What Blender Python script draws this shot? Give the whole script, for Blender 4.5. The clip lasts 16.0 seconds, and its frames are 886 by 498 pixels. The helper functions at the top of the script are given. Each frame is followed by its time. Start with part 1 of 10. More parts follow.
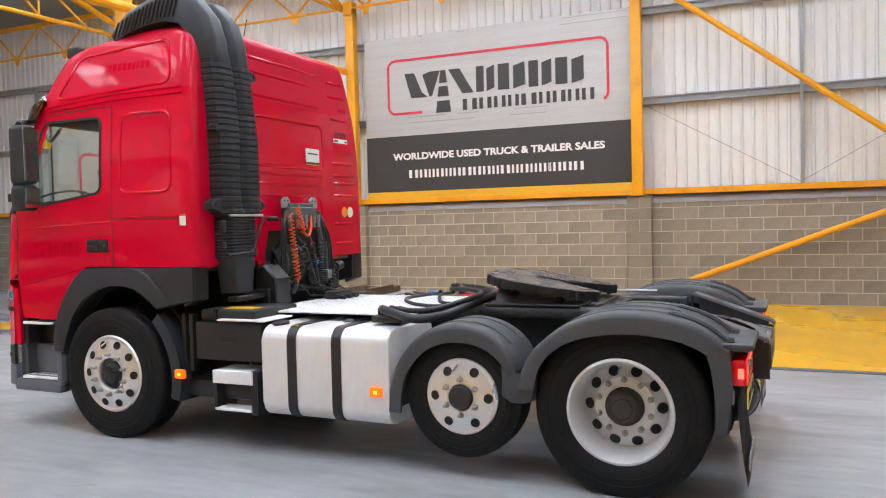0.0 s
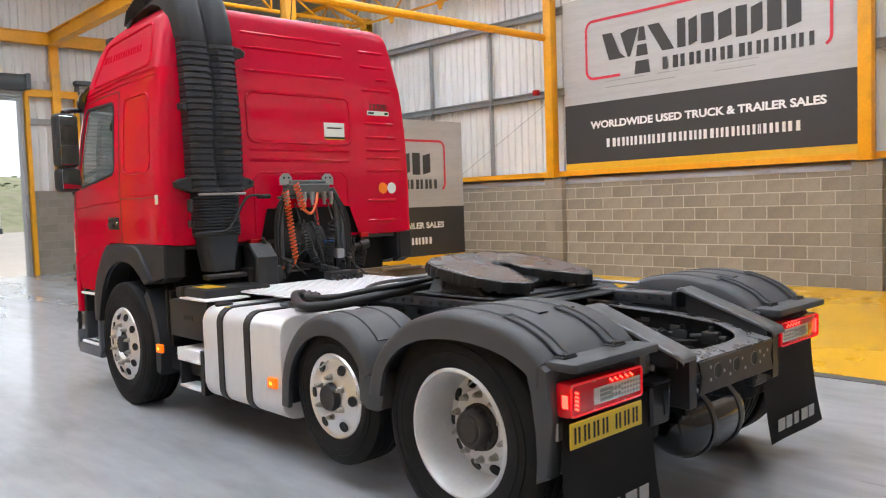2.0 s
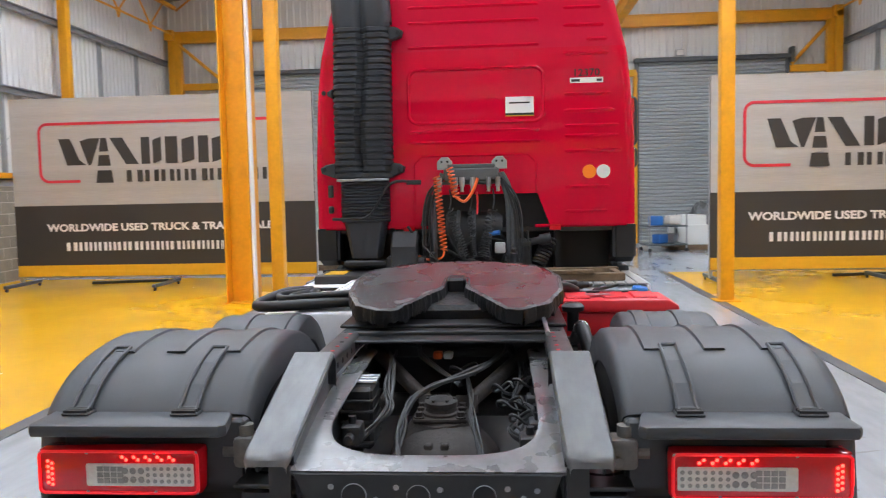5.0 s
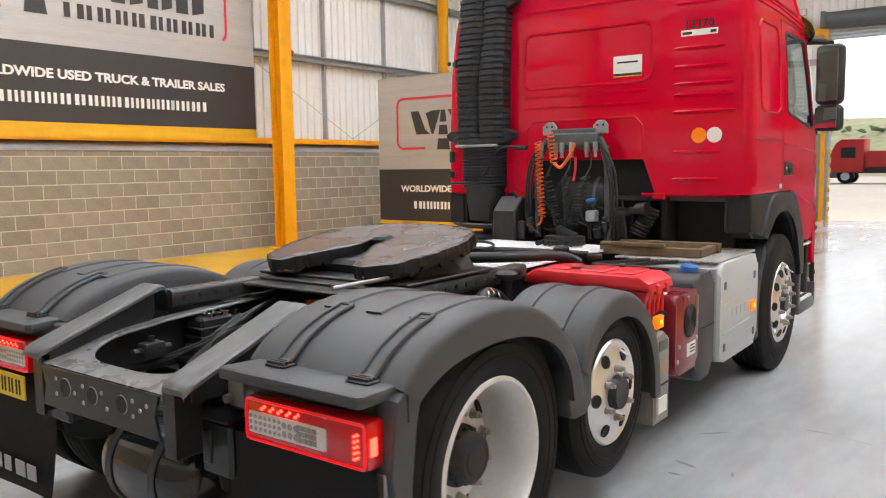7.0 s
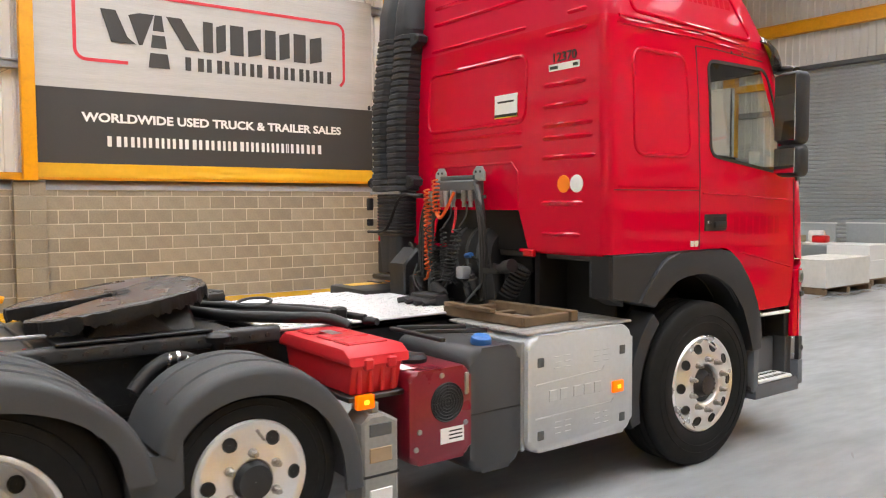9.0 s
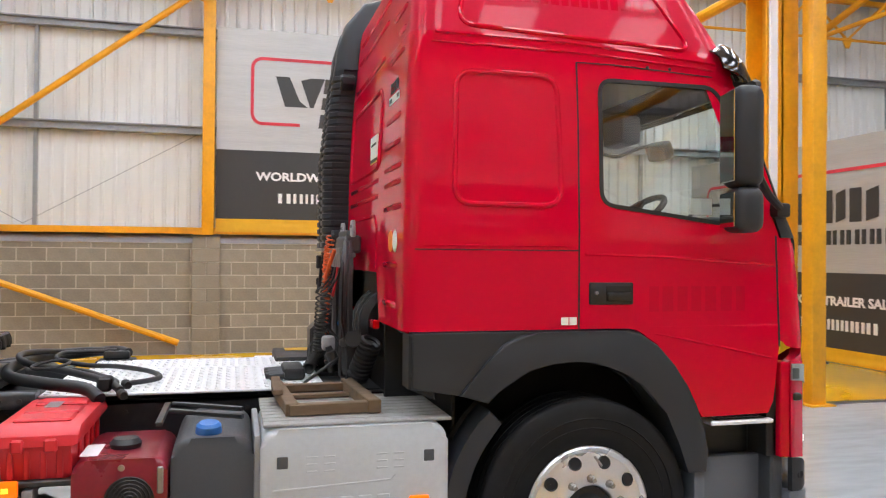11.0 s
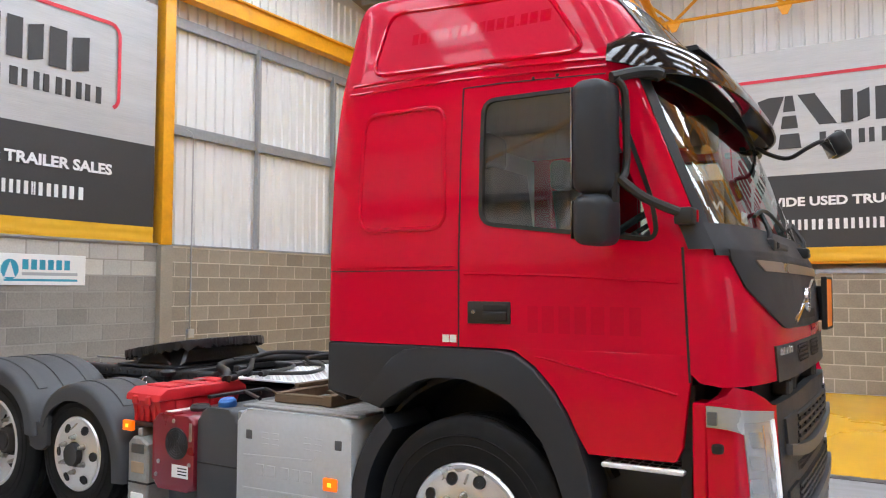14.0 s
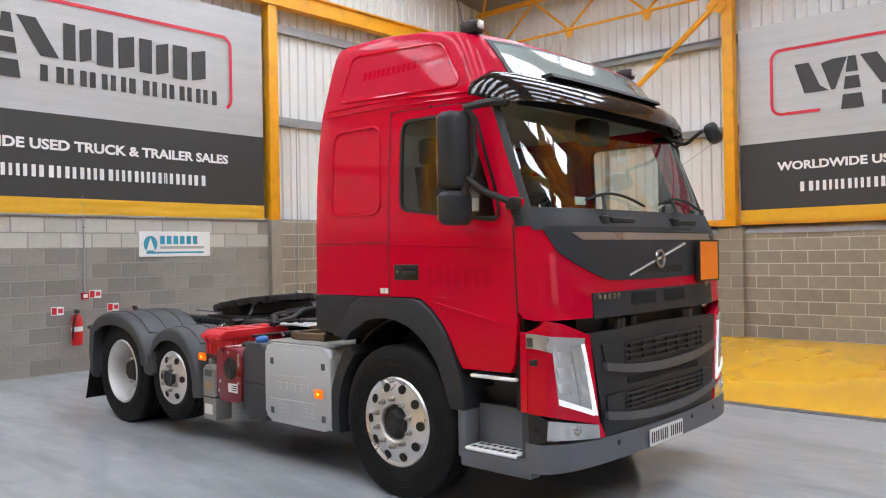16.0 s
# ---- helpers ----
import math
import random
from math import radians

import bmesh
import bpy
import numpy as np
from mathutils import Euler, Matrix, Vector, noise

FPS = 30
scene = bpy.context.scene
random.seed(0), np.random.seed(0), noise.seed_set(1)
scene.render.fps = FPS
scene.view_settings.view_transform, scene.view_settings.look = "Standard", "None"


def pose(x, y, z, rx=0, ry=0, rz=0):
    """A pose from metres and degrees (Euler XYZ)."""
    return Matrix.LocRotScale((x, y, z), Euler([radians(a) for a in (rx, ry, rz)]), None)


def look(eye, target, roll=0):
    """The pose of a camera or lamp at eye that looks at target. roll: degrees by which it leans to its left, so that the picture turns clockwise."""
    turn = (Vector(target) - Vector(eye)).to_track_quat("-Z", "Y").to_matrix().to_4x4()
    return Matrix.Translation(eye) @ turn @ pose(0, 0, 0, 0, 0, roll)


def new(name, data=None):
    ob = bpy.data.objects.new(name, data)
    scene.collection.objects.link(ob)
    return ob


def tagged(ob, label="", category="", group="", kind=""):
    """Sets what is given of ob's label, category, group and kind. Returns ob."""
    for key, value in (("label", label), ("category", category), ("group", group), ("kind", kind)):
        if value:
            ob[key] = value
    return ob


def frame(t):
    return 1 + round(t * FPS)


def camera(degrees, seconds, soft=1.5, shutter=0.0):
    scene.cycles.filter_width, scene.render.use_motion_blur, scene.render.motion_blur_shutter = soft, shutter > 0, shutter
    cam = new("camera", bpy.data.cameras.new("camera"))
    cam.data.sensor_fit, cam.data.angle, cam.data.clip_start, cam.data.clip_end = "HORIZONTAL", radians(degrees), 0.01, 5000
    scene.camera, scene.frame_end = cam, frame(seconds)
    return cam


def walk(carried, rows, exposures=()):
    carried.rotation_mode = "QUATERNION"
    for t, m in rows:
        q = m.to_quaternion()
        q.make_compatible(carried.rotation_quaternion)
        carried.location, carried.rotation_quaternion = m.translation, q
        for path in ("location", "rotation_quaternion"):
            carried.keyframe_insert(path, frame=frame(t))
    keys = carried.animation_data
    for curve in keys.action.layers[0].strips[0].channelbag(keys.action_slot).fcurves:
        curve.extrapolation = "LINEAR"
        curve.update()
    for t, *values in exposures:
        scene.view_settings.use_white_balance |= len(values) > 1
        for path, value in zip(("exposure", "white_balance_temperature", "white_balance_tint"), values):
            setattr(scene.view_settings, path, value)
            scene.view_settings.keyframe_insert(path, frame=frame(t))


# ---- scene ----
cam = camera(58.4, 16.0, soft=1.1, shutter=0.22)
PATH = [
    (0, (-5.814, -0.877, 1.644), (-3.991, -0.058, 1.574), -1.4),
    (0.5, (-5.428, -1.444, 1.647), (-3.698, -0.444, 1.567), -1.8),
    (1, (-4.937, -1.908, 1.623), (-3.32, -0.735, 1.534), -2.1),
    (1.5, (-4.388, -2.313, 1.619), (-2.895, -0.985, 1.517), -2.1),
    (2, (-3.783, -2.596, 1.609), (-2.418, -1.138, 1.49), -1.9),
    (2.5, (-3.137, -2.847, 1.622), (-1.932, -1.256, 1.489), -1.8),
    (3, (-2.464, -2.965, 1.609), (-1.444, -1.251, 1.467), -1.6),
    (3.5, (-1.794, -3.031, 1.616), (-1.016, -1.195, 1.469), -1.3),
    (4, (-1.125, -3.035, 1.611), (-0.619, -1.105, 1.463), -1.1),
    (4.5, (-0.439, -3.013, 1.631), (-0.258, -1.027, 1.481), -1.1),
    (4.6, (-0.29, -3.013, 1.654), (-0.181, -1.021, 1.502), -1.2),
    (5, (0.239, -2.948, 1.633), (0.082, -0.959, 1.486), -1.2),
    (5.2, (0.508, -2.881, 1.641), (0.218, -0.908, 1.497), -1.4),
    (7.3, (3.006, -2.015, 1.57), (1.734, -0.488, 1.35), -0.6),
    (7.5, (3.181, -1.843, 1.589), (1.86, -0.358, 1.366), -0.5),
    (8, (3.63, -1.354, 1.599), (2.203, 0.033, 1.397), -0.2),
    (8.5, (3.938, -0.769, 1.622), (2.42, 0.525, 1.47), -0.2),
    (9, (4.227, -0.161, 1.64), (2.618, 1.023, 1.527), -0.3),
    (9.2, (4.303, 0.1, 1.628), (2.666, 1.244, 1.527), -0.2),
    (11.3, (4.65, 2.873, 1.68), (2.677, 3.197, 1.735), 0.4),
    (11.5, (4.662, 3.148, 1.657), (2.672, 3.337, 1.734), 0.4),
    (12, (4.661, 3.762, 1.678), (2.668, 3.616, 1.767), 0.7),
    (12.5, (4.584, 4.34, 1.641), (2.636, 3.894, 1.734), 0.9),
    (13, (4.433, 4.871, 1.638), (2.561, 4.173, 1.733), 0.7),
    (13.5, (4.426, 5.373, 1.62), (2.633, 4.494, 1.721), 0.5),
    (14, (4.504, 5.893, 1.623), (2.796, 4.858, 1.725), 0.2),
    (14.5, (4.532, 6.422, 1.636), (2.894, 5.278, 1.718), -0.4),
    (15, (4.685, 6.949, 1.655), (3.116, 5.71, 1.712), -0.8),
    (15.5, (4.762, 7.455, 1.654), (3.244, 6.154, 1.689), -0.8),
    (16, (4.967, 7.88, 1.641), (3.485, 6.536, 1.651), -1.0),
]
walk(cam, [(t, look(e, g, r)) for t, e, g, r in PATH], exposures=((0.0, 0.05, 6500, 10), (2.0, -0.02, 6700, 10), (3.5, -0.16, 7050, 10), (5.0, 0.08, 6450, 10), (7.5, 0.15, 7300, 10), (9.0, 0.12, 7400, 10), (11.5, -0.10, 6550, 10), (13.5, -0.12, 6450, 10), (16.0, -0.22, 6500, 10)))
# ---- light ----
world = bpy.data.worlds.new("sky")
scene.world = world
world.use_nodes = True
wn = world.node_tree
sky = wn.nodes.new("ShaderNodeTexSky")
sky.sky_type = "NISHITA"
sky.sun_disc = False
sky.sun_elevation = radians(48)
sky.sun_rotation = radians(20)
sky.air_density, sky.dust_density, sky.ozone_density = 1.0, 4.0, 1.0
wn.links.new(sky.outputs[0], wn.nodes["Background"].inputs[0])
wn.nodes["Background"].inputs[1].default_value = 0.14
sun_data = bpy.data.lights.new("sun", "SUN")
sun_data.energy, sun_data.angle, sun_data.color = 3.0, radians(12), (1.0, 0.96, 0.9)
sun = new("sun", sun_data)
sun.matrix_basis = look((5, 40, 40), (0, 22, 0))

ROOFLIGHT = 12.4          # glow of the translucent rooflights


# ---- tools ----
def shader(name):
    m = bpy.data.materials.new(name)
    m.use_nodes = True
    return m, m.node_tree, m.node_tree.nodes["Principled BSDF"]


def paint(name, color, rough=0.5, metal=0.0, vary=0.12, grain=60.0, stain=1.3, bump=0.0, bump_scale=200.0,
          coat=0.0, per=None, spread=0.0, rough_vary=0.12, stretch=(1, 1, 1), dirt=None, dirt_amount=0.0, spec=0.5):
    """A painted or plain surface: base colour with fine grain, broad stains and a little relief."""
    m, nt, b = shader(name)
    n, l = nt.nodes, nt.links
    co = n.new("ShaderNodeTexCoord")
    mp = n.new("ShaderNodeMapping")
    mp.inputs["Scale"].default_value = stretch
    l.new(co.outputs["Object"], mp.inputs[0])
    fine = n.new("ShaderNodeTexNoise")
    fine.inputs["Scale"].default_value, fine.inputs["Detail"].default_value = grain, 4
    broad = n.new("ShaderNodeTexNoise")
    broad.inputs["Scale"].default_value, broad.inputs["Detail"].default_value = stain, 6
    l.new(mp.outputs[0], fine.inputs[0])
    l.new(mp.outputs[0], broad.inputs[0])
    both = n.new("ShaderNodeMath")
    both.operation = "ADD"
    l.new(fine.outputs[0], both.inputs[0])
    l.new(broad.outputs[0], both.inputs[1])
    ramp = n.new("ShaderNodeMapRange")
    ramp.inputs["From Min"].default_value, ramp.inputs["From Max"].default_value = 0.6, 1.4
    ramp.inputs["To Min"].default_value, ramp.inputs["To Max"].default_value = 1 - vary, 1 + vary
    l.new(both.outputs[0], ramp.inputs[0])
    value = ramp.outputs[0]
    if per:
        info = n.new("ShaderNodeObjectInfo") if per == "object" else n.new("ShaderNodeNewGeometry")
        one = n.new("ShaderNodeMapRange")
        one.inputs["To Min"].default_value, one.inputs["To Max"].default_value = 1 - spread, 1 + spread
        l.new(info.outputs["Random" if per == "object" else "Random Per Island"], one.inputs[0])
        mul = n.new("ShaderNodeMath")
        mul.operation = "MULTIPLY"
        l.new(value, mul.inputs[0])
        l.new(one.outputs[0], mul.inputs[1])
        value = mul.outputs[0]
    mix = n.new("ShaderNodeVectorMath")
    mix.operation = "SCALE"
    mix.inputs[0].default_value = color
    l.new(value, mix.inputs["Scale"])
    out = mix.outputs[0]
    if dirt:
        blot = n.new("ShaderNodeTexNoise")
        blot.inputs["Scale"].default_value, blot.inputs["Detail"].default_value = stain * 2.7, 8
        l.new(mp.outputs[0], blot.inputs[0])
        cut = n.new("ShaderNodeMapRange")
        cut.inputs["From Min"].default_value, cut.inputs["From Max"].default_value = 0.5, 0.75
        cut.inputs["To Max"].default_value = dirt_amount
        l.new(blot.outputs[0], cut.inputs[0])
        mx = n.new("ShaderNodeMix")
        mx.data_type = "RGBA"
        l.new(cut.outputs[0], mx.inputs[0])
        l.new(out, mx.inputs[6])
        mx.inputs[7].default_value = (*dirt, 1)
        out = mx.outputs[2]
    l.new(out, b.inputs["Base Color"])
    rr = n.new("ShaderNodeMapRange")
    rr.inputs["From Min"].default_value, rr.inputs["From Max"].default_value = 0.3, 0.7
    rr.inputs["To Min"].default_value, rr.inputs["To Max"].default_value = max(rough * (1 - rough_vary), 0.02), min(rough * (1 + rough_vary), 1)
    l.new(broad.outputs[0], rr.inputs[0])
    l.new(rr.outputs[0], b.inputs["Roughness"])
    b.inputs["Metallic"].default_value = metal
    b.inputs["Specular IOR Level"].default_value = spec
    b.inputs["Coat Weight"].default_value = coat
    b.inputs["Coat Roughness"].default_value = 0.04
    if bump:
        bt = n.new("ShaderNodeTexNoise")
        bt.inputs["Scale"].default_value, bt.inputs["Detail"].default_value = bump_scale, 3
        l.new(mp.outputs[0], bt.inputs[0])
        bp = n.new("ShaderNodeBump")
        bp.inputs["Strength"].default_value, bp.inputs["Distance"].default_value = bump, 0.004
        l.new(bt.outputs[0], bp.inputs["Height"])
        l.new(bp.outputs[0], b.inputs["Normal"])
    return m


def glow(name, color, strength):
    m, nt, b = shader(name)
    b.inputs["Base Color"].default_value = (*color, 1)
    b.inputs["Emission Color"].default_value = (*color, 1)
    b.inputs["Emission Strength"].default_value = strength
    b.inputs["Roughness"].default_value = 0.3
    return m


def clear(name, color=(0.9, 0.95, 0.93), rough=0.02):
    """Thin glass: clear, with a mirror share by angle."""
    m, nt, b = shader(name)
    n, l = nt.nodes, nt.links
    tr = n.new("ShaderNodeBsdfTransparent")
    tr.inputs[0].default_value = (*color, 1)
    gl = n.new("ShaderNodeBsdfGlossy")
    gl.inputs["Roughness"].default_value = rough
    lw = n.new("ShaderNodeLayerWeight")
    lw.inputs[0].default_value = 0.5
    pw = n.new("ShaderNodeMath")
    pw.operation = "POWER"
    pw.inputs[1].default_value = 3.5
    l.new(lw.outputs["Facing"], pw.inputs[0])
    fr = n.new("ShaderNodeMapRange")
    fr.inputs["To Min"].default_value, fr.inputs["To Max"].default_value = 0.13, 0.9
    l.new(pw.outputs[0], fr.inputs[0])
    mx = n.new("ShaderNodeMixShader")
    l.new(fr.outputs[0], mx.inputs[0])
    l.new(tr.outputs[0], mx.inputs[1])
    l.new(gl.outputs[0], mx.inputs[2])
    l.new(mx.outputs[0], n["Material Output"].inputs[0])
    return m


def finish(me, angle=35):
    me.polygons.foreach_set("use_smooth", [True] * len(me.polygons))
    me.set_sharp_from_angle(angle=radians(angle))


def mesh_from(name, bm, material, angle=35, flip=True):
    if flip:
        bmesh.ops.recalc_face_normals(bm, faces=bm.faces)
    me = bpy.data.meshes.new(name)
    bm.to_mesh(me)
    bm.free()
    finish(me, angle)
    if material:
        me.materials.append(material)
    return me


def part(name, bm, material, parent, label="", angle=35, flip=True):
    ob = new(name, mesh_from(name, bm, material, angle, flip))
    ob.parent = parent
    if label:
        ob["label"] = label
    return ob


def thing(name, label, category, at=None, group="", kind=""):
    ob = new(name)
    ob.empty_display_size = 0.1
    if at is not None:
        ob.matrix_basis = at if isinstance(at, Matrix) else pose(*at)
    return tagged(ob, label, category, group, kind)


def solid(name, bm, material, label, category, at=None, group="", kind="", angle=35):
    ob = new(name, mesh_from(name, bm, material, angle))
    if at is not None:
        ob.matrix_basis = at if isinstance(at, Matrix) else pose(*at)
    return tagged(ob, label, category, group, kind)


def mesh():
    return bmesh.new()


def bx(bm, lo, hi, bev=0.0, seg=1, turn=None):
    """A box between two corners, its edges bevelled."""
    c = [(a + b) / 2 for a, b in zip(lo, hi)]
    s = [max(abs(b - a), 1e-4) for a, b in zip(lo, hi)]
    m = Matrix.Translation(c) @ Matrix.Diagonal((*s, 1))
    if turn is not None:
        m = turn @ m
    made = bmesh.ops.create_cube(bm, size=1, matrix=m)["verts"]
    if bev > 0:
        edges = list({e for v in made for e in v.link_edges})
        bmesh.ops.bevel(bm, geom=edges, offset=min(bev, min(s) * 0.45), segments=seg, affect="EDGES", profile=0.5)
    return bm


def ring_pts(c, u, v, r, n, a0=0.0):
    return [c + r * (math.cos(a0 + 2 * math.pi * k / n) * u + math.sin(a0 + 2 * math.pi * k / n) * v) for k in range(n)]


def frame_of(d):
    d = d.normalized()
    u = d.orthogonal().normalized()
    return u, d.cross(u)


def rod(bm, a, b, r, n=10, r2=None, caps=True):
    a, b = Vector(a), Vector(b)
    u, v = frame_of(b - a)
    p = [bm.verts.new(q) for q in ring_pts(a, u, v, r, n)]
    q = [bm.verts.new(w) for w in ring_pts(b, u, v, r if r2 is None else r2, n)]
    for k in range(n):
        bm.faces.new((p[k], p[(k + 1) % n], q[(k + 1) % n], q[k]))
    if caps:
        bm.faces.new(p[::-1])
        bm.faces.new(q)
    return bm


def curve_pts(pts, per=6):
    """A smooth line through the points."""
    pts = [Vector(p) for p in pts]
    out = []
    for i in range(len(pts) - 1):
        p0, p1, p2, p3 = pts[max(i - 1, 0)], pts[i], pts[i + 1], pts[min(i + 2, len(pts) - 1)]
        for k in range(per):
            t = k / per
            out.append(0.5 * ((2 * p1) + (p2 - p0) * t + (2 * p0 - 5 * p1 + 4 * p2 - p3) * t * t + (3 * p1 - p0 - 3 * p2 + p3) * t ** 3))
    return out + [pts[-1]]


def tube(bm, pts, r, n=8, smooth=6, r_of=None):
    pts = curve_pts(pts, smooth) if smooth else [Vector(p) for p in pts]
    u = None
    last = None
    for i, p in enumerate(pts):
        d = (pts[min(i + 1, len(pts) - 1)] - pts[max(i - 1, 0)]).normalized()
        u = d.orthogonal().normalized() if u is None else (u - d * u.dot(d)).normalized()
        v = d.cross(u)
        rr = r_of(i / (len(pts) - 1)) if r_of else r
        ringv = [bm.verts.new(q) for q in ring_pts(p, u, v, rr, n)]
        if last:
            for k in range(n):
                bm.faces.new((last[k], last[(k + 1) % n], ringv[(k + 1) % n], ringv[k]))
        else:
            bm.faces.new(ringv[::-1])
        last = ringv
    bm.faces.new(last)
    return bm


def prism(bm, outline, lo, hi, axis="x", bev=0.0, seg=1):
    """A flat outline pushed along an axis: (y, z) for x, (x, z) for y, (x, y) for z."""
    def at(p, d):
        return {"x": (d, p[0], p[1]), "y": (p[0], d, p[1]), "z": (p[0], p[1], d)}[axis]
    a = [bm.verts.new(at(p, lo)) for p in outline]
    b = [bm.verts.new(at(p, hi)) for p in outline]
    n = len(outline)
    f = [bm.faces.new(a[::-1]), bm.faces.new(b)]
    for k in range(n):
        bm.faces.new((a[k], a[(k + 1) % n], b[(k + 1) % n], b[k]))
    if bev:
        edges = [e for e in {e for q in f for e in q.edges}]
        bmesh.ops.bevel(bm, geom=edges, offset=bev, segments=seg, affect="EDGES", profile=0.5)
    return bm


def lathe(bm, profile, c, axis, n=48, closed=False):
    """Turns (distance along the axis, radius) points about an axis through c."""
    c, d = Vector(c), Vector(axis).normalized()
    u, v = frame_of(d)
    rings = []
    for h, r in profile:
        rings.append([bm.verts.new(q) for q in ring_pts(c + d * h, u, v, max(r, 1e-4), n)])
    for i in range(len(rings) - (0 if closed else 1)):
        a, b = rings[i], rings[(i + 1) % len(rings)]
        for k in range(n):
            bm.faces.new((a[k], a[(k + 1) % n], b[(k + 1) % n], b[k]))
    return bm


def rounded(w, h, r, n=5, cx=0.0, cy=0.0):
    """The outline of a rectangle with round corners."""
    out = []
    for sx, sy, a0 in ((1, 1, 0), (-1, 1, 90), (-1, -1, 180), (1, -1, 270)):
        for k in range(n + 1):
            a = radians(a0 + 90 * k / n)
            out.append((cx + sx * (w / 2 - r) + r * math.cos(a), cy + sy * (h / 2 - r) + r * math.sin(a)))
    return out


def words(text, size, at, material, parent, name="lettering", thick=0.0, stretch=1.0, depth=0.0015, label="", width=None):
    """Lettering in the plane facing local -y, its middle at the given place."""
    cu = bpy.data.curves.new(name, "FONT")
    cu.body, cu.size, cu.align_x, cu.align_y = text, size, "CENTER", "CENTER"
    cu.offset, cu.extrude, cu.resolution_u = thick, depth, 3
    tmp = bpy.data.objects.new(name, cu)
    scene.collection.objects.link(tmp)
    bpy.context.view_layer.update()
    me = bpy.data.meshes.new_from_object(tmp.evaluated_get(bpy.context.evaluated_depsgraph_get()))
    bpy.data.objects.remove(tmp)
    bpy.data.curves.remove(cu)
    xs = [v.co.x for v in me.vertices]
    if width:
        stretch = width / (max(xs) - min(xs))
    me.transform(Matrix.Diagonal((stretch, 1, 1, 1)))
    me.transform(pose(0, 0, 0, 90))
    me.materials.append(material)
    ob = new(name, me)
    ob.parent = parent
    ob.location = at
    if label:
        ob["label"] = label
    return ob


# ---- materials ----
M_RED = paint("red_lorry_paint", (0.60, 0.0015, 0.027), rough=0.5, vary=0.03, grain=300, stain=1.6, coat=0.68, rough_vary=0.1, spec=0.0)
M_PLASTIC = paint("dark_grey_plastic", (0.055, 0.058, 0.063), rough=0.5, spec=0.38, vary=0.14, grain=240, stain=4, bump=0.12, bump_scale=900)
M_TRIM = paint("charcoal_trim_plastic", (0.025, 0.028, 0.033), rough=0.5, spec=0.38, vary=0.14, grain=240, stain=4, bump=0.12, bump_scale=900)
M_BLACK = paint("black_plastic", (0.014, 0.014, 0.015), rough=0.5, vary=0.2, grain=160, stain=3)
M_CHASSIS = paint("black_chassis_paint", (0.016, 0.0165, 0.018), rough=0.36, vary=0.3, grain=50, stain=5, dirt=(0.062, 0.061, 0.06), dirt_amount=0.3, bump=0.1, bump_scale=120)
M_CASTING = paint("rusty_dark_casting", (0.035, 0.028, 0.024), rough=0.7, vary=0.35, grain=40, stain=6, bump=0.5, bump_scale=90)
M_TYRE = paint("black_rubber", (0.008, 0.008, 0.0085), rough=0.7, spec=0.25, vary=0.25, grain=30, stain=4, bump=0.15, bump_scale=300, dirt=(0.022, 0.020, 0.018), dirt_amount=0.25)
M_ALLOY = paint("polished_alloy", (0.78, 0.78, 0.78), rough=0.3, metal=0.72, vary=0.04, grain=90, stain=3, rough_vary=0.15)
M_DISH = paint("silver_painted_steel", (0.66, 0.66, 0.66), rough=0.36, metal=0.3, vary=0.07, grain=40, stain=4)
M_NUT = paint("tarnished_nut", (0.40, 0.385, 0.35), rough=0.36, metal=0.7, vary=0.25, grain=80)
M_HUB = paint("black_hub", (0.02, 0.02, 0.022), rough=0.45, vary=0.2, grain=60)
M_TANK = paint("pale_aluminium", (0.72, 0.72, 0.73), rough=0.4, metal=0.25, vary=0.06, grain=30, stain=2.5, stretch=(1, 1, 0.25))
M_CHEQUER = paint("bright_chequer_plate", (0.84, 0.85, 0.86), rough=0.4, metal=0.1, vary=0.1, grain=60, stain=4)
M_STEEL = paint("worn_steel", (0.36, 0.36, 0.37), rough=0.36, metal=0.85, vary=0.2, grain=40, stain=5)
M_GREASE = paint("greasy_plate", (0.12, 0.115, 0.115), rough=0.27, metal=0.5, vary=0.25, grain=16, stain=3, dirt=(0.13, 0.035, 0.038), dirt_amount=0.75, bump=0.25, bump_scale=40)
M_OIL = paint("thick_black_grease", (0.008, 0.008, 0.009), rough=0.42, vary=0.3, grain=20, stain=6, bump=1.0, bump_scale=50)
M_GREYBOX = paint("grey_exhaust_cover", (0.50, 0.53, 0.555), rough=0.38, metal=0.15, vary=0.06, grain=40, stain=3)
M_SLAT = paint("dusty_grey_slat", (0.30, 0.295, 0.28), rough=0.6, metal=0.2, vary=0.2, grain=30)
M_REDBOX = paint("bright_red_plastic", (0.62, 0.018, 0.028), rough=0.42, vary=0.06, grain=120, stain=3)
M_MAROON = paint("maroon_compressor_paint", (0.20, 0.008, 0.022), rough=0.3, vary=0.12, grain=60, stain=4, coat=0.3)
M_BLUE = paint("blue_plastic", (0.03, 0.16, 0.48), rough=0.45, vary=0.1)
M_AMBER = glow("amber_lens", (1.0, 0.17, 0.002), 0.7)
M_AMBERSPOT = glow("amber_lit_spot", (1.0, 0.42, 0.03), 2.4)
M_REDLENS = paint("red_lens", (0.62, 0.004, 0.012), rough=0.12, vary=0.10, grain=160, coat=0.6)
M_REDGUIDE = glow("lit_red_edge", (1.0, 0.008, 0.02), 0.30)
M_REDLIT = glow("red_lit_diode", (1.0, 0.03, 0.02), 9.0)
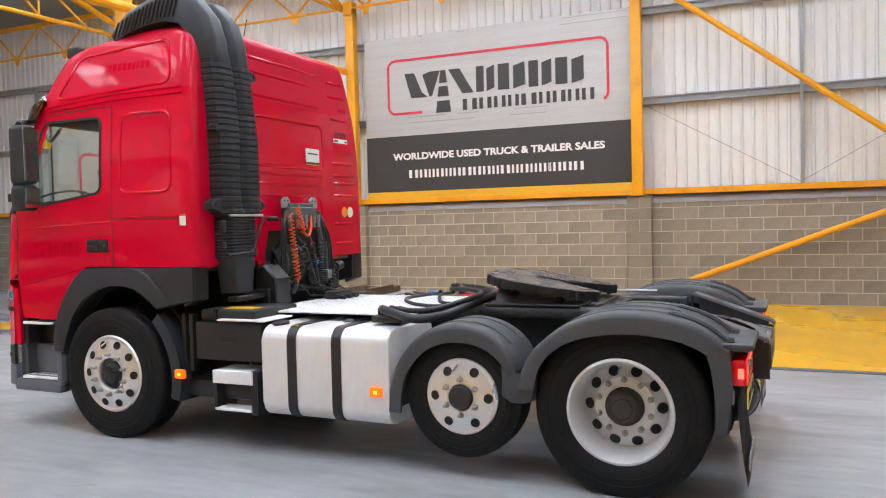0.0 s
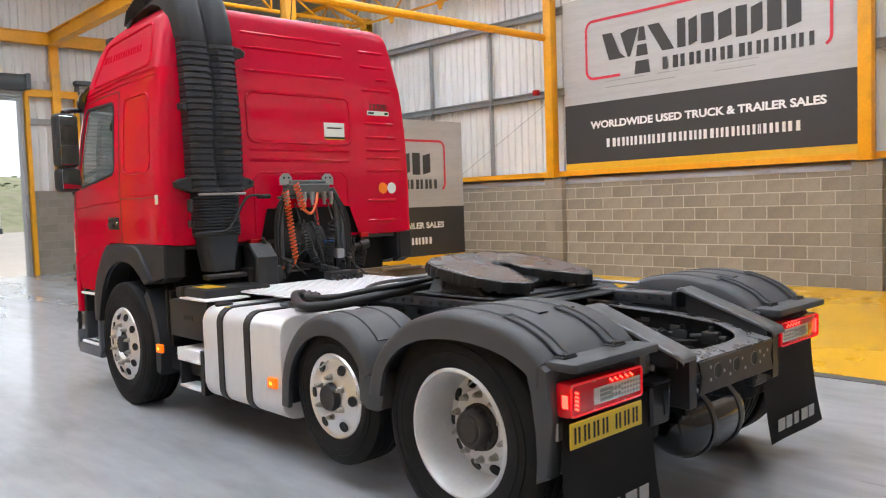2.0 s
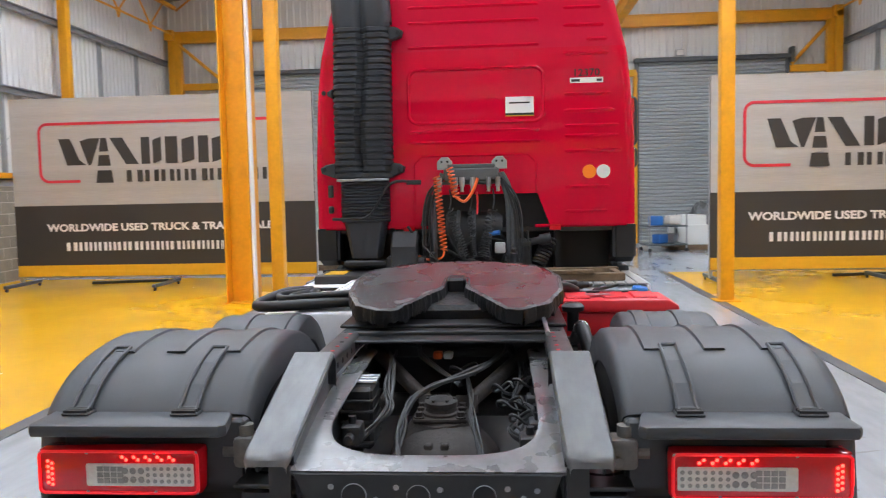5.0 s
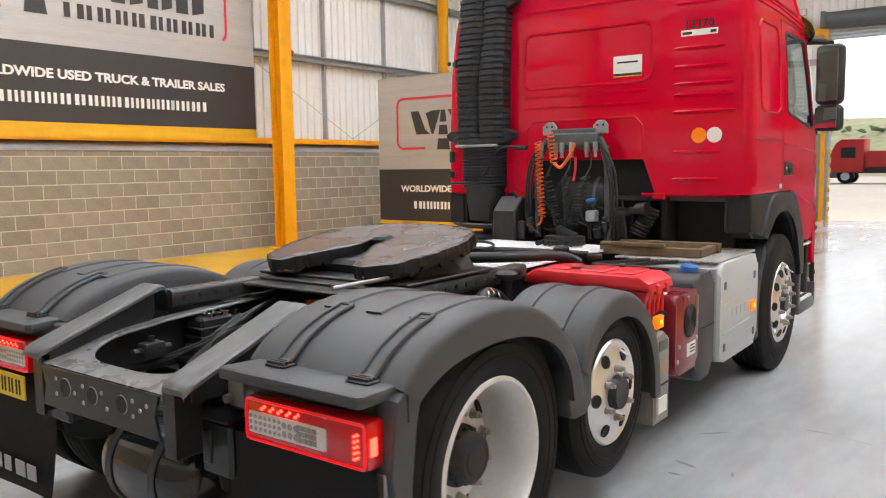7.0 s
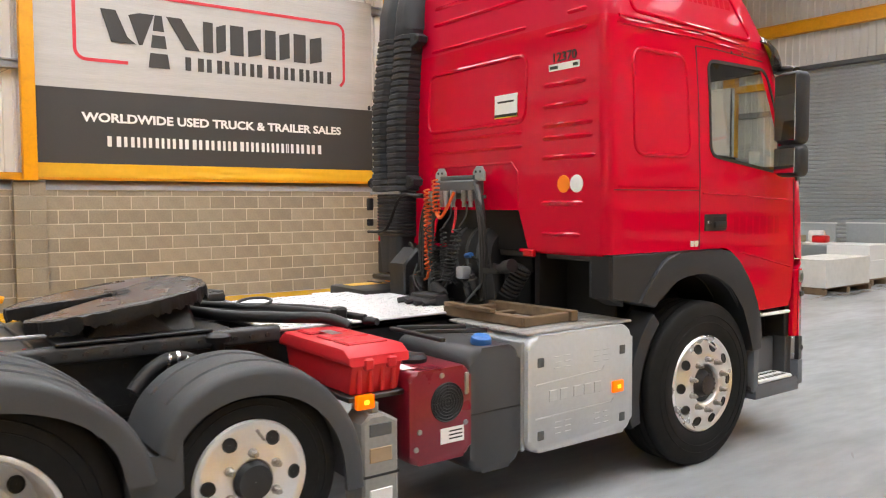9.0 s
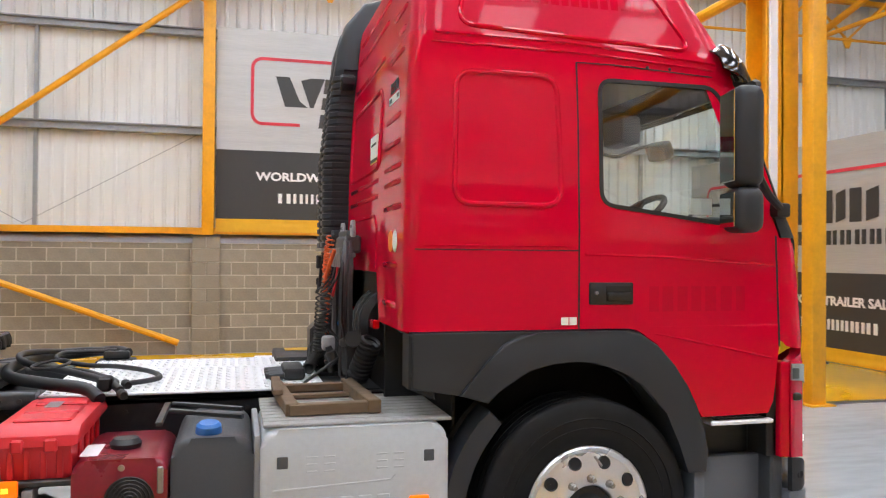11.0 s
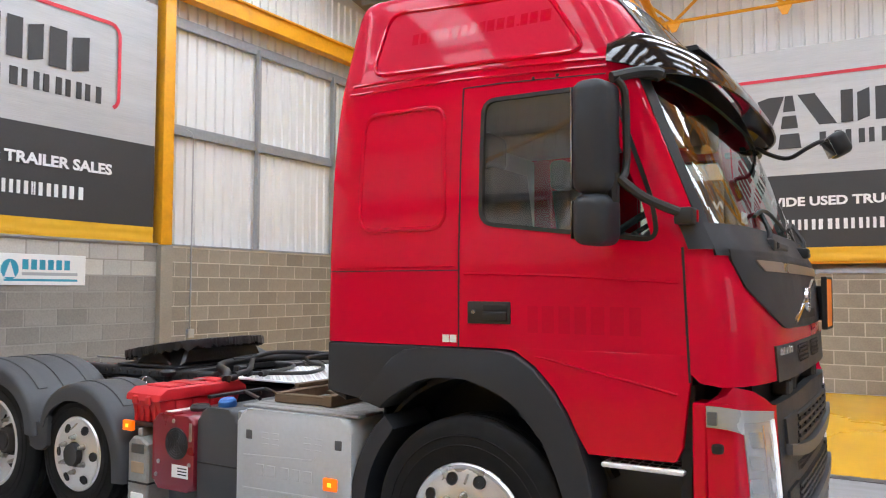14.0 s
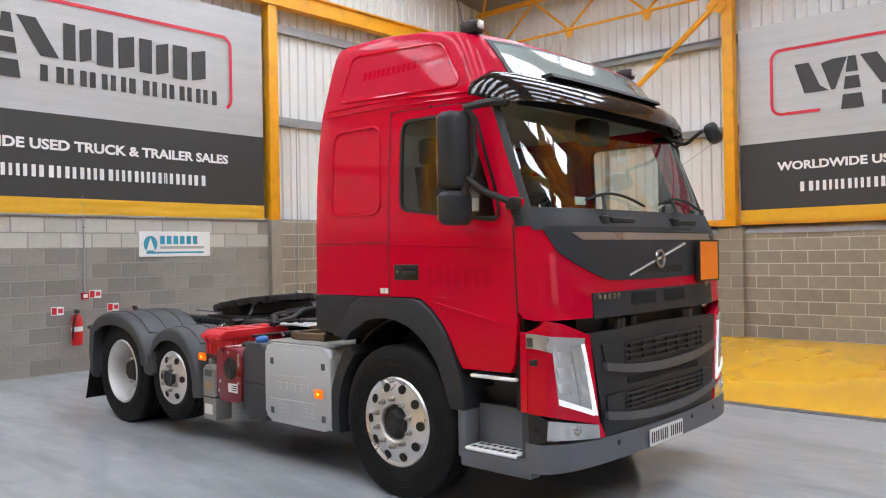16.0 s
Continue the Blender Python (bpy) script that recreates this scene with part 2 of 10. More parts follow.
M_PALELENS = paint("pale_lens", (0.74, 0.71, 0.67), rough=0.18, vary=0.15, grain=90, coat=0.5)
M_LAMPGLASS = paint("headlamp_reflector", (0.52, 0.54, 0.56), rough=0.12, metal=0.5, vary=0.12, grain=14, coat=1.0)
M_LIT = glow("lit_white", (0.80, 0.84, 0.88), 0.65)
M_GLASS = clear("clear_glass")
M_TINT = clear("tinted_glass", (0.82, 0.88, 0.85))
M_VISOR = paint("smoked_visor", (0.016, 0.012, 0.012), rough=0.07, vary=0.1, coat=0.1)
M_MIRROR = paint("mirror_glass", (0.6, 0.62, 0.62), rough=0.03, metal=1.0, vary=0.02)
M_ORANGE = paint("orange_coiled_hose", (0.75, 0.12, 0.02), rough=0.4, vary=0.1)
M_ORANGEPLATE = paint("orange_reflective_plate", (1.0, 0.24, 0.012), rough=0.4, vary=0.04)
M_WHITEPL = paint("white_plate", (0.78, 0.78, 0.76), rough=0.4, vary=0.05)
M_YELLOWPL = paint("yellow_plate", (0.72, 0.50, 0.03), rough=0.38, vary=0.06)
# black print and trim, also the painted shade of holes, openings and hollows
M_INKSHADE = paint("black_ink_and_shade", (0.008, 0.008, 0.009), rough=0.6, vary=0.05)
M_WOOD = paint("weathered_wood", (0.16, 0.105, 0.06), rough=0.8, vary=0.35, grain=18, stain=4, bump=0.5, bump_scale=60, stretch=(1, 0.2, 1))
M_INTERIOR = paint("grey_cab_trim", (0.085, 0.087, 0.09), rough=0.7, vary=0.15)
M_BEIGE = paint("pale_cab_lining", (0.52, 0.51, 0.47), rough=0.8, vary=0.08)
M_CHROME = paint("chrome", (0.75, 0.75, 0.76), rough=0.14, metal=1.0, vary=0.05)
M_BRONZE = paint("satin_bronze_strip", (0.42, 0.36, 0.31), rough=0.3, metal=0.8, vary=0.05)
M_STICKER = paint("white_sticker", (0.8, 0.8, 0.79), rough=0.45, vary=0.04)
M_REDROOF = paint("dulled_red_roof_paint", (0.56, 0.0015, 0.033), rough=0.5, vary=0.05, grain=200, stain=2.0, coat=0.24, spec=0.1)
M_GHOST = paint("faded_red_lettering", (0.53, 0.0015, 0.024), rough=0.5, vary=0.03, coat=0.6, spec=0.0)

M_STEELYEL = paint("yellow_steel_paint", (0.80, 0.36, 0.008), rough=0.45, vary=0.1, grain=20, stain=1.5, dirt=(0.45, 0.22, 0.02), dirt_amount=0.35)
M_CLAD = paint("white_profiled_sheet", (0.72, 0.72, 0.71), rough=0.5, vary=0.05, grain=8, stain=0.6, dirt=(0.60, 0.59, 0.56), dirt_amount=0.35, stretch=(1, 1, 0.3))
M_RAIL = paint("galvanised_rail", (0.33, 0.34, 0.35), rough=0.5, metal=0.4, vary=0.15, grain=20, stain=3)
M_MORTAR = paint("pale_mortar", (0.50, 0.45, 0.37), rough=0.95, vary=0.12, grain=40, bump=0.4, bump_scale=150)
M_BLOCK = paint("concrete_block", (0.265, 0.235, 0.19), rough=0.92, vary=0.2, grain=45, stain=3, per="object", spread=0.13, bump=0.6, bump_scale=160)
M_BLOCKS = paint("concrete_blockwork", (0.265, 0.235, 0.19), rough=0.92, vary=0.2, grain=45, stain=3, per="island", spread=0.13, bump=0.6, bump_scale=160)
M_BLOCKG = paint("grey_block", (0.262, 0.240, 0.212), rough=0.92, vary=0.2, grain=45, stain=2, per="object", spread=0.16, bump=0.6, bump_scale=160)
M_BLOCKGS = paint("grey_blockwork", (0.262, 0.240, 0.212), rough=0.92, vary=0.2, grain=45, stain=2, per="island", spread=0.16, bump=0.6, bump_scale=160)
M_BLOCKP = paint("pale_grey_block", (0.47, 0.45, 0.405), rough=0.92, vary=0.15, grain=45, stain=2, per="object", spread=0.12, bump=0.6, bump_scale=160)
M_MORTARG = paint("grey_mortar", (0.30, 0.28, 0.25), rough=0.95, vary=0.15, grain=40)
M_FLOOR = paint("grey_floor_paint", (0.355, 0.368, 0.385), rough=0.18, vary=0.14, grain=7, stain=0.55, stretch=(1.5, 0.4, 1), dirt=(0.22, 0.218, 0.215), dirt_amount=0.55, rough_vary=0.45, bump=0.06, bump_scale=6)
M_YELFLOOR = paint("yellow_floor_paint", (0.76, 0.395, 0.008), rough=0.24, vary=0.05, grain=7, stain=0.4, dirt=(0.64, 0.33, 0.02), dirt_amount=0.3, spec=0.4, rough_vary=0.4, bump=0.05, bump_scale=6)
M_BORDER = paint("dark_floor_line", (0.10, 0.10, 0.105), rough=0.4, vary=0.2, grain=10)
M_ROOF = paint("pale_roof_sheet", (0.29, 0.285, 0.27), rough=0.6, vary=0.06, grain=6, stain=0.5)
M_SHUTTER = paint("grey_steel_shutter", (0.40, 0.43, 0.44), rough=0.45, metal=0.3, vary=0.08, grain=20, stain=1.0)
M_DARKSTEEL = paint("dark_grey_steel", (0.10, 0.11, 0.115), rough=0.5, metal=0.3, vary=0.12, grain=20)
M_SILVER = paint("brushed_silver_print", (0.47, 0.47, 0.47), rough=0.42, metal=0.2, vary=0.16, grain=26, stain=0.8, stretch=(0.12, 1, 6))
M_BANBLACK = paint("charcoal_print", (0.038, 0.037, 0.037), rough=0.5, vary=0.1, grain=40)
M_BANYEL = paint("yellow_print", (0.72, 0.40, 0.02), rough=0.45, vary=0.08, grain=10)
M_BANRED = paint("red_print", (0.66, 0.035, 0.06), rough=0.45, vary=0.05)
M_BANWHITE = paint("white_print", (0.80, 0.80, 0.80), rough=0.5, vary=0.03)
M_CARD = paint("brown_cardboard", (0.38, 0.27, 0.17), rough=0.85, vary=0.12, grain=15)
M_PALECARD = paint("pale_wrapped_carton", (0.66, 0.64, 0.60), rough=0.6, vary=0.1, grain=9)
M_SIGNRED = paint("red_enamel", (0.55, 0.012, 0.014), rough=0.35, vary=0.08)
M_CONDUIT = paint("grey_conduit", (0.42, 0.43, 0.44), rough=0.45, metal=0.4, vary=0.1)
M_DAYLIGHT = glow("daylit_rooflight", (0.79, 0.875, 1.0), ROOFLIGHT)


# ---- the hall ----
XW, YB, YF = 9.57, -3.9, 20.3          # block faces of the side walls, back wall and front wall
EAVES, RIDGE = 7.3, 9.4
FRAMES = (-3.5, 1.9, 8.1, 14.25, 20.1)


def slab(name, lo, hi, material, label, category, bev=0.0):
    return solid(name, bx(mesh(), lo, hi, bev), material, label, category, kind="structure")


slab("ground", (-300, -300, -0.6), (300, 300, -0.03), paint("pale_yard_concrete", (0.42, 0.41, 0.39), rough=0.85, vary=0.15, grain=3, stain=0.2),
     "pale sunlit concrete yard round the building", "ground")
slab("floor", (-10.1, YB - 0.4, -0.25), (10.1, YF + 0.25, 0.0), M_FLOOR, "glossy grey painted concrete floor with scuffs and tyre marks", "floor")
for k, (x0, x1) in enumerate(((3.22, 9.6), (-9.55, -3.27))):
    slab("floor_marking_" + str(k + 1), (x0, YB + 0.02, 0.0), (x1, 12.3, 0.004), M_YELFLOOR, "glossy yellow painted floor bay along the wall", "floor")
    e = x0 if x0 > 0 else x1
    slab("floor_line_" + str(k + 1), (e - 0.07, YB + 0.02, 0.0), (e + 0.07, 12.3, 0.007), M_BORDER, "dark line edging the yellow floor bay", "floor line")

# tyre scuffs and dark spots on the grey floor
random.seed(11)
scuff = mesh()
for k in range(46):
    x, y = random.uniform(-2.9, 2.9), random.uniform(-3.3, 12)
    if abs(x) < 1.3 and -0.8 < y < 5.4:
        x += math.copysign(1.6, x)
    a, ln, wd = random.uniform(0, 6.3), random.uniform(0.03, 0.12), random.uniform(0.005, 0.02)
    c, s = math.cos(a), math.sin(a)
    bm_pts = [(ln * math.cos(t) * random.uniform(0.7, 1.1), wd * math.sin(t) * random.uniform(0.7, 1.2)) for t in [2 * math.pi * i / 9 for i in range(9)]]
    scuff.faces.new([scuff.verts.new((x + c * p - s * q, y + s * p + c * q, 0.0012)) for p, q in bm_pts])
solid("floor_scuff", scuff, M_BORDER, "scattered dark scuffs and oil spots on the grey floor", "floor stain", kind="stuff")


def ribbed(bm, at, a0, a1, z0, z1, axis, inward, pitch=0.2, depth=0.035):
    """Profiled sheet: flat pans with narrow trapezium ribs, running upright."""
    prof = []
    a = a0
    while a < a1:
        for da, d in ((0.0, 0), (0.135, 0), (0.15, 1), (0.185, 1)):
            if a + da <= a1:
                prof.append((a + da, d * depth * inward))
        a += pitch
    prof.append((a1, 0))
    last = None
    for p, d in prof:
        pt = [(at + d, p, z) if axis == "y" else (p, at + d, z) for z in (z0, z1)]
        cur = [bm.verts.new(q) for q in pt]
        if last:
            bm.faces.new((last[0], cur[0], cur[1], last[1]))
        last = cur


def outer(bm, lo, hi):
    bx(bm, lo, hi)


# cladding, with a plain outer skin behind
wall_right = mesh()
ribbed(wall_right, 9.86, YB, YF, 2.0, EAVES + 0.1, "y", -1)
outer(wall_right, (9.9, YB - 0.3, -0.1), (10.05, YF + 0.2, EAVES + 0.1))
solid("wall_right", wall_right, M_CLAD, "white profiled steel sheet wall above blockwork", "wall", kind="structure")
wall_left = mesh()
ribbed(wall_left, -9.82, YB, YF, 2.0, EAVES + 0.1, "y", 1)
outer(wall_left, (-10.05, YB - 0.3, -0.1), (-9.88, YF + 0.2, EAVES + 0.1))
solid("wall_left", wall_left, M_CLAD, "white profiled steel sheet wall above blockwork", "wall", kind="structure")
wall_back = mesh()
ribbed(wall_back, YB - 0.2, -9.85, 9.85, 2.2, EAVES + 0.1, "x", 1)
outer(wall_back, (-9.9, YB - 0.4, -0.1), (9.9, YB - 0.25, RIDGE))
solid("wall_back", wall_back, M_CLAD, "white profiled steel sheet gable wall above blockwork", "wall", kind="structure")
DOOR = (-1.62, 2.62, 4.95)
wall_front = mesh()
for a0, a1, z0 in ((-9.85, -7.9, 2.2), (-3.42, DOOR[0] - 0.05, 2.2), (DOOR[1] + 0.05, 4.02, 2.2), (8.2, 9.85, 2.2), (-9.85, 9.85, 5.15)):
    ribbed(wall_front, YF + 0.1, a0, a1, z0, 5.2 if z0 < 5 else EAVES + 0.1, "x", -1)
outer(wall_front, (-9.9, YF + 0.14, -0.1), (DOOR[0], YF + 0.25, RIDGE))
outer(wall_front, (DOOR[1], YF + 0.14, -0.1), (9.9, YF + 0.25, RIDGE))
outer(wall_front, (DOOR[0], YF + 0.14, DOOR[2]), (DOOR[1], YF + 0.25, RIDGE))
solid("wall_front", wall_front, M_CLAD, "white profiled steel sheet gable wall with shutter doors", "wall", kind="structure")

# roof: two slopes of sheet, with rooflight openings
roof = mesh()
LIGHT_ROWS = tuple((-2.6 + 2.1 * k, -1.75 + 2.1 * k) for k in range(9))
for side in (-1, 1):
    xs = (0.0, 1.4, 7.6, 9.95)
    ys = [YB - 0.35] + [v for row in LIGHT_ROWS for v in row] + [YF + 0.25]

    def zr(x):
        return RIDGE + (EAVES - RIDGE) * x / 9.95
    for i in range(3):
        for j in range(len(ys) - 1):
            if i == 1 and j % 2 == 1:
                continue
            q = [(side * xs[i], ys[j]), (side * xs[i + 1], ys[j]), (side * xs[i + 1], ys[j + 1]), (side * xs[i], ys[j + 1])]
            lo = [roof.verts.new((x, y, zr(abs(x)))) for x, y in q]
            hi = [roof.verts.new((x, y, zr(abs(x)) + 0.08)) for x, y in q]
            roof.faces.new(lo)
            roof.faces.new(hi)
            for k in range(4):
                roof.faces.new((lo[k], lo[(k + 1) % 4], hi[(k + 1) % 4], hi[k]))
solid("ceiling", roof, M_ROOF, "pale sheeted underside of the pitched roof", "ceiling", kind="structure")
for side in (-1, 1):
    for y0, y1 in LIGHT_ROWS:
        tilt = math.degrees(math.atan2(RIDGE - EAVES, 9.95)) * side
        zc = RIDGE + (EAVES - RIDGE) * 4.5 / 9.95
        pane = thing("rooflight", "bright translucent rooflight strip in the roof slope", "rooflight", pose(side * 4.5, (y0 + y1) / 2, zc + 0.07, 0, tilt, 0), group="rooflights", kind="structure")
        for k in range(3):
            part("pane", bx(mesh(), (-3.14 + 2.1 * k, -(y1 - y0) / 2, 0), (-3.14 + 2.1 * k + 2.08, (y1 - y0) / 2, 0.012)), M_DAYLIGHT, pane)



# ---- blockwork ----
def block_mesh(name, sx, sy, sz, material):
    return mesh_from(name, bx(mesh(), (-sx / 2, -sy / 2, -sz / 2), (sx / 2, sy / 2, sz / 2), 0.004), material)


BLOCK_ALONG_Y = block_mesh("block", 0.1, 0.436, 0.210, M_BLOCK)
BLOCK_ALONG_X = block_mesh("block", 0.436, 0.1, 0.210, M_BLOCK)
BLOCK_GREY = block_mesh("block", 0.436, 0.1, 0.210, M_BLOCKG)
BLOCK_PALE = block_mesh("block", 0.436, 0.1, 0.210, M_BLOCKP)


def blockwork(name, label, along, at, out, a0, a1, courses, top, mesh_for, rest_material, near, core_material, limit=295):
    """A wall of 440 x 215 mm blocks in half bond; the blocks nearest to the aisle are pieces of their own."""
    core = mesh()
    d0, d1 = sorted((at - out * 0.003, at - out * 0.2))
    if along == "y":
        bx(core, (d0, a0, -0.1), (d1, a1, top))
    else:
        bx(core, (a0, d0, -0.1), (a1, d1, top))
    w = solid(name, core, core_material, label, "wall", kind="structure")
    spots = []
    for c in range(courses + 1):
        z = 0.0075 + 0.225 * c + 0.1075
        full = c < courses
        hz = 0.215 if full else top - 0.225 * courses - 0.01
        if hz < 0.03:
            continue
        if not full:
            z = 0.225 * courses + 0.004 + hz / 2
        a = a0 + (0.225 if c % 2 else 0.0)
        while a < a1 - 0.1:
            ln = min(0.44, a1 - a - 0.005)
            spots.append((a + ln / 2, z, ln, hz, c))
            a += 0.45
        if c % 2:
            spots.append((a0 + 0.1075, z, 0.215, hz, c))
    whole = [s for s in spots if s[2] > 0.43 and s[3] > 0.2]
    whole.sort(key=lambda s: abs(s[0] - near) + 0.2 * (s[4] % 2))
    pieces = whole[:limit]
    chosen = set((s[0], s[1]) for s in pieces)
    rest = mesh()
    for a, z, ln, hz, c in spots:
        if (a, z) in chosen:
            continue
        if along == "y":
            bx(rest, (at - 0.05, a - ln / 2 + 0.002, z - hz / 2 + 0.0025), (at + 0.05, a + ln / 2 - 0.002, z + hz / 2 - 0.0025))
        else:
            bx(rest, (a - ln / 2 + 0.002, at - 0.05, z - hz / 2 + 0.0025), (a + ln / 2 - 0.002, at + 0.05, z + hz / 2 - 0.0025))
    shift = -out * 0.05
    r = part("blockwork", rest, rest_material, w)
    r.location = (shift, 0, 0) if along == "y" else (0, shift, 0)
    r["kind"] = "stuff"
    return w, pieces, shift


BLOCK_JOBS = []
for job in (("wall_right_base", "blockwork base of the side wall with pale mortar", "y", XW, -1, YB, YF, 8, 1.9, lambda s: BLOCK_ALONG_Y, M_BLOCKS, 3.5, M_MORTAR),
            ("wall_left_base", "blockwork base of the side wall with pale mortar", "y", -XW, 1, YB, YF, 8, 1.9, lambda s: BLOCK_ALONG_Y, M_BLOCKS, 5.0, M_MORTAR),
            ("wall_back_base", "grey blockwork base of the gable wall", "x", YB, 1, -3.4, 9.57, 10, 2.27, lambda s: BLOCK_PALE if s[4] > 7 else BLOCK_GREY, M_BLOCKGS, -1.0, M_MORTARG),
            ("wall_corner_base", "brown blockwork base of the gable wall with pale mortar", "x", YB + 0.02, 1, -9.57, -3.62, 10, 2.27, lambda s: BLOCK_ALONG_X, M_BLOCKS, -5.0, M_MORTAR)):
    w, pieces, shift = blockwork(*job)
    BLOCK_JOBS.append((job, w, pieces, shift))
for a0, a1 in ((-9.57, -7.95), (-3.4, -1.66), (2.68, 4.0), (8.2, 9.57)):
    w, pieces, shift = blockwork("wall_front_base", "grey-brown blockwork pier beside the shutter doors", "x", YF, -1, a0, a1, 10, 2.25, None, M_BLOCKS, 0.0, M_MORTARG, limit=0)


def pier(x, y, top, name="wall_pier"):
    """A block pilaster that carries a post."""
    s = -1 if x > 0 else 1
    core = mesh()
    bx(core, (x - 0.1, y - 0.22, 0), (x + 0.1, y + 0.22, top), 0.004)
    w = solid(name, core, M_MORTAR, "blockwork pier below a yellow post", "pier", kind="structure")
    for c in range(int(top / 0.225)):
        z0 = 0.0075 + 0.225 * c
        for y0, y1 in (((y - 0.225, y + 0.225),) if c % 2 else ((y - 0.225, y - 0.005), (y + 0.005, y + 0.225))):
            part("block", bx(mesh(), (x - 0.108, y0, z0), (x + 0.108, y1, z0 + 0.215), 0.004), M_BLOCK, w)
    part("cap", bx(mesh(), (x - 0.12, y - 0.23, top - 0.03), (x + 0.12, y + 0.23, top), 0.003), M_BORDER, w)


for y in (1.88, 8.06, 14.25):
    pier(XW - 0.02, y, 2.04)
    if y != 8.06:
        pier(-XW + 0.02, y + 0.1, 2.04)
bm = mesh()
bx(bm, (-3.62, YB - 0.1, 0), (-3.4, YB + 0.1, 2.27), 0.004)
solid("wall_pier", bm, M_BLOCK, "blockwork pier below a yellow post", "pier", kind="structure")

# flashing and yellow sill angle over the side blockwork
for s in (1, -1):
    f = mesh()
    prism(f, [(s * (XW - 0.02), 1.9), (s * (XW + 0.2), 2.06), (s * (XW + 0.2), 1.9)], YB, YF, "y")
    solid("trim", f, M_RAIL, "sloping grey metal flashing over the blockwork", "flashing", kind="structure")
    a = mesh()
    bx(a, (s * (XW + 0.08), YB, 2.06), (s * (XW + 0.2), YF, 2.17), 0.004)
    bx(a, (s * (XW + 0.02), YB, 2.06), (s * (XW + 0.09), YF, 2.075), 0.003)
    solid("sill_rail", a, M_STEELYEL, "yellow steel sill angle along the wall", "steel rail", kind="structure")
    for z in (3.85, 5.55):
        c = mesh()
        xo = s * (9.80 if s > 0 else 9.76)
        bx(c, (xo, YB, z - 0.08), (xo - s * 0.06, YF, z + 0.08), 0.004)
        bx(c, (xo - s * 0.12, YB, z + 0.05), (xo, YF, z + 0.07))
        bx(c, (xo - s * 0.12, YB, z - 0.07), (xo, YF, z - 0.05))
        solid("sheeting_rail", c, M_RAIL, "grey galvanised sheeting rail along the wall", "steel rail", kind="structure")
    for y in ((-0.95, 4.0, 6.1, 10.05, 12.05, 16.3, 18.3) if s > 0 else (-0.75, 4.2, 6.2, 10.3, 12.3, 16.3, 18.3)):
        v = bx(mesh(), (s * 9.69, y - 0.03, 2.17), (s * 9.79, y + 0.03, 5.55), 0.004)
        solid("sheeting_post", v, M_RAIL, "grey galvanised upright between the sheeting rails", "steel rail", kind="structure")
    for y0, y1 in ((-3.7, 1.85), (8.1, 14.2)):
        wire = mesh()
        ym = (y0 + y1) / 2
        rod(wire, (s * 9.7, y0, 3.8), (s * 9.72, ym, 2.2), 0.006, 5)
        rod(wire, (s * 9.7, y1, 3.8), (s * 9.72, ym, 2.2), 0.006, 5)
        solid("sag_wire", wire, M_RAIL, "thin diagonal sag wires on the wall", "wire", kind="structure")
for z in (4.1, 5.8):
    for yy, sgn in ((YB - 0.15, 1), (YF + 0.05, -1)):
        spans = ((-9.7, 9.7),) if sgn > 0 else (((-9.7, -7.9), (-3.4, -1.7), (2.7, 4.0), (8.2, 9.7)) if z < 5 else ())
        for a, b in spans:
            c = bx(mesh(), (a, yy - 0.03, z - 0.08), (b, yy + 0.05, z + 0.08), 0.004)
            solid("sheeting_rail", c, M_RAIL, "grey galvanised sheeting rail along the gable", "steel rail", kind="structure")
for x in (-5.55, -7.6):
    solid("sheeting_post", bx(mesh(), (x - 0.03, YB - 0.14, 2.3), (x + 0.03, YB - 0.04, 5.8), 0.004), M_RAIL, "grey galvanised upright on the gable", "steel rail", kind="structure")
solid("trim", bx(mesh(), (-9.57, YB - 0.2, 2.27), (9.57, YB + 0.03, 2.3), 0.003), M_RAIL, "grey capping over the gable blockwork", "flashing", kind="structure")


# ---- yellow steelwork ----
def h_post(bm, x, y, z0, z1, w=0.2, d=0.2, t=0.014, turned=False):
    """An upright: a closed box when small, else an H section, flanges across x, or across y when turned."""
    if w <= 0.24:
        bx(bm, (x - w / 2, y - d / 2, z0), (x + w / 2, y + d / 2, z1), 0.012, 2)
    elif turned:
        bx(bm, (x - w / 2, y - d / 2, z0), (x - w / 2 + t, y + d / 2, z1), 0.003)
        bx(bm, (x + w / 2 - t, y - d / 2, z0), (x + w / 2, y + d / 2, z1), 0.003)
        bx(bm, (x - w / 2, y - t / 2, z0), (x + w / 2, y + t / 2, z1))
    else:
        bx(bm, (x - w / 2, y - d / 2, z0), (x + w / 2, y - d / 2 + t, z1), 0.003)
        bx(bm, (x - w / 2, y + d / 2 - t, z0), (x + w / 2, y + d / 2, z1), 0.003)
        bx(bm, (x - t / 2, y - d / 2, z0), (x + t / 2, y + d / 2, z1))


def steel(name, bm, label, category="steel beam"):
    return solid(name, bm, M_STEELYEL, label, category, kind="structure")


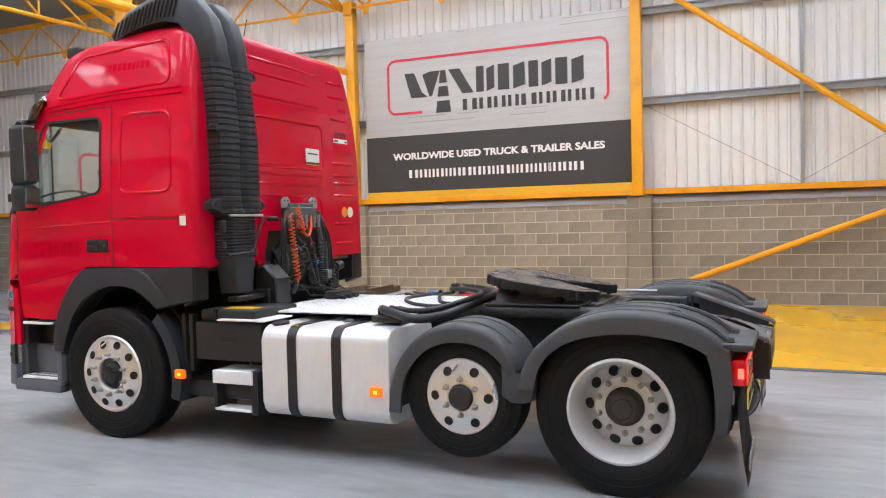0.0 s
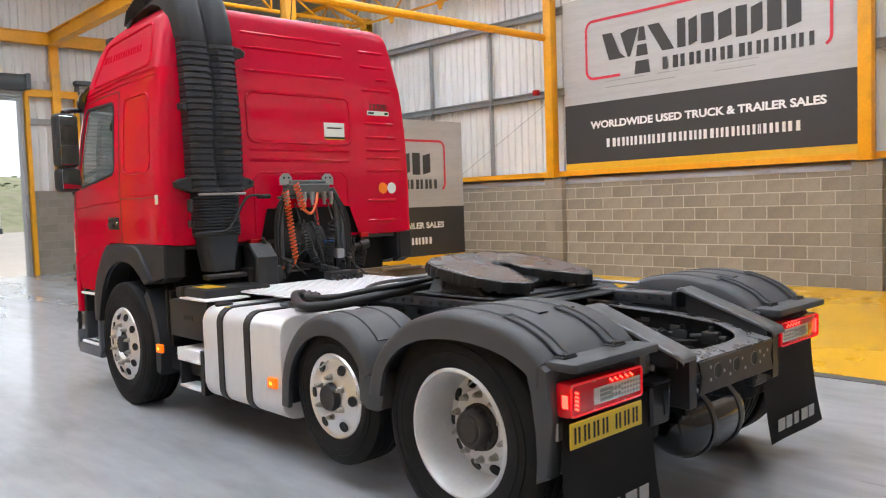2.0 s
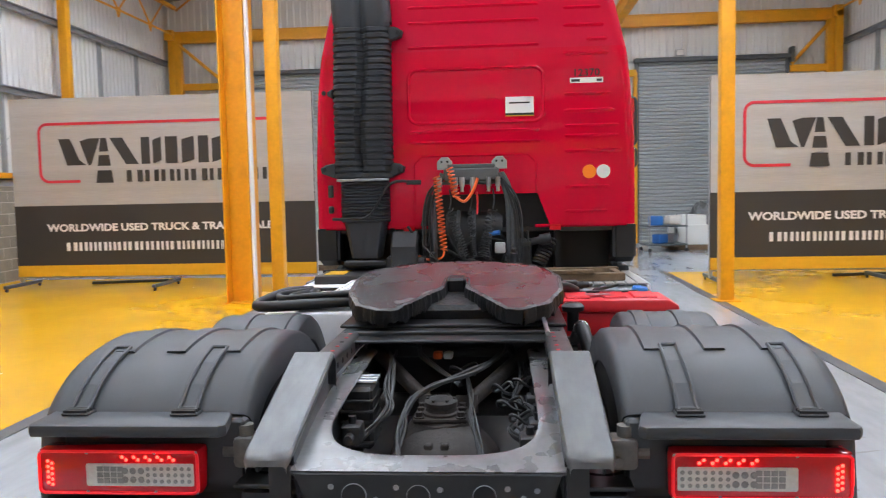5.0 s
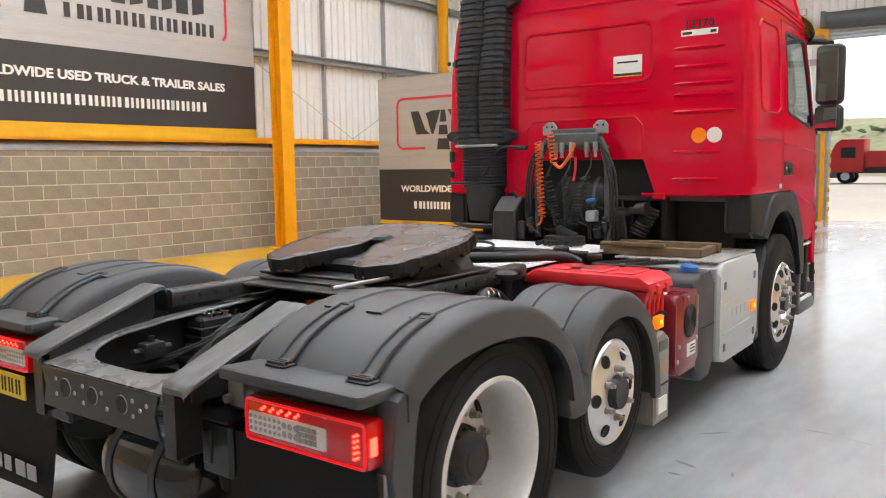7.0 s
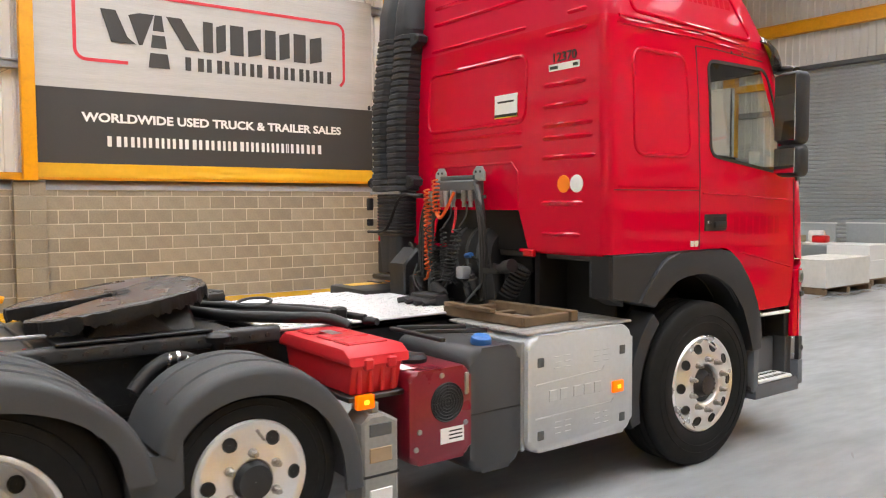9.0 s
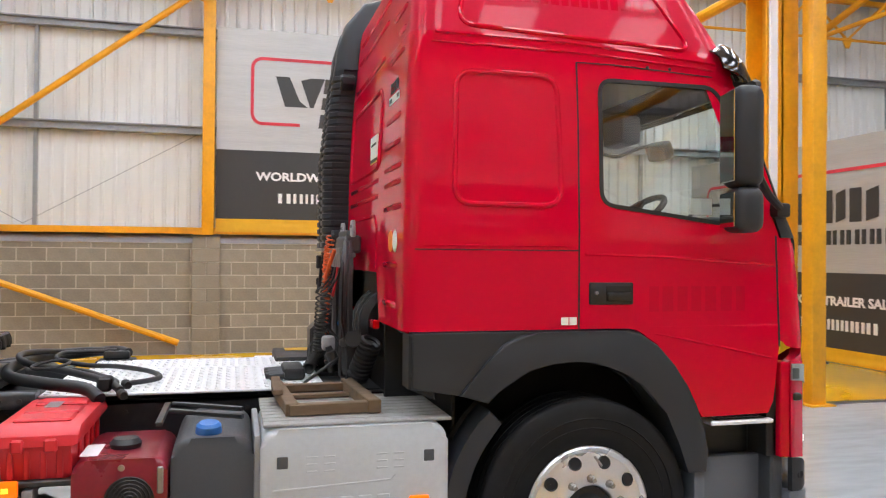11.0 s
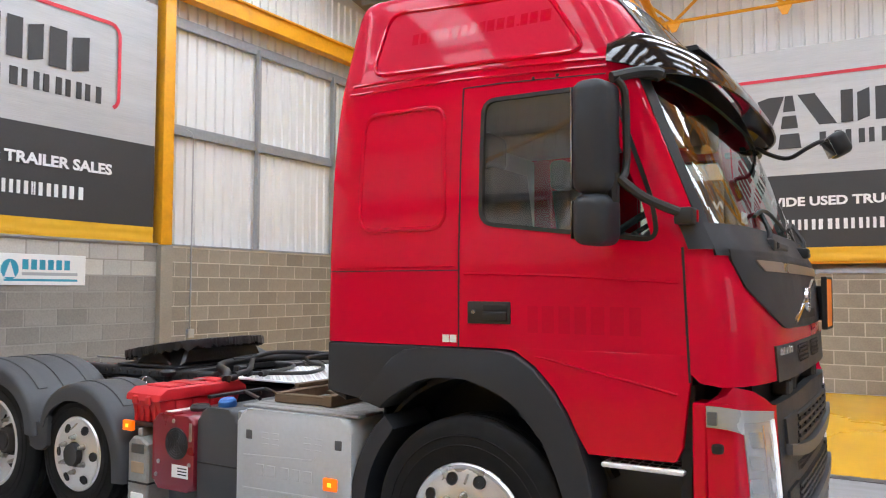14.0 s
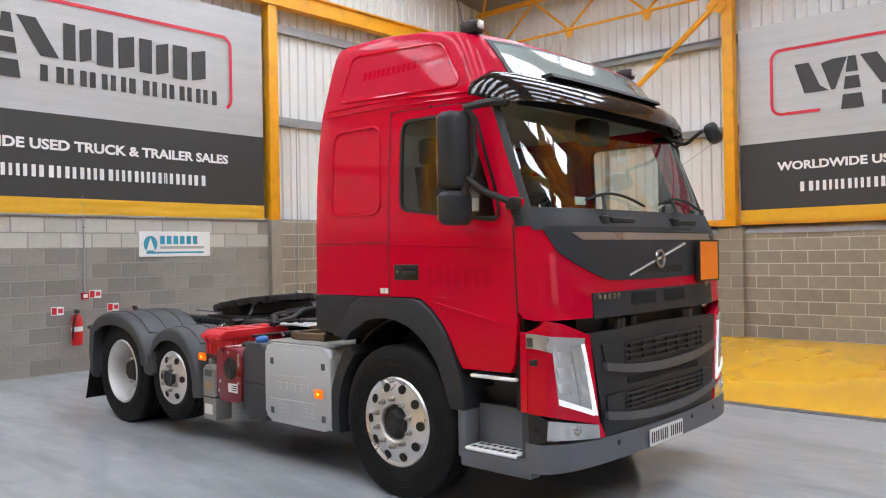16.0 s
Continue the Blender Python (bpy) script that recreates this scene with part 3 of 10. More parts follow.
for s in (1, -1):
    for y in FRAMES:
        wide = s < 0 and y == 8.1
        bm = mesh()
        if wide:
            h_post(bm, -9.0, 8.4, 0.0, 6.3, 0.3, 0.3, 0.018, turned=True)
            bx(bm, (-9.22, 8.18, 0), (-8.78, 8.62, 0.02), 0.004)
        else:
            zb = 2.04 if y < 20 else 0.0
            h_post(bm, s * 9.5, y + (0.1 if s < 0 else 0), zb, 6.35, 0.2, 0.2, turned=True)
            bx(bm, (s * 9.5 - 0.13, y - 0.13, zb), (s * 9.5 + 0.13, y + 0.13, zb + 0.015), 0.003)
            bx(bm, (s * 9.5 - 0.16, y - 0.1, 6.2), (s * 9.5 + 0.1, y + 0.1, 6.5), 0.01)
        steel("wall_post", bm, "yellow painted steel post against the wall", "steel post")
    # eaves lattice girder along the wall
    g = mesh()
    xg = s * 9.42
    rod(g, (xg, YB, 6.36), (xg, YF, 6.36), 0.03, 8)
    bx(g, (xg - 0.05, YB, 7.12), (xg + 0.05, YF, 7.22), 0.004)
    y = YB - 0.25
    while y < YF - 1.2:
        rod(g, (xg, y, 7.15), (xg, y + 0.91, 6.36), 0.028, 6)
        rod(g, (xg, y + 0.91, 6.36), (xg, y + 1.82, 7.15), 0.028, 6)
        prism(g, [(y + 0.76, 6.40), (y + 1.06, 6.40), (y + 0.95, 6.18), (y + 0.87, 6.18)], xg - 0.008, xg + 0.008, "x")
        y += 1.82
    steel("eaves_girder", g, "yellow lattice girder under the eaves")
    # wall bracing in the end bay
    b = mesh()
    yb = YB + 0.53
    rod(b, (s * 9.36, yb, 2.1), (s * 9.36, 1.88, 6.20), 0.055, 10)
    prism(b, [(1.62, 6.12), (1.80, 6.32), (2.02, 6.36), (2.02, 6.08), (1.90, 5.98)], s * 9.34 - 0.01, s * 9.34 + 0.01, "x")
    rod(b, (s * 9.36, yb, 2.06), (s * 9.36, 1.55, 0.22), 0.055, 10)
    bx(b, (s * 9.34 - 0.01, yb - 0.15, 1.85), (s * 9.34 + 0.01, yb + 0.2, 2.3))
    steel("wall_brace", b, "yellow tubular wall bracing from a corner post", "steel brace")

# heavy knee beams at the head of the wide post by the wall
def knee(bm, a, b, deep, x0, x1):
    """A straight box beam between two points of a wall plane, given as (y, z)."""
    d = Vector((b[0] - a[0], b[1] - a[1])).normalized() * (deep / 2)
    prism(bm, [(a[0] - d.y, a[1] + d.x), (b[0] - d.y, b[1] + d.x), (b[0] + d.y, b[1] - d.x), (a[0] + d.y, a[1] - d.x)], x0, x1, "x", 0.008, 1)


for a, b, deep in (((8.42, 5.86), (10.95, 7.28), 0.30), ((8.42, 6.36), (10.1, 7.32), 0.13), ((8.35, 6.02), (6.95, 6.93), 0.15)):
    steel("knee_beam", (lambda m: (knee(m, a, b, deep, -9.09, -8.91), m)[1])(mesh()), "yellow steel knee beam rising from the wide wall post")

# posts and beams of the gables
bm = mesh()
h_post(bm, -3.5, YB + 0.0, 2.28, 6.2, 0.2, 0.2)
steel("gable_post", bm, "yellow steel gable post above the blockwork", "steel post")
bm = mesh()
h_post(bm, 3.0, YB + 0.0, 2.28, 6.2, 0.2, 0.2)
steel("gable_post", bm, "yellow steel gable post above the blockwork", "steel post")
for yy in (YB + 0.05, YF - 0.1):
    bm = mesh()
    bx(bm, (-9.5, yy - 0.1, 6.12), (9.5, yy + 0.1, 6.15), 0.003)
    bx(bm, (-9.5, yy - 0.1, 6.42), (9.5, yy + 0.1, 6.45), 0.003)
    bx(bm, (-9.5, yy - 0.05, 6.14), (9.5, yy + 0.05, 6.43))
    steel("gable_beam", bm, "yellow steel beam across the gable")
for x, w in ((-3.0, 0.22), (3.45, 0.22), (-9.3, 0.2), (9.3, 0.2)):
    bm = mesh()
    h_post(bm, x, YF - 0.12, 2.25 if abs(x) < 9 else 0, 6.15, w, 0.2)
    steel("gable_post", bm, "yellow steel gable post beside a shutter door", "steel post")
for x in (-3.37, DOOR[0] - 0.05, DOOR[1] + 0.1, 3.98):
    bm = mesh()
    bx(bm, (x - 0.05, YF - 0.16, 0), (x + 0.05, YF + 0.02, 4.86), 0.004)
    steel("door_post", bm, "yellow steel door post", "steel post")
for a, b in ((-9.3, -7.95), (-3.4, -1.65), (2.7, 4.0), (8.25, 9.3)):
    bm = mesh()
    bx(bm, (a, YF - 0.18, 4.74), (b, YF - 0.04, 4.93), 0.004)
    if abs(a + b) > 16:
        o, i = (a, b) if a < 0 else (b, a)
        rod(bm, (i, YF - 0.2, 4.95), (o, YF - 0.2, 6.1), 0.05, 8)
    steel("door_head_beam", bm, "yellow steel tie between the door posts")

# columns that stand in the hall, the ties and the long roof beams
bm = mesh()
h_post(bm, -3.74, 8.80, 0, 6.4, 0.40, 0.45, 0.025, turned=True)
bx(bm, (-3.96, 8.56, 0), (-3.52, 9.04, 0.02), 0.004)
steel("hall_column", bm, "thick yellow steel column standing on the hall floor", "steel column")
bm = mesh()
bx(bm, (-3.53, 8.60, 0.0), (-3.49, 8.70, 5.2), 0.003)
solid("white_strip", bm, M_BANWHITE, "white strip standing beside the thick column", "trim", kind="structure")
for x, y in ((-3.24, 9.0), (3.33, 8.45)):
    bm = mesh()
    bx(bm, (x - 0.095, y - 0.095, 0), (x + 0.095, y + 0.095, 6.3), 0.012, 2)
    bx(bm, (x - 0.17, y - 0.17, 0), (x + 0.17, y + 0.17, 0.018), 0.003)
    steel("hall_column", bm, "slim yellow box column standing on the hall floor", "steel column")
bm = mesh()
rod(bm, (-9.2, 8.7, 5.0), (9.5, 8.2, 4.98), 0.075, 10)
steel("cross_tie", bm, "yellow tubular tie across the hall")
for x in (-3.3, 3.4):
    bm = mesh()
    bx(bm, (x - 0.12, 8.3, 6.1), (x + 0.12, YF - 0.2, 6.13), 0.003)
    bx(bm, (x - 0.12, 8.3, 6.42), (x + 0.12, YF - 0.2, 6.45), 0.003)
    bx(bm, (x - 0.05, 8.3, 6.12), (x + 0.05, YF - 0.2, 6.43))
    steel("roof_beam", bm, "yellow roof beam from the columns to the gable")
for y in (1.9, 8.3, 14.25):
    bm = mesh()
    for s in (-1, 1):
        for a, b, r in (((9.45, 6.4), (0.0, 9.15), 0.075), ((9.45, 6.35), (3.3, 6.3), 0.05)):
            rod(bm, (s * a[0], y, a[1]), (s * b[0], y, b[1]), r, 8)
        for x0, x1 in ((7.9, 6.6), (6.6, 5.2), (5.2, 3.6), (3.3, 2.0), (3.3, 4.6)):
            up = 6.4 + (9.45 - x1) / 9.45 * 2.75
            rod(bm, (s * x0, y, 6.35), (s * x1, y, up - 0.05), 0.028, 6)
            rod(bm, (s * x1, y, 6.35), (s * x1, y, up - 0.05), 0.024, 6)
    steel("roof_truss", bm, "yellow lattice roof truss across the hall", "roof truss")
bm = mesh()
for x in (1.7, 4.1, 6.4, 8.4):
    for s in (-1, 1):
        z = RIDGE + (EAVES - RIDGE) * x / 9.95 - 0.09
        bx(bm, (s * x - 0.03, YB, z - 0.07), (s * x + 0.03, YF, z + 0.07), 0.003)
solid("roof_purlin", bm, M_RAIL, "grey steel purlins under the roof sheets", "steel rail", kind="structure")
bm = mesh()
for s in (-1, 1):
    for y0 in (-3.7, 2.0, 8.3, 14.3):
        zr0 = 7.05
        rod(bm, (s * 9.3, y0, zr0), (s * 3.3, y0 + 5.8, 8.35), 0.03, 6)
        rod(bm, (s * 3.3, y0, 8.35), (s * 9.3, y0 + 5.8, zr0), 0.03, 6)
steel("roof_bracing", bm, "yellow diagonal rods under the roof", "steel brace")


# ---- shutter doors ----
def shutter(name, x0, x1, z0, z1, label):
    t = thing(name, label, "shutter door", (0, 0, 0), kind="structure")
    slats = mesh()
    n = max(int((z1 - z0) / 0.1), 1)
    for k in range(n):
        z = z0 + (z1 - z0) * k / n
        h = (z1 - z0) / n
        prism(slats, [(YF - 0.02, z), (YF - 0.05, z + h * 0.25), (YF - 0.05, z + h * 0.7), (YF - 0.02, z + h * 0.97), (YF + 0.03, z + h * 0.97), (YF + 0.03, z)], x0, x1, "x")
    part("shutter_curtain", slats, M_SHUTTER, t)
    for x in (x0, x1):
        part("guide", bx(mesh(), (x - 0.06, YF - 0.08, 0), (x + 0.04, YF + 0.04, 5.15), 0.004), M_DARKSTEEL, t)
    part("barrel_cover", bx(mesh(), (x0 - 0.1, YF - 0.22, 5.12), (x1 + 0.1, YF + 0.02, 5.24), 0.02), M_DARKSTEEL, t)
    part("bracket", bx(mesh(), (x1 + 0.02, YF - 0.28, 5.0), (x1 + 0.12, YF, 5.42), 0.01), M_DARKSTEEL, t)
    return t


shutter("door_1", -7.9, -3.45, 0, 5.15, "closed grey steel roller shutter door")
shutter("door_2", 4.05, 8.2, 0, 5.15, "closed grey steel roller shutter door")
t = thing("door_3", "open roller shutter door, rolled up under its dark barrel", "shutter door", (0, 0, 0), kind="structure")
bm = mesh()
for k in range(4):
    z = 4.62 + 0.09 * k
    prism(bm, [(YF - 0.02, z), (YF - 0.05, z + 0.03), (YF - 0.05, z + 0.07), (YF - 0.02, z + 0.088), (YF + 0.03, z + 0.088), (YF + 0.03, z)], DOOR[0], DOOR[1], "x")
part("shutter_curtain", bm, M_SHUTTER, t)
part("barrel", lathe(mesh(), [(0, 0.001), (0, 0.2), (DOOR[1] - DOOR[0] + 0.1, 0.2), (DOOR[1] - DOOR[0] + 0.1, 0.001)], (DOOR[0] - 0.05, YF - 0.16, 5.1), (1, 0, 0), 24), M_DARKSTEEL, t)
for x in (DOOR[0] - 0.1, DOOR[1] + 0.1):
    part("bracket", bx(mesh(), (x - 0.06, YF - 0.4, 4.9), (x + 0.06, YF, 5.3), 0.01), M_DARKSTEEL, t)
for x in (DOOR[0] + 0.02, DOOR[1] - 0.02):
    part("guide", bx(mesh(), (x - 0.05, YF - 0.04, 0), (x + 0.05, YF + 0.24, 4.9), 0.004), M_RAIL, t)
bm = mesh()
for k in range(8):
    bx(bm, (DOOR[0] + 0.07, YF + 0.02, 0.25 * k), (DOOR[0] + 0.12, YF + 0.1, 0.25 * k + 0.125), 0.004)
part("hazard_band", bm, M_BANYEL, t)


# ---- the yard outside the open door ----
haze = mesh()
rows = [[haze.verts.new((170 * math.sin(radians(a)), 20 + 170 * math.cos(radians(a)), z)) for a in range(-60, 61, 10)] for z in (-1, 70)]
for k in range(12):
    haze.faces.new((rows[0][k], rows[0][k + 1], rows[1][k + 1], rows[1][k]))
solid("backdrop", haze, glow("white_hazy_sky", (0.93, 0.96, 1.0), 1.0), "bright white hazy sky beyond the yard", "backdrop", kind="structure")
# grass and earth colours lightened to paint in the bright haze
M_HILL = paint("hazed_rough_grass_bank", (0.30, 0.33, 0.20), rough=0.95, vary=0.35, grain=0.9, stain=0.12, dirt=(0.38, 0.34, 0.27), dirt_amount=0.8)
hill = mesh()
rows = []
for j in range(9):
    f = j / 8
    rows.append([hill.verts.new((-70 + 3.5 * i, 84 + 34 * f, -0.1 + 6.9 * math.sin(f * math.pi / 2) + (0.9 * noise.noise(Vector((i * 0.35, j * 0.5, 2.0))) if j else 0))) for i in range(41)])
for j in range(8):
    for i in range(40):
        hill.faces.new((rows[j][i], rows[j][i + 1], rows[j + 1][i + 1], rows[j + 1][i]))
solid("hill", hill, M_HILL, "grassy bank with bare earth behind the yard", "hill", kind="structure")
random.seed(31)
bush = mesh()
for k in range(900):
    x = random.uniform(-30, 40)
    y = random.uniform(100, 116)
    z = 4.75 + (y - 100) * 0.13 + abs(random.gauss(0, 1)) * (0.12 + 0.5 * max(noise.noise(Vector((x * 0.12, 0, 4))), 0))
    r = random.uniform(0.25, 0.6)
    a, b = random.uniform(0, 6.3), random.uniform(-0.8, 0.8)
    m = Matrix.Translation((x, y, z)) @ Matrix.Rotation(a, 4, "Z") @ Matrix.Rotation(b, 4, "X") @ Matrix.Diagonal((r, r * 0.6, r * 0.7, 1))
    bmesh.ops.create_icosphere(bush, subdivisions=1, radius=1, matrix=m) if k < 260 else bush.faces.new([bush.verts.new(m @ Vector(p)) for p in ((-1, 0, 0), (0, -0.6, 0.4), (1, 0, 0), (0, 0.6, -0.4))])
# leaf colour is lightened too, for the haze of distance
solid("hedge", bush, paint("hazed_hedge_leaves", (0.22, 0.27, 0.14), rough=0.9, vary=0.4, grain=2.0, per="island", spread=0.35), "uneven green scrub along the top of the bank", "hedge", kind="stuff")


def yard_lorry(x, y, turn, length, cab_m, box_m, box_h, label, category):
    """A parked lorry seen far off: cab, body, chassis, wheels."""
    t = thing("yard_lorry", label, category, pose(x, y, -0.03, 0, 0, turn))
    bm = mesh()
    prism(bm, [(0.0, 0.75), (0.0, 2.0), (0.35, 2.75), (0.7, 3.0), (2.1, 3.0), (2.1, 0.75)], -1.2, 1.2, "y", 0.08, 2)
    part("cab", bm, cab_m, t)
    for sd in (-1, 1):
        part("cab_window", bx(mesh(), (0.7, sd * 1.215, 1.75), (1.6, sd * 1.2, 2.45), 0.02), M_INKSHADE, t)
    part("bumper", bx(mesh(), (-0.08, -1.2, 0.4), (0.5, 1.2, 0.8), 0.05), M_DARKSTEEL, t)
    part("body", bx(mesh(), (2.3, -1.25, 1.1), (length, 1.25, box_h), 0.04), box_m, t)
    for k in range(int((length - 2.5) / 0.6)):
        for sd in (-1, 1):
            part("body_rib", bx(mesh(), (2.5 + 0.6 * k, sd * 1.275, 1.15), (2.56 + 0.6 * k, sd * 1.25, box_h - 0.05), 0.008), box_m, t)
    part("rear_bumper", bx(mesh(), (length - 0.15, -1.2, 0.55), (length + 0.03, 1.2, 0.72), 0.02), M_DARKSTEEL, t)
    for sd in (-1, 1):
        part("tail_lamp", bx(mesh(), (length, sd * 1.15, 0.78), (length + 0.04, sd * 0.8, 0.95), 0.01), M_REDLENS, t)
    part("chassis", bx(mesh(), (1.6, -0.5, 0.7), (length, 0.5, 1.1), 0.02), M_CHASSIS, t)
    for xx in (1.0, length - 2.6, length - 1.3):
        for yy in (-1.0, 1.0):
            w = part("wheel", lathe(mesh(), [(-0.15, 0.28), (-0.15, 0.47), (-0.1, 0.5), (0.1, 0.5), (0.15, 0.47), (0.15, 0.28)], (xx, yy, 0.5), (0, 1, 0), 20, True), M_TYRE, t)
            part("wheel_rim", lathe(mesh(), [(-0.1, 0.29), (-0.1, 0.001), (0.1, 0.001), (0.1, 0.29)], (xx, yy, 0.5), (0, 1, 0), 16), M_DISH, w)
    return t


# blue paled so that the yard's haze sits in the paint colour
M_YARDBLUE = paint("hazed_blue_lorry_paint", (0.16, 0.26, 0.46), rough=0.4, vary=0.08)
red_lorry = yard_lorry(-8.5, 58.5, 0, 9.7, M_SIGNRED, M_SIGNRED, 2.2, "red dropside lorry with a loading crane parked in the yard", "lorry")
crane = mesh()
bx(crane, (8.7, -0.3, 2.1), (9.05, 0.1, 3.35), 0.04)
bx(crane, (8.8, -0.25, 3.15), (10.2, 0.05, 3.42), 0.04)
bx(crane, (9.95, -0.2, 2.7), (10.2, 0.0, 3.3), 0.04)
part("loading_crane", crane, M_SIGNRED, red_lorry, "folded red loading crane")
blue_lorry = yard_lorry(2.63, 65.2, -90, 8.0, M_YARDBLUE, M_YARDBLUE, 3.68, "blue box lorry parked with its white-marked back doors to the hall", "lorry")
part("white_disc", lathe(mesh(), [(0, 0.001), (0, 0.42), (0.03, 0.40), (0.03, 0.001)], (8.0, 0.0, 1.95), (1, 0, 0), 24), M_WHITEPL, blue_lorry)
for y0, z0, y1, z1 in ((0.75, 1.55, 1.15, 2.5), (-1.15, 2.3, -0.8, 2.7), (-1.15, 1.5, -0.85, 1.8), (-0.35, 2.55, 0.35, 3.0)):
    part("white_panel", bx(mesh(), (8.0, y0, z0), (8.02, y1, z1), 0.004), M_WHITEPL, blue_lorry)
part("roof_panel", bx(mesh(), (7.98, -1.2, 3.3), (8.02, 1.2, 3.66), 0.01), M_TANK, blue_lorry)
yard_lorry(7.5, 61.0, 180, 5.6, M_YARDBLUE, M_WHITEPL, 3.6, "pale curtain-sided lorry with a blue cab parked in the yard", "lorry")
yard_lorry(11.6, 60.0, 180, 4.6, M_WHITEPL, M_RAIL, 1.35, "white flatbed lorry parked in the yard", "lorry")


# ---- printed banners ----
def bars(bm, x0, x1, z0, z1, widths, gap, y=-0.004):
    """Plain letter-sized blocks in a row."""
    total = sum(widths) + gap * (len(widths) - 1)
    k = (x1 - x0) / total
    x = x0
    for w in widths:
        for f0, f1 in ((0.0, 0.3), (0.68, 1.0)):
            bx(bm, (x + w * k * f0, y, z0), (x + w * k * f1, 0.0, z1), 0.0)
        x += (w + gap) * k
    return bm


def stroke(bm, pts, t, y=-0.005):
    """A flat band of even width along a line in the local x-z plane."""
    n = len(pts)
    left, right = [], []
    for i, p in enumerate(pts):
        a, b = Vector(pts[max(i - 1, 0)]), Vector(pts[min(i + 1, n - 1)])
        d = (b - a).normalized()
        nrm = Vector((-d.y, d.x)) * (t / 2)
        left.append(bm.verts.new((p[0] + nrm.x, y, p[1] + nrm.y)))
        right.append(bm.verts.new((p[0] - nrm.x, y, p[1] - nrm.y)))
    for i in range(n - 1):
        bm.faces.new((left[i], left[i + 1], right[i + 1], right[i]))


def poly(bm, pts, y=-0.005):
    bm.faces.new([bm.verts.new((p[0], y, p[1])) for p in pts])


def sheet(bm, x0, x1, z0, z1, seed, amp, nx=26, nz=8, y=0.0):
    """A hung sheet with slow ripples."""
    rows = []
    for j in range(nz + 1):
        rows.append([bm.verts.new((x0 + (x1 - x0) * i / nx, y + amp * noise.noise(Vector((i * 0.45 + seed, j * 0.35, seed))), z0 + (z1 - z0) * j / nz)) for i in range(nx + 1)])
    for j in range(nz):
        for i in range(nx):
            bm.faces.new((rows[j][i], rows[j][i + 1], rows[j + 1][i + 1], rows[j + 1][i]))


def banner(name, at, w, h, seed, yellow=0.23, amp=0.006, label="", edge=None):
    """Silver upper field with a framed logo of plain shapes, charcoal lower field with lettering, yellow foot."""
    t = thing(name, label, "banner", at)
    k = w / 6.15
    div = 0.361 * h
    sh = mesh()
    sheet(sh, 0, w, div, h, seed, amp)
    part("silver_field", sh, M_SILVER, t, "brushed silver upper field", flip=False)
    lo = mesh()
    sheet(lo, 0, w, 0, div, seed + 3, amp)
    part("charcoal_field", lo, M_BANBLACK, t, "charcoal lower field", flip=False)
    ye = mesh()
    sheet(ye, 0, w, -yellow, 0, seed + 7, amp * 2.5)
    part("yellow_foot", ye, M_BANYEL, t, "creased yellow foot strip", flip=False)
    part("backing", bx(mesh(), (0, 0.03, -yellow), (w, 0.045, h)), M_BANBLACK, t)
    o = -0.014

    def z(v):
        return (v - 2.33) / 3.35 * h
    # red frame, open at the lower side
    r = 0.17 * k
    xl, xr, zt, zb = 0.60 * k, 5.50 * k, z(5.17), z(4.02)
    line = [(1.42 * k, zb)]
    for cx, cz, a0 in ((xl + r, zb + r, 270), (xl + r, zt - r, 180), (xr - r, zt - r, 90)):
        line += [(cx + r * math.cos(radians(a0 - 90 * i / 5)), cz + r * math.sin(radians(a0 - 90 * i / 5))) for i in range(6)]
    line += [(xr, zb + 0.1 * k)] + [(xr - 0.17 * k + r * math.cos(radians(-20 * i)), zb + 0.1 * k + r * math.sin(radians(-20 * i))) for i in range(1, 4)]
    fr = mesh()
    stroke(fr, line, 0.055 * k, o)
    part("red_frame", fr, M_BANRED, t, "thin red rounded frame", flip=False)
    # logo as plain letter-sized shapes
    zt, zb = z(4.87), z(4.34)
    hh = zt - zb
    lg = mesh()
    x = 1.0 * k
    poly(lg, [(x, zt), (x + 0.24 * k, zt), (x + 0.42 * k, zb + hh * 0.2), (x + 0.56 * k, zb), (x + 0.16 * k, zb)], o)
    poly(lg, [(x + 0.44 * k, zt - hh * 0.1), (x + 0.62 * k, zt), (x + 0.86 * k, zt), (x + 0.66 * k, zb), (x + 0.6 * k, zb)], o)
    xa = 1.93 * k
    for a, b in ((0.0, 0.30), (0.38, 0.62), (0.72, 1.0)):
        za, z2 = zt - (zt - z(3.98)) * a, zt - (zt - z(3.98)) * b
        wa, wb = (0.06 + 0.12 * a) * k, (0.06 + 0.12 * b) * k
        poly(lg, [(xa - wa, za), (xa + wa, za), (xa + wb, z2), (xa - wb, z2)], o)
    poly(lg, [(2.06 * k, zt), (2.32 * k, zt), (2.64 * k, zb), (2.38 * k, zb)], o)
    x = 2.70 * k
    for ww in (0.42, 0.60, 0.50, 0.60):
        for f0, f1, lift in ((0.0, 0.42, 0.0), (0.56, 0.98, 0.12)):
            poly(lg, [(x + ww * f0 * k, zt - hh * lift), (x + ww * f1 * k, zt), (x + ww * f1 * k, zb + hh * lift), (x + ww * f0 * k, zb)], o)
        x += (ww + 0.07) * k
    part("logo_shape", lg, M_BANBLACK, t, "charcoal block logo shapes", flip=False)
    lg = mesh()
    bars(lg, 2.38 * k, 5.22 * k, z(3.99), z(4.22), (1.25, 1.05, 1.0, 0.9, 1.25, 0.9, 1.0, 0.9, 0.95), 0.22, o)
    part("logo_line", lg, M_BANBLACK, t, "charcoal bars under the logo", flip=False)["kind"] = "stuff"
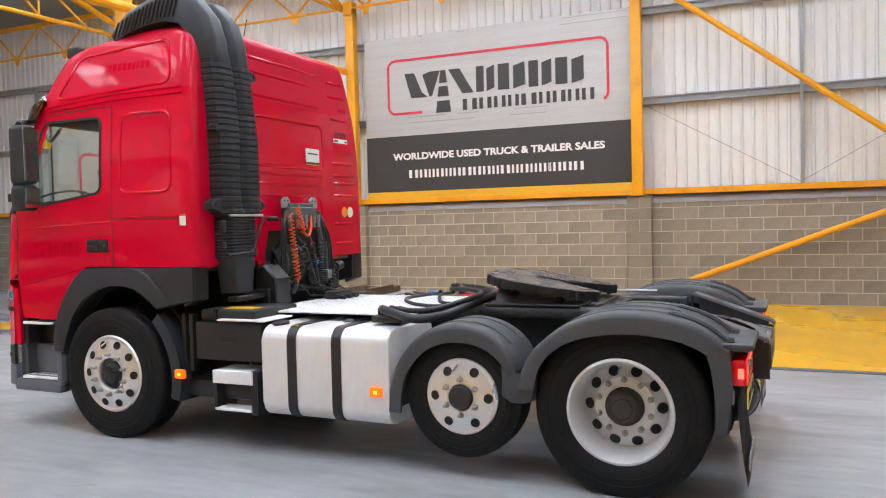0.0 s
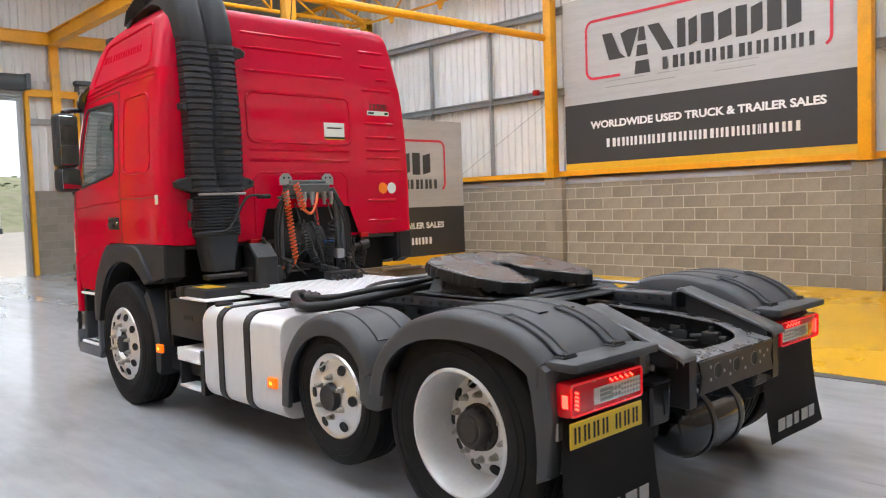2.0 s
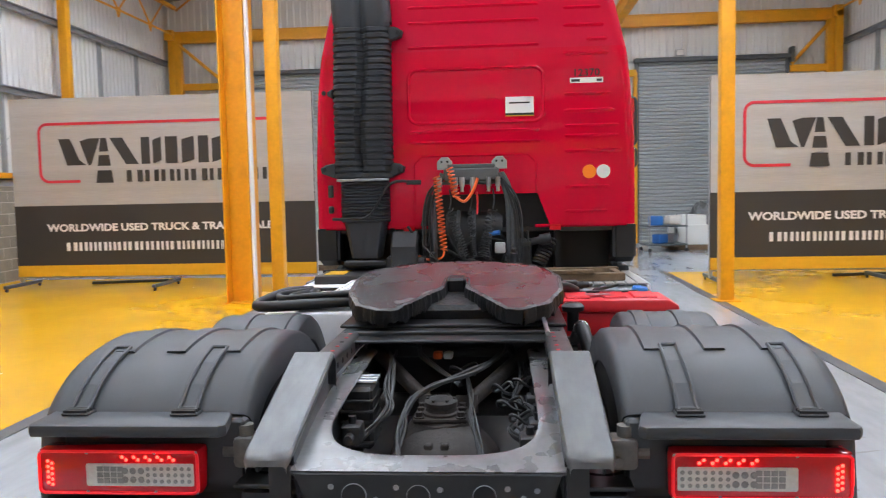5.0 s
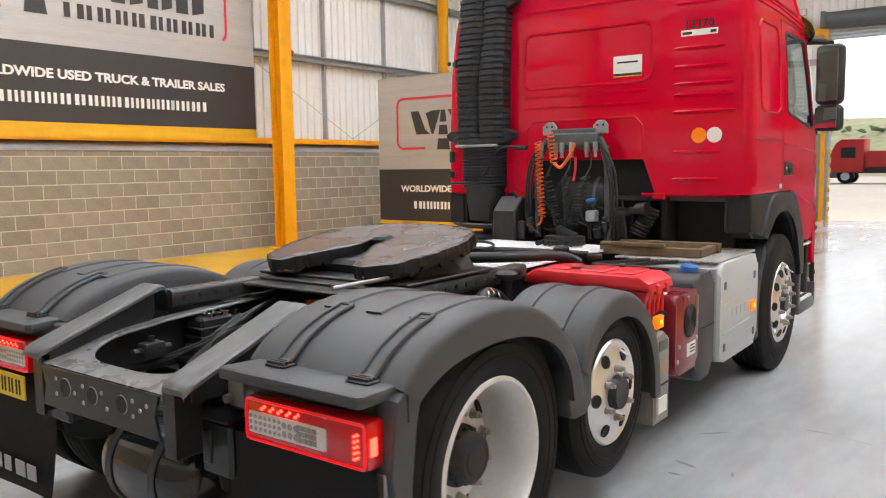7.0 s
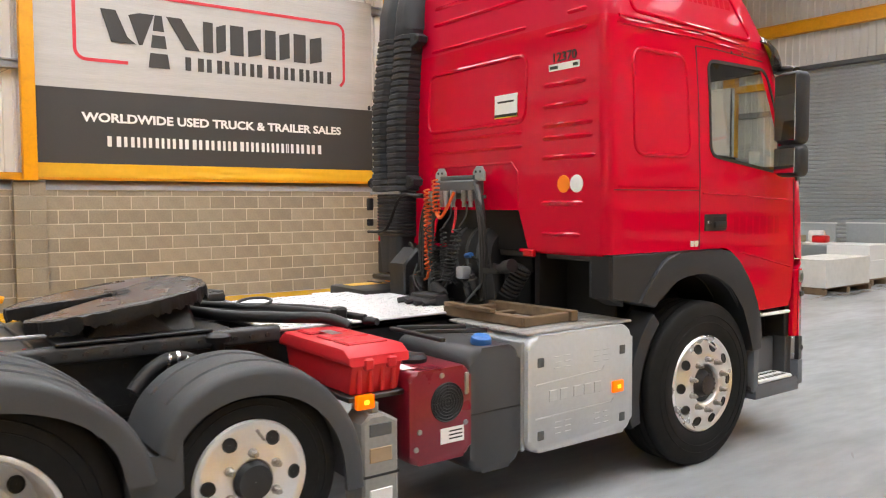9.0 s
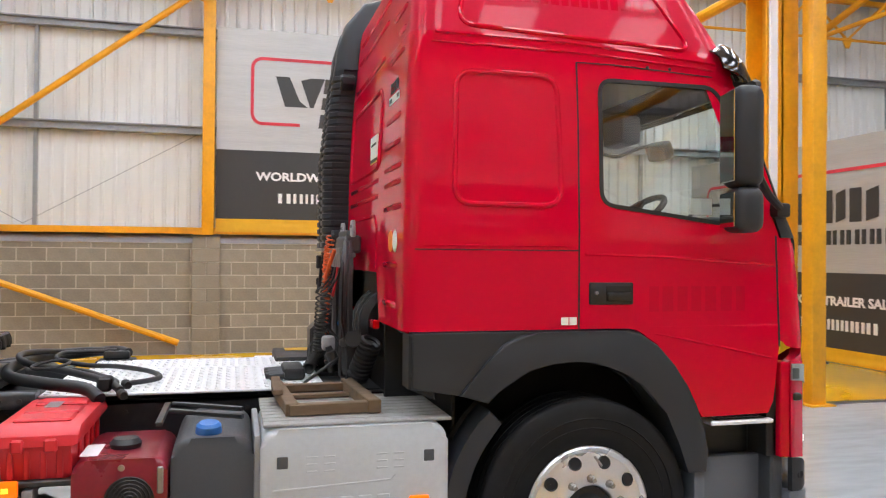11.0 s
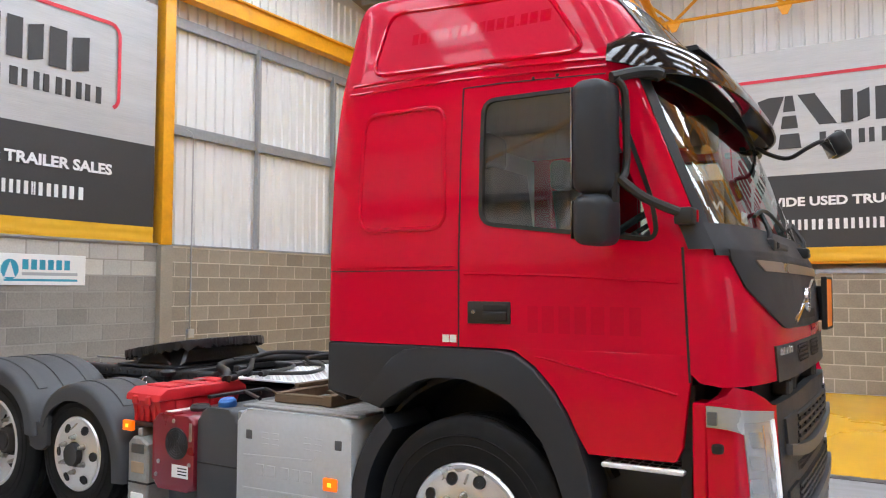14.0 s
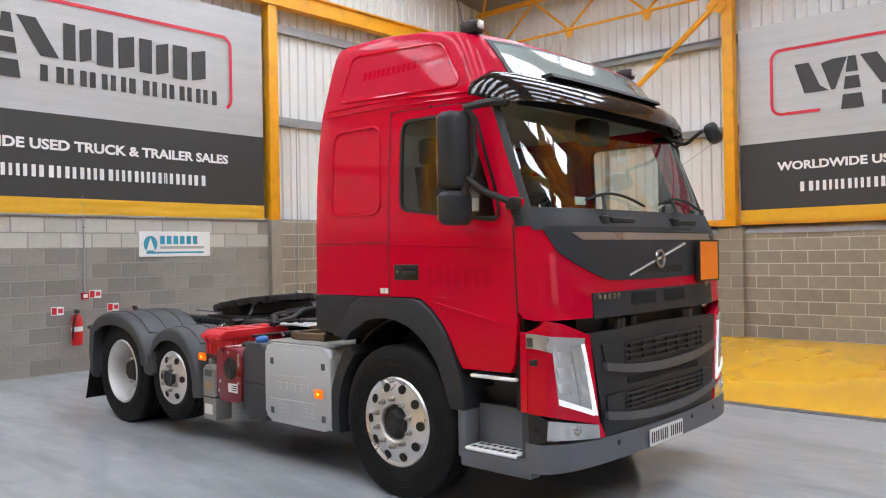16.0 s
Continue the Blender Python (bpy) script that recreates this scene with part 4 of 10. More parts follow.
    words("WORLDWIDE USED TRUCK & TRAILER SALES", 0.2 * k, (3.05 * k, o, z(3.08)), M_BANWHITE, t, "lettering", 0.007 * k, width=4.75 * k, label="white capital lettering")
    lg = mesh()
    bars(lg, 1.06 * k, 4.98 * k, z(2.62), z(2.79), (1.3, 1, .85, 1, .85, 1, 1.2, 1.05, 1, .85, 1.2, .85, 1, .85, .9, .3, 1, 1.05, 1.2), 0.3, o)
    part("address_line", lg, M_BANWHITE, t, "white bars along the foot", flip=False)["kind"] = "stuff"
    return t


BAN = "silver and charcoal banner, red framed logo, "
banner("wall_banner", pose(9.68, 7.88, 2.31, 0, 0, -90), 6.04, 3.345, 1.0, label=BAN + "hung on the side wall")
banner("wall_banner", pose(-9.62, 2.12, 2.33, 0, 0, 90), 6.15, 3.33, 5.0, label=BAN + "hung beside the thick post")
banner("wall_banner", pose(2.82, YB + 0.03, 2.53, 0, 0, 180), 6.12, 3.35, 9.0, label=BAN + "hung on the gable wall")
for x0, yy, sd in ((3.62, 10.44, 13.0), (-8.58, 10.74, 17.0)):
    b = banner("banner_stand", pose(x0, yy, 0.43, 0, 0, 0), 5.5, 2.98, sd, yellow=0.2, amp=0.004, label=BAN + "on a wheeled frame")
    for x in (0.02, 5.48):
        part("upright", bx(mesh(), (x - 0.03, 0.05, -0.35), (x + 0.03, 0.1, 2.98), 0.006), M_CONDUIT, b)
    for z in (-0.2, 2.95):
        part("cross_bar", bx(mesh(), (0, 0.05, z - 0.025), (5.5, 0.1, z + 0.025), 0.006), M_CONDUIT, b)
    for x in (0.05, 2.75, 5.45):
        part("foot", bx(mesh(), (x - 0.03, -0.5, -0.37), (x + 0.03, 0.6, -0.31), 0.008), M_DARKSTEEL, b)
        for yf in (-0.45, 0.55):
            part("castor", lathe(mesh(), [(-0.015, 0.001), (-0.015, 0.03), (0.015, 0.03), (0.015, 0.001)], (x, yf, -0.4), (1, 0, 0), 14), M_BLACK, b)


# ---- the lorry ----
lorry = thing("tractor_unit", "red three-axle lorry tractor unit with sleeper cab, parked", "lorry", (0, 0, 0))


def table(z, rows):
    for (z0, v0), (z1, v1) in zip(rows, rows[1:]):
        if z <= z1:
            return v0 + (v1 - v0) * max(z - z0, 0) / (z1 - z0)
    return rows[-1][1]


def half_width(z):
    return table(z, ((0.2, 1.235), (1.8, 1.235), (2.3, 1.215), (2.62, 1.19), (2.72, 1.17), (3.0, 1.108), (3.11, 1.078), (3.16, 1.055), (3.19, 1.03), (3.21, 0.99), (3.225, 0.93), (3.24, 0.80)))


def rear_y(z):
    return table(z, ((0.2, 3.17), (2.2, 3.185), (2.6, 3.205), (2.9, 3.235), (3.12, 3.258), (3.17, 3.27), (3.2, 3.295), (3.22, 3.335), (3.24, 3.40)))


def side_front_y(z):
    return table(z, ((0.2, 5.13), (1.25, 5.12), (1.8, 5.06), (2.42, 4.82), (2.65, 4.73), (2.9, 4.60), (3.0, 4.53), (3.06, 4.46), (3.10, 4.36), (3.14, 4.15), (3.18, 3.85), (3.21, 3.65), (3.24, 3.5)))


def nose_y(z):
    return table(z, ((0.2, 5.39), (1.25, 5.38), (1.6, 5.36), (1.78, 5.33), (1.88, 5.275), (2.5, 5.035), (2.62, 4.99), (2.72, 4.945), (2.9, 4.83), (3.02, 4.74), (3.07, 4.67), (3.10, 4.56), (3.14, 4.3), (3.18, 3.98), (3.21, 3.74), (3.24, 3.56)))


PWR = 2.0 / 3.0


def nose(side, th, z, lift=0.0):
    """A point on the curved front: th 0 is the side, 90 the middle."""
    w, ys, yc = half_width(z), side_front_y(z), nose_y(z)
    c, s = max(math.cos(radians(th)), 0), max(math.sin(radians(th)), 0)
    p = Vector((side * w * c ** PWR, ys + (yc - ys) * s ** PWR, z))
    n = Vector((side * c * (yc - ys), s * w, 0.0))
    n = n.normalized() if n.length > 1e-6 else Vector((0, 1, 0))
    return p + n * lift


def theta(x, z):
    return math.degrees(math.acos(min((abs(x) / half_width(z)) ** (1 / PWR), 1.0)))


def flank(side, y, z, lift=0.0):
    """A point on the side of the cab, following the front curve ahead of the pillar."""
    ys, yc = side_front_y(z), nose_y(z)
    if y <= ys:
        return Vector((side * (half_width(z) + lift), y, z))
    f = min((y - ys) / (yc - ys), 1)
    return nose(side, math.degrees(math.asin(min(f ** (1 / PWR), 1))), z, lift)


def band(bm, pts, width, side, lift, closed=False, thick=0.004):
    """A narrow strip on the side of the cab along (y, z) points."""
    n = len(pts)
    rows = []
    for i, p in enumerate(pts):
        a = Vector(pts[(i - 1) % n] if closed else pts[max(i - 1, 0)])
        b = Vector(pts[(i + 1) % n] if closed else pts[min(i + 1, n - 1)])
        d = (b - a).normalized()
        q = Vector((-d.y, d.x)) * width / 2
        rows.append([bm.verts.new(flank(side, p[0] + s * q.x, p[1] + s * q.y, h)) for s, h in ((1, lift - thick), (1, lift), (-1, lift), (-1, lift - thick))])
    for i in range(n if closed else n - 1):
        a, b = rows[i], rows[(i + 1) % n]
        for k in range(3):
            bm.faces.new((a[k], a[k + 1], b[k + 1], b[k]))


def round_poly(pts, r, n=5):
    """Rounds the corners of a polygon."""
    out = []
    m = len(pts)
    for i in range(m):
        p, a, b = Vector(pts[i]), Vector(pts[i - 1]), Vector(pts[(i + 1) % m])
        rr = r[i] if isinstance(r, (list, tuple)) else r
        p0, p1 = p + (a - p).normalized() * rr, p + (b - p).normalized() * rr
        for k in range(n + 1):
            t = k / n
            q = p0 * (1 - t) ** 2 + p * 2 * t * (1 - t) + p1 * t * t
            out.append((q.x, q.y))
    return out


def dense(pts, step=0.08, closed=False):
    out = []
    n = len(pts)
    for i in range(n if closed else n - 1):
        a, b = Vector(pts[i]), Vector(pts[(i + 1) % n])
        k = max(int((b - a).length / step), 1)
        out += [tuple(a + (b - a) * j / k) for j in range(k)]
    return out if closed else out + [tuple(pts[-1])]


def wrap(bm, side, th0, th1, zb, zt, lift, thick=0.02, n=10, m=4):
    """A curved panel on the front corner between two angles; zb and zt may follow the angle."""
    def at(v, t):
        return v(t) if callable(v) else v
    front, back = [], []
    for i in range(n + 1):
        t = th0 + (th1 - th0) * i / n
        a, b = at(zb, t), at(zt, t)
        front.append([bm.verts.new(nose(side, t, a + (b - a) * j / m, lift)) for j in range(m + 1)])
        back.append([bm.verts.new(nose(side, t, a + (b - a) * j / m, lift - thick)) for j in range(m + 1)])
    for i in range(n):
        for j in range(m):
            bm.faces.new((front[i][j], front[i + 1][j], front[i + 1][j + 1], front[i][j + 1]))
            bm.faces.new((back[i][j], back[i][j + 1], back[i + 1][j + 1], back[i + 1][j]))
        bm.faces.new((front[i][0], back[i][0], back[i + 1][0], front[i + 1][0]))
        bm.faces.new((front[i][m], front[i + 1][m], back[i + 1][m], back[i][m]))
    for i in (0, n):
        for j in range(m):
            bm.faces.new((front[i][j], front[i][j + 1], back[i][j + 1], back[i][j]))


def facia(bm, x0, x1, zb, zt, lift, thick=0.02, n=12, m=3):
    """A panel across the front between two x, on the curve of the nose."""
    def at(v, x):
        return v(x) if callable(v) else v

    def pt(x, z, h):
        return nose(1 if x >= 0 else -1, theta(x, z), z, h)
    front, back = [], []
    for i in range(n + 1):
        x = x0 + (x1 - x0) * i / n
        a, b = at(zb, x), at(zt, x)
        front.append([bm.verts.new(pt(x, a + (b - a) * j / m, lift)) for j in range(m + 1)])
        back.append([bm.verts.new(pt(x, a + (b - a) * j / m, lift - thick)) for j in range(m + 1)])
    for i in range(n):
        for j in range(m):
            bm.faces.new((front[i][j], front[i + 1][j], front[i + 1][j + 1], front[i][j + 1]))
            bm.faces.new((back[i][j], back[i][j + 1], back[i + 1][j + 1], back[i + 1][j]))
        bm.faces.new((front[i][0], back[i][0], back[i + 1][0], front[i + 1][0]))
        bm.faces.new((front[i][m], front[i + 1][m], back[i + 1][m], back[i][m]))
    for i in (0, n):
        for j in range(m):
            bm.faces.new((front[i][j], front[i][j + 1], back[i][j + 1], back[i][j]))


# cab shell: rows of height, columns round the plan; windows are left open
WIN_Y0 = 4.12
ZROWS = (0, 1.45, 1.6, 1.72, 1.8, "a", 2.0, 2.15, 2.3, 2.42, "b", 2.66, 2.7, 2.76, 2.84, 2.92, 3.0, 3.06, 3.09, 3.11, 3.13, 3.15, 3.17, 3.185, 3.2, 3.21, 3.22, 3.23, 3.24)
REARX = (-1.0, -0.8, -0.62, -0.5, -0.36, -0.3, -0.12, 0.1, 0.3, 0.42, 0.5, 0.62, 0.8, 1.0)
FRONTTH = (9, 18, 27, 33, 40, 50, 60, 70, 80, 90)


def column_points():
    """Names of the columns all the way round."""
    cols = [("rear", f) for f in REARX]
    cols += [("corner", 1, k) for k in range(4)]
    cols += [("side", 1, f) for f in (0.12, 0.35, 0.6, "gap", "win", 0.3, 0.55, 0.8, "pillar", "edge")]
    cols += [("nose", 1, t) for t in FRONTTH]
    cols += [("nose", -1, t) for t in FRONTTH[-2::-1]]
    cols += [("side", -1, f) for f in ("edge", "pillar", 0.8, 0.55, 0.3, "win", "gap", 0.6, 0.35, 0.12)]
    cols += [("corner", -1, k) for k in (3, 2, 1, 0)]
    return cols


COLS = column_points()


def shell_point(col, row):
    kind = col[0]
    if row == 0:
        if kind == "nose":
            z = 1.238
        elif kind == "side" and col[2] in ("edge",):
            z = 1.25
        elif kind == "rear" and -0.33 < col[1] < 0.45:
            z = 1.60
        else:
            z = 1.352
    elif row in ("a", "b"):
        if kind == "nose":
            z = 1.885 if row == "a" else 2.57
        elif kind == "side":
            z = 1.88 if row == "a" else 2.52
        else:
            z = 1.9 if row == "a" else 2.52
    else:
        z = row
    if kind == "rear" and row != 0 and -0.33 < col[1] < 0.45 and z < 1.62:
        z = 1.60 + 0.01 * z
    w, yr, ys = half_width(z), rear_y(z), side_front_y(z)
    if kind == "rear":
        return Vector((col[1] * (w - 0.07) / 1.0, yr, z))
    if kind == "corner":
        a = radians(90 * (col[2] + 0.5) / 4)
        return Vector((col[1] * (w - 0.07 + 0.07 * math.sin(a)), yr + 0.07 - 0.07 * math.cos(a), z))
    if kind == "nose":
        return nose(col[1], col[2], z)
    f = col[2]
    y0, span = yr + 0.07, ys - yr - 0.07
    gap, win, pillar = min(4.0, y0 + span * 0.55), min(WIN_Y0, y0 + span * 0.62), ys - min(0.1, span * 0.07)
    if f in (0.12, 0.35, 0.6):
        y = y0 + (gap - y0) * f
    elif f in (0.3, 0.55, 0.8):
        y = win + (pillar - win) * f
    else:
        y = {"gap": gap, "win": win, "pillar": pillar, "edge": ys}[f]
    if row == "a" and WIN_Y0 <= y:
        z -= 0.12 * (y - WIN_Y0) - 0.055
    return Vector((col[1] * half_width(z), y, z))


cab = mesh()
grid = [[cab.verts.new(shell_point(c, r)) for c in COLS] for r in ZROWS]
NC = len(COLS)


def is_open(i, j):
    """Whether the cell above row i, right of column j, is glass."""
    row_in = ZROWS.index("a") <= i < ZROWS.index("b")
    a, b = COLS[j], COLS[(j + 1) % NC]
    if not row_in:
        return False
    if a[0] == b[0] == "nose":
        return a[2] >= 18 and b[2] >= 18
    if a[0] == b[0] == "side":
        names = ("win", 0.3, 0.55, 0.8, "pillar")
        return a[2] in names and b[2] in names
    return False


for i in range(len(ZROWS) - 1):
    for j in range(NC):
        if not is_open(i, j):
            q = [grid[i][j], grid[i][(j + 1) % NC], grid[i + 1][(j + 1) % NC], grid[i + 1][j]]
            if (q[0].co - q[3].co).length > 1e-5 or (q[1].co - q[2].co).length > 1e-5:
                cab.faces.new(q)
cab.faces.new(grid[-1])
body = part("cab_body", cab, M_RED, lorry, "glossy red steel sleeper cab", angle=40)
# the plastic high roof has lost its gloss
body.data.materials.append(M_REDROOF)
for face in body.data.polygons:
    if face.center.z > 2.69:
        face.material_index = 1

# door skirts below the cab line, ahead of the wheel arch
for s in (1, -1):
    bm = mesh()
    outline = [(4.20, 1.36), (4.30, 1.345), (4.40, 1.28), (4.49, 1.185), (4.55, 1.09), (4.60, 0.99), (4.645, 0.918), (5.015, 0.924), (5.045, 0.98), (5.07, 1.20), (5.095, 1.36)]
    a, b = (1.195, 1.2356) if s > 0 else (-1.2356, -1.195)
    prism(bm, outline, a, b, "x", 0.002, 1)
    skirt = part("door_skirt", bm, M_RED, body)
    bm = mesh()
    tube(bm, [(s * 1.236, y, z) for y, z in dense([(4.385, 1.325), (4.44, 1.318), (4.72, 1.262), (5.03, 1.197)], 0.1)], 0.006, 8, 0, r_of=lambda t: 0.002 + 0.004 * min(t * 4, 1))
    part("door_crease", bm, M_RED, body)
    # seams
    bm = mesh()
    for line, wd in (((( 4.0, 1.355), (4.0, 2.60)), 0.0075), (((3.22, 1.715), (4.0, 1.715)), 0.005), (((4.0, 2.60), (4.2, 2.60), (4.72, 2.575)), 0.005),
                     (((5.055, 1.80), (5.078, 1.25)), 0.010)):
        bm = mesh()
        band(bm, dense(line, 0.1), wd, s, 0.0016)
        part("panel_gap", bm, M_INKSHADE, body)
    bm = mesh()
    for line, r in (((( 4.03, 1.70), (4.5, 1.688), (5.04, 1.655)), 0.007), (((3.26, 1.735), (3.97, 1.735)), 0.004), (((3.32, 2.70), (4.0, 2.695), (4.74, 2.645)), 0.010), (((3.30, 2.655), (4.0, 2.65), (4.72, 2.612)), 0.007)):
        part("pressing", tube(mesh(), [flank(s, y, z, 0.0) for y, z in dense(line, 0.1)], r, 6, 0), M_RED, body)
    # pressed panel outlines
    for pts, r in (([(3.40, 1.92), (3.915, 1.92), (3.895, 2.525), (3.415, 2.525)], 0.09), ([(3.43, 2.745), (4.62, 2.70), (4.40, 3.03), (3.50, 3.09)], 0.08)):
        bm = mesh()
        loop = dense(round_poly(pts, r), 0.05, True)
        tube(bm, [flank(s, y, z, -0.002) for y, z in loop + loop[:1]], 0.013, 8, 0)
        part("pressed_outline", bm, M_RED, body)
    # side window: rubber, glass
    wpts = [(WIN_Y0 - 0.006, 1.934), (4.955, 1.828), (4.93, 2.0), (4.76, 2.48), (4.70, 2.522), (WIN_Y0 - 0.006, 2.524)]
    wr = [0.07, 0.07, 0.06, 0.05, 0.03, 0.07]
    ring = dense(round_poly(wpts, wr), 0.06, True)
    # red fillets behind the rounded rubber corners
    for i in (0, 5):
        p, a, b = Vector(wpts[i]), Vector(wpts[i - 1]), Vector(wpts[(i + 1) % 6])
        p0, p1 = p + (a - p).normalized() * wr[i], p + (b - p).normalized() * wr[i]
        arc = [p0 * (1 - t) ** 2 + p * 2 * t * (1 - t) + p1 * t * t for t in (0, 0.2, 0.4, 0.6, 0.8, 1)]
        bm = mesh()
        c = bm.verts.new(flank(s, p.x, p.y, 0.0006))
        vs = [bm.verts.new(flank(s, q.x, q.y, 0.0006)) for q in arc]
        for v0, v1 in zip(vs, vs[1:]):
            bm.faces.new((c, v0, v1))
        part("window_fillet", bm, M_RED, body)
    bm = mesh()
    band(bm, ring, 0.019, s, 0.005, True, 0.02)
    part("window_rubber", bm, M_BLACK, body)
    bm = mesh()
    n = 8
    rows = []
    for k in range(n + 1):
        z0 = k / n
        row = []
        for j in range(n + 1):
            zz = (1.90 - 0.1 * j / n) + (2.53 - (1.90 - 0.1 * j / n)) * z0
            y1 = side_front_y(zz) - 0.09
            row.append(bm.verts.new(flank(s, WIN_Y0 + (y1 - WIN_Y0) * j / n, zz, -0.008)))
        rows.append(row)
    for k in range(n):
        for j in range(n):
            bm.faces.new((rows[k][j], rows[k][j + 1], rows[k + 1][j + 1], rows[k + 1][j]))
    g = part("side_window", bm, M_TINT, body)
    g.visible_shadow = False
    # handle
    bm = mesh()
    bx(bm, (s * 1.228, 4.05, 1.465), (s * 1.243, 4.275, 1.568), 0.012, 2)
    h = part("door_handle", bm, M_BLACK, body, "black recessed door handle")
    bm = mesh()
    bx(bm, (s * 1.238, 4.133, 1.478), (s * 1.2445, 4.266, 1.555), 0.004)
    part("handle_recess", bm, M_INKSHADE, h)
    bm = mesh()
    bx(bm, (s * 1.240, 4.137, 1.482), (s * 1.256, 4.262, 1.522), 0.010, 2)
    part("handle_grip", bm, M_BLACK, h)
    part("door_lock", lathe(mesh(), [(0, 0.001), (0, 0.011), (0.004, 0.009), (0.004, 0.001)], (s * 1.243, 4.085, 1.52), (s, 0, 0), 14), M_CHROME, body)
    # two small screws over the door
    for y in (4.37, 4.49):
        part("screw", lathe(mesh(), [(0, 0.009), (0.004, 0.006), (0.004, 0.0005)], flank(s, y, 2.60, 0.0), (s, 0, 0.1), 10), M_INKSHADE, body)
    # faded lettering on door and roof side, as plain bars
    bm = mesh()
    y = 4.36
    for wd in (0.07, 0.08, 0.075, 0.075, 0.085, 0.085, 0.07):
        for a in (y, ):
            p = [flank(s, yy, zz, 0.0012) for yy, zz in ((a, 1.43), (a + wd * 0.72, 1.43), (a + wd * 0.72, 1.55), (a, 1.55))]
            bm.faces.new([bm.verts.new(q) for q in p])
        y += wd
    part("ghost_mark", bm, M_GHOST, body)["kind"] = "stuff"
    bm = mesh()
    y = 3.66
    for k, wd in enumerate((0.05, 0.055, 0.04, 0.04, 0.055, 0.055, 0.05, 0.055, 0.045, 0.055, 0.055, 0.055, 0.02, 0.05, 0.055, 0.075)):
        h0, h1 = (2.88, 2.94) if k != 12 else (2.88, 2.892)
        p = [flank(s, yy, zz, 0.0015) for yy, zz in ((y, h0), (y + wd * 0.72, h0), (y + wd * 0.72, h1), (y, h1))]
        bm.faces.new([bm.verts.new(q) for q in p])
        y += wd * 0.98
    part("ghost_mark", bm, M_GHOST, body)["kind"] = "stuff"
    # small red-and-white stickers low on the side
    for y in ((3.911, 3.952) if s > 0 else (3.26,)):
        bm = mesh()
        z0 = 1.372 if s > 0 else 1.66
        p = [flank(s, yy, zz, 0.0018) for yy, zz in ((y, z0), (y + (0.037 if s > 0 else 0.06), z0), (y + (0.037 if s > 0 else 0.06), z0 + (0.036 if s > 0 else 0.08)), (y, z0 + (0.036 if s > 0 else 0.08)))]
        bm.faces.new([bm.verts.new(q) for q in p])
        part("sticker", bm, M_STICKER, body, "small white warning sticker")

# rear wall pressings
bm = mesh()


def press(z, x0, x1, r=0.023, z_off=0.0):
    tube(bm, [(x, rear_y(z) + 0.008, z) for x in (x0, x0 + 0.03, (x0 + x1) / 2, x1 - 0.03, x1)], r, 6, 0, r_of=lambda t: r if 0.02 < t < 0.98 else r * 0.3)


for z in (3.04, 2.92, 2.73, 2.085, 2.0):
    press(z, -0.50, 0.53, 0.017)
for z in (2.663, 2.632):
    press(z, -0.60, 1.10, 0.005)
for z, x1 in ((3.0, 1.0), (2.865, 1.02), (2.755, 1.04), (2.65, 1.05), (2.345, 1.06), (2.22, 1.08), (2.105, 1.12), (2.03, 1.12), (1.915, 1.14), (1.643, 1.05), (1.457, 1.03)):
    press(z, 0.69 if z != 2.755 else 0.86, x1, 0.018)
for z in (2.80, 2.62, 2.345):
    for x in (-0.63, -0.565, 0.565, 0.63):
        press(z, x - 0.022, x + 0.022, 0.007)
        press(z - 0.045, x - 0.022, x + 0.022, 0.007)
loop = dense(rounded(1.03, 0.41, 0.07, 5, 0.027, 2.355), 0.07, True)
tube(bm, [(x, rear_y(z) + 0.003, z) for x, z in loop + loop[:1]], 0.015, 8, 0)
loop = [(-0.46, 1.40), (-0.46, 1.84), (-0.40, 1.90), (0.42, 1.90), (0.48, 1.84), (0.48, 1.62)]
tube(bm, [(x, rear_y(z) + 0.003, z) for x, z in dense(loop, 0.08)], 0.010, 6, 0)
part("rear_pressing", bm, M_RED, body)
bm = mesh()
loop = dense(round_poly([(-0.34, 1.35), (-0.34, 1.60), (0.40, 1.60), (0.47, 1.35)], [0.001, 0.09, 0.09, 0.001]), 0.05)
# black sheet added to give the shade inside the rear arch opening
part("arch_shadow_panel", prism(mesh(), [(-0.36, 1.20), (-0.36, 1.62), (0.43, 1.62), (0.5, 1.20)], 3.30, 3.33, "y"), M_INKSHADE, body)
part("rear_sill", bx(mesh(), (-1.17, 3.2, 1.335), (-0.36, 3.26, 1.36), 0.004), M_RED, body)
part("rear_sill", bx(mesh(), (0.47, 3.2, 1.335), (1.17, 3.26, 1.36), 0.004), M_RED, body)
for x in (-0.5, 0.62):
    part("rear_reflector", bx(mesh(), (x - 0.045, 3.135, 1.315), (x + 0.045, 3.17, 1.36), 0.006), M_REDLENS, body, "small red reflector")
for x, m, lb in ((0.885, M_ORANGEPLATE, "round orange sticker"), (0.99, M_STICKER, "round white sticker")):
    part("round_sticker", lathe(mesh(), [(0, 0.052), (0.003, 0.05), (0.003, 0.0005)], (x, rear_y(1.755) - 0.001, 1.755), (0, -1, 0), 24), m, body, lb)
st = part("sticker", bx(mesh(), (0.255, rear_y(2.26) - 0.004, 2.195), (0.47, rear_y(2.26) + 0.004, 2.335)), M_STICKER, body, "white dealer sticker with dark bars")
part("sticker_bar", bx(mesh(), (0.285, rear_y(2.26) - 0.0055, 2.283), (0.44, rear_y(2.26), 2.295)), M_INKSHADE, body)
part("sticker_bar", bx(mesh(), (0.255, rear_y(2.26) - 0.0055, 2.195), (0.47, rear_y(2.26), 2.212)), M_INKSHADE, body)
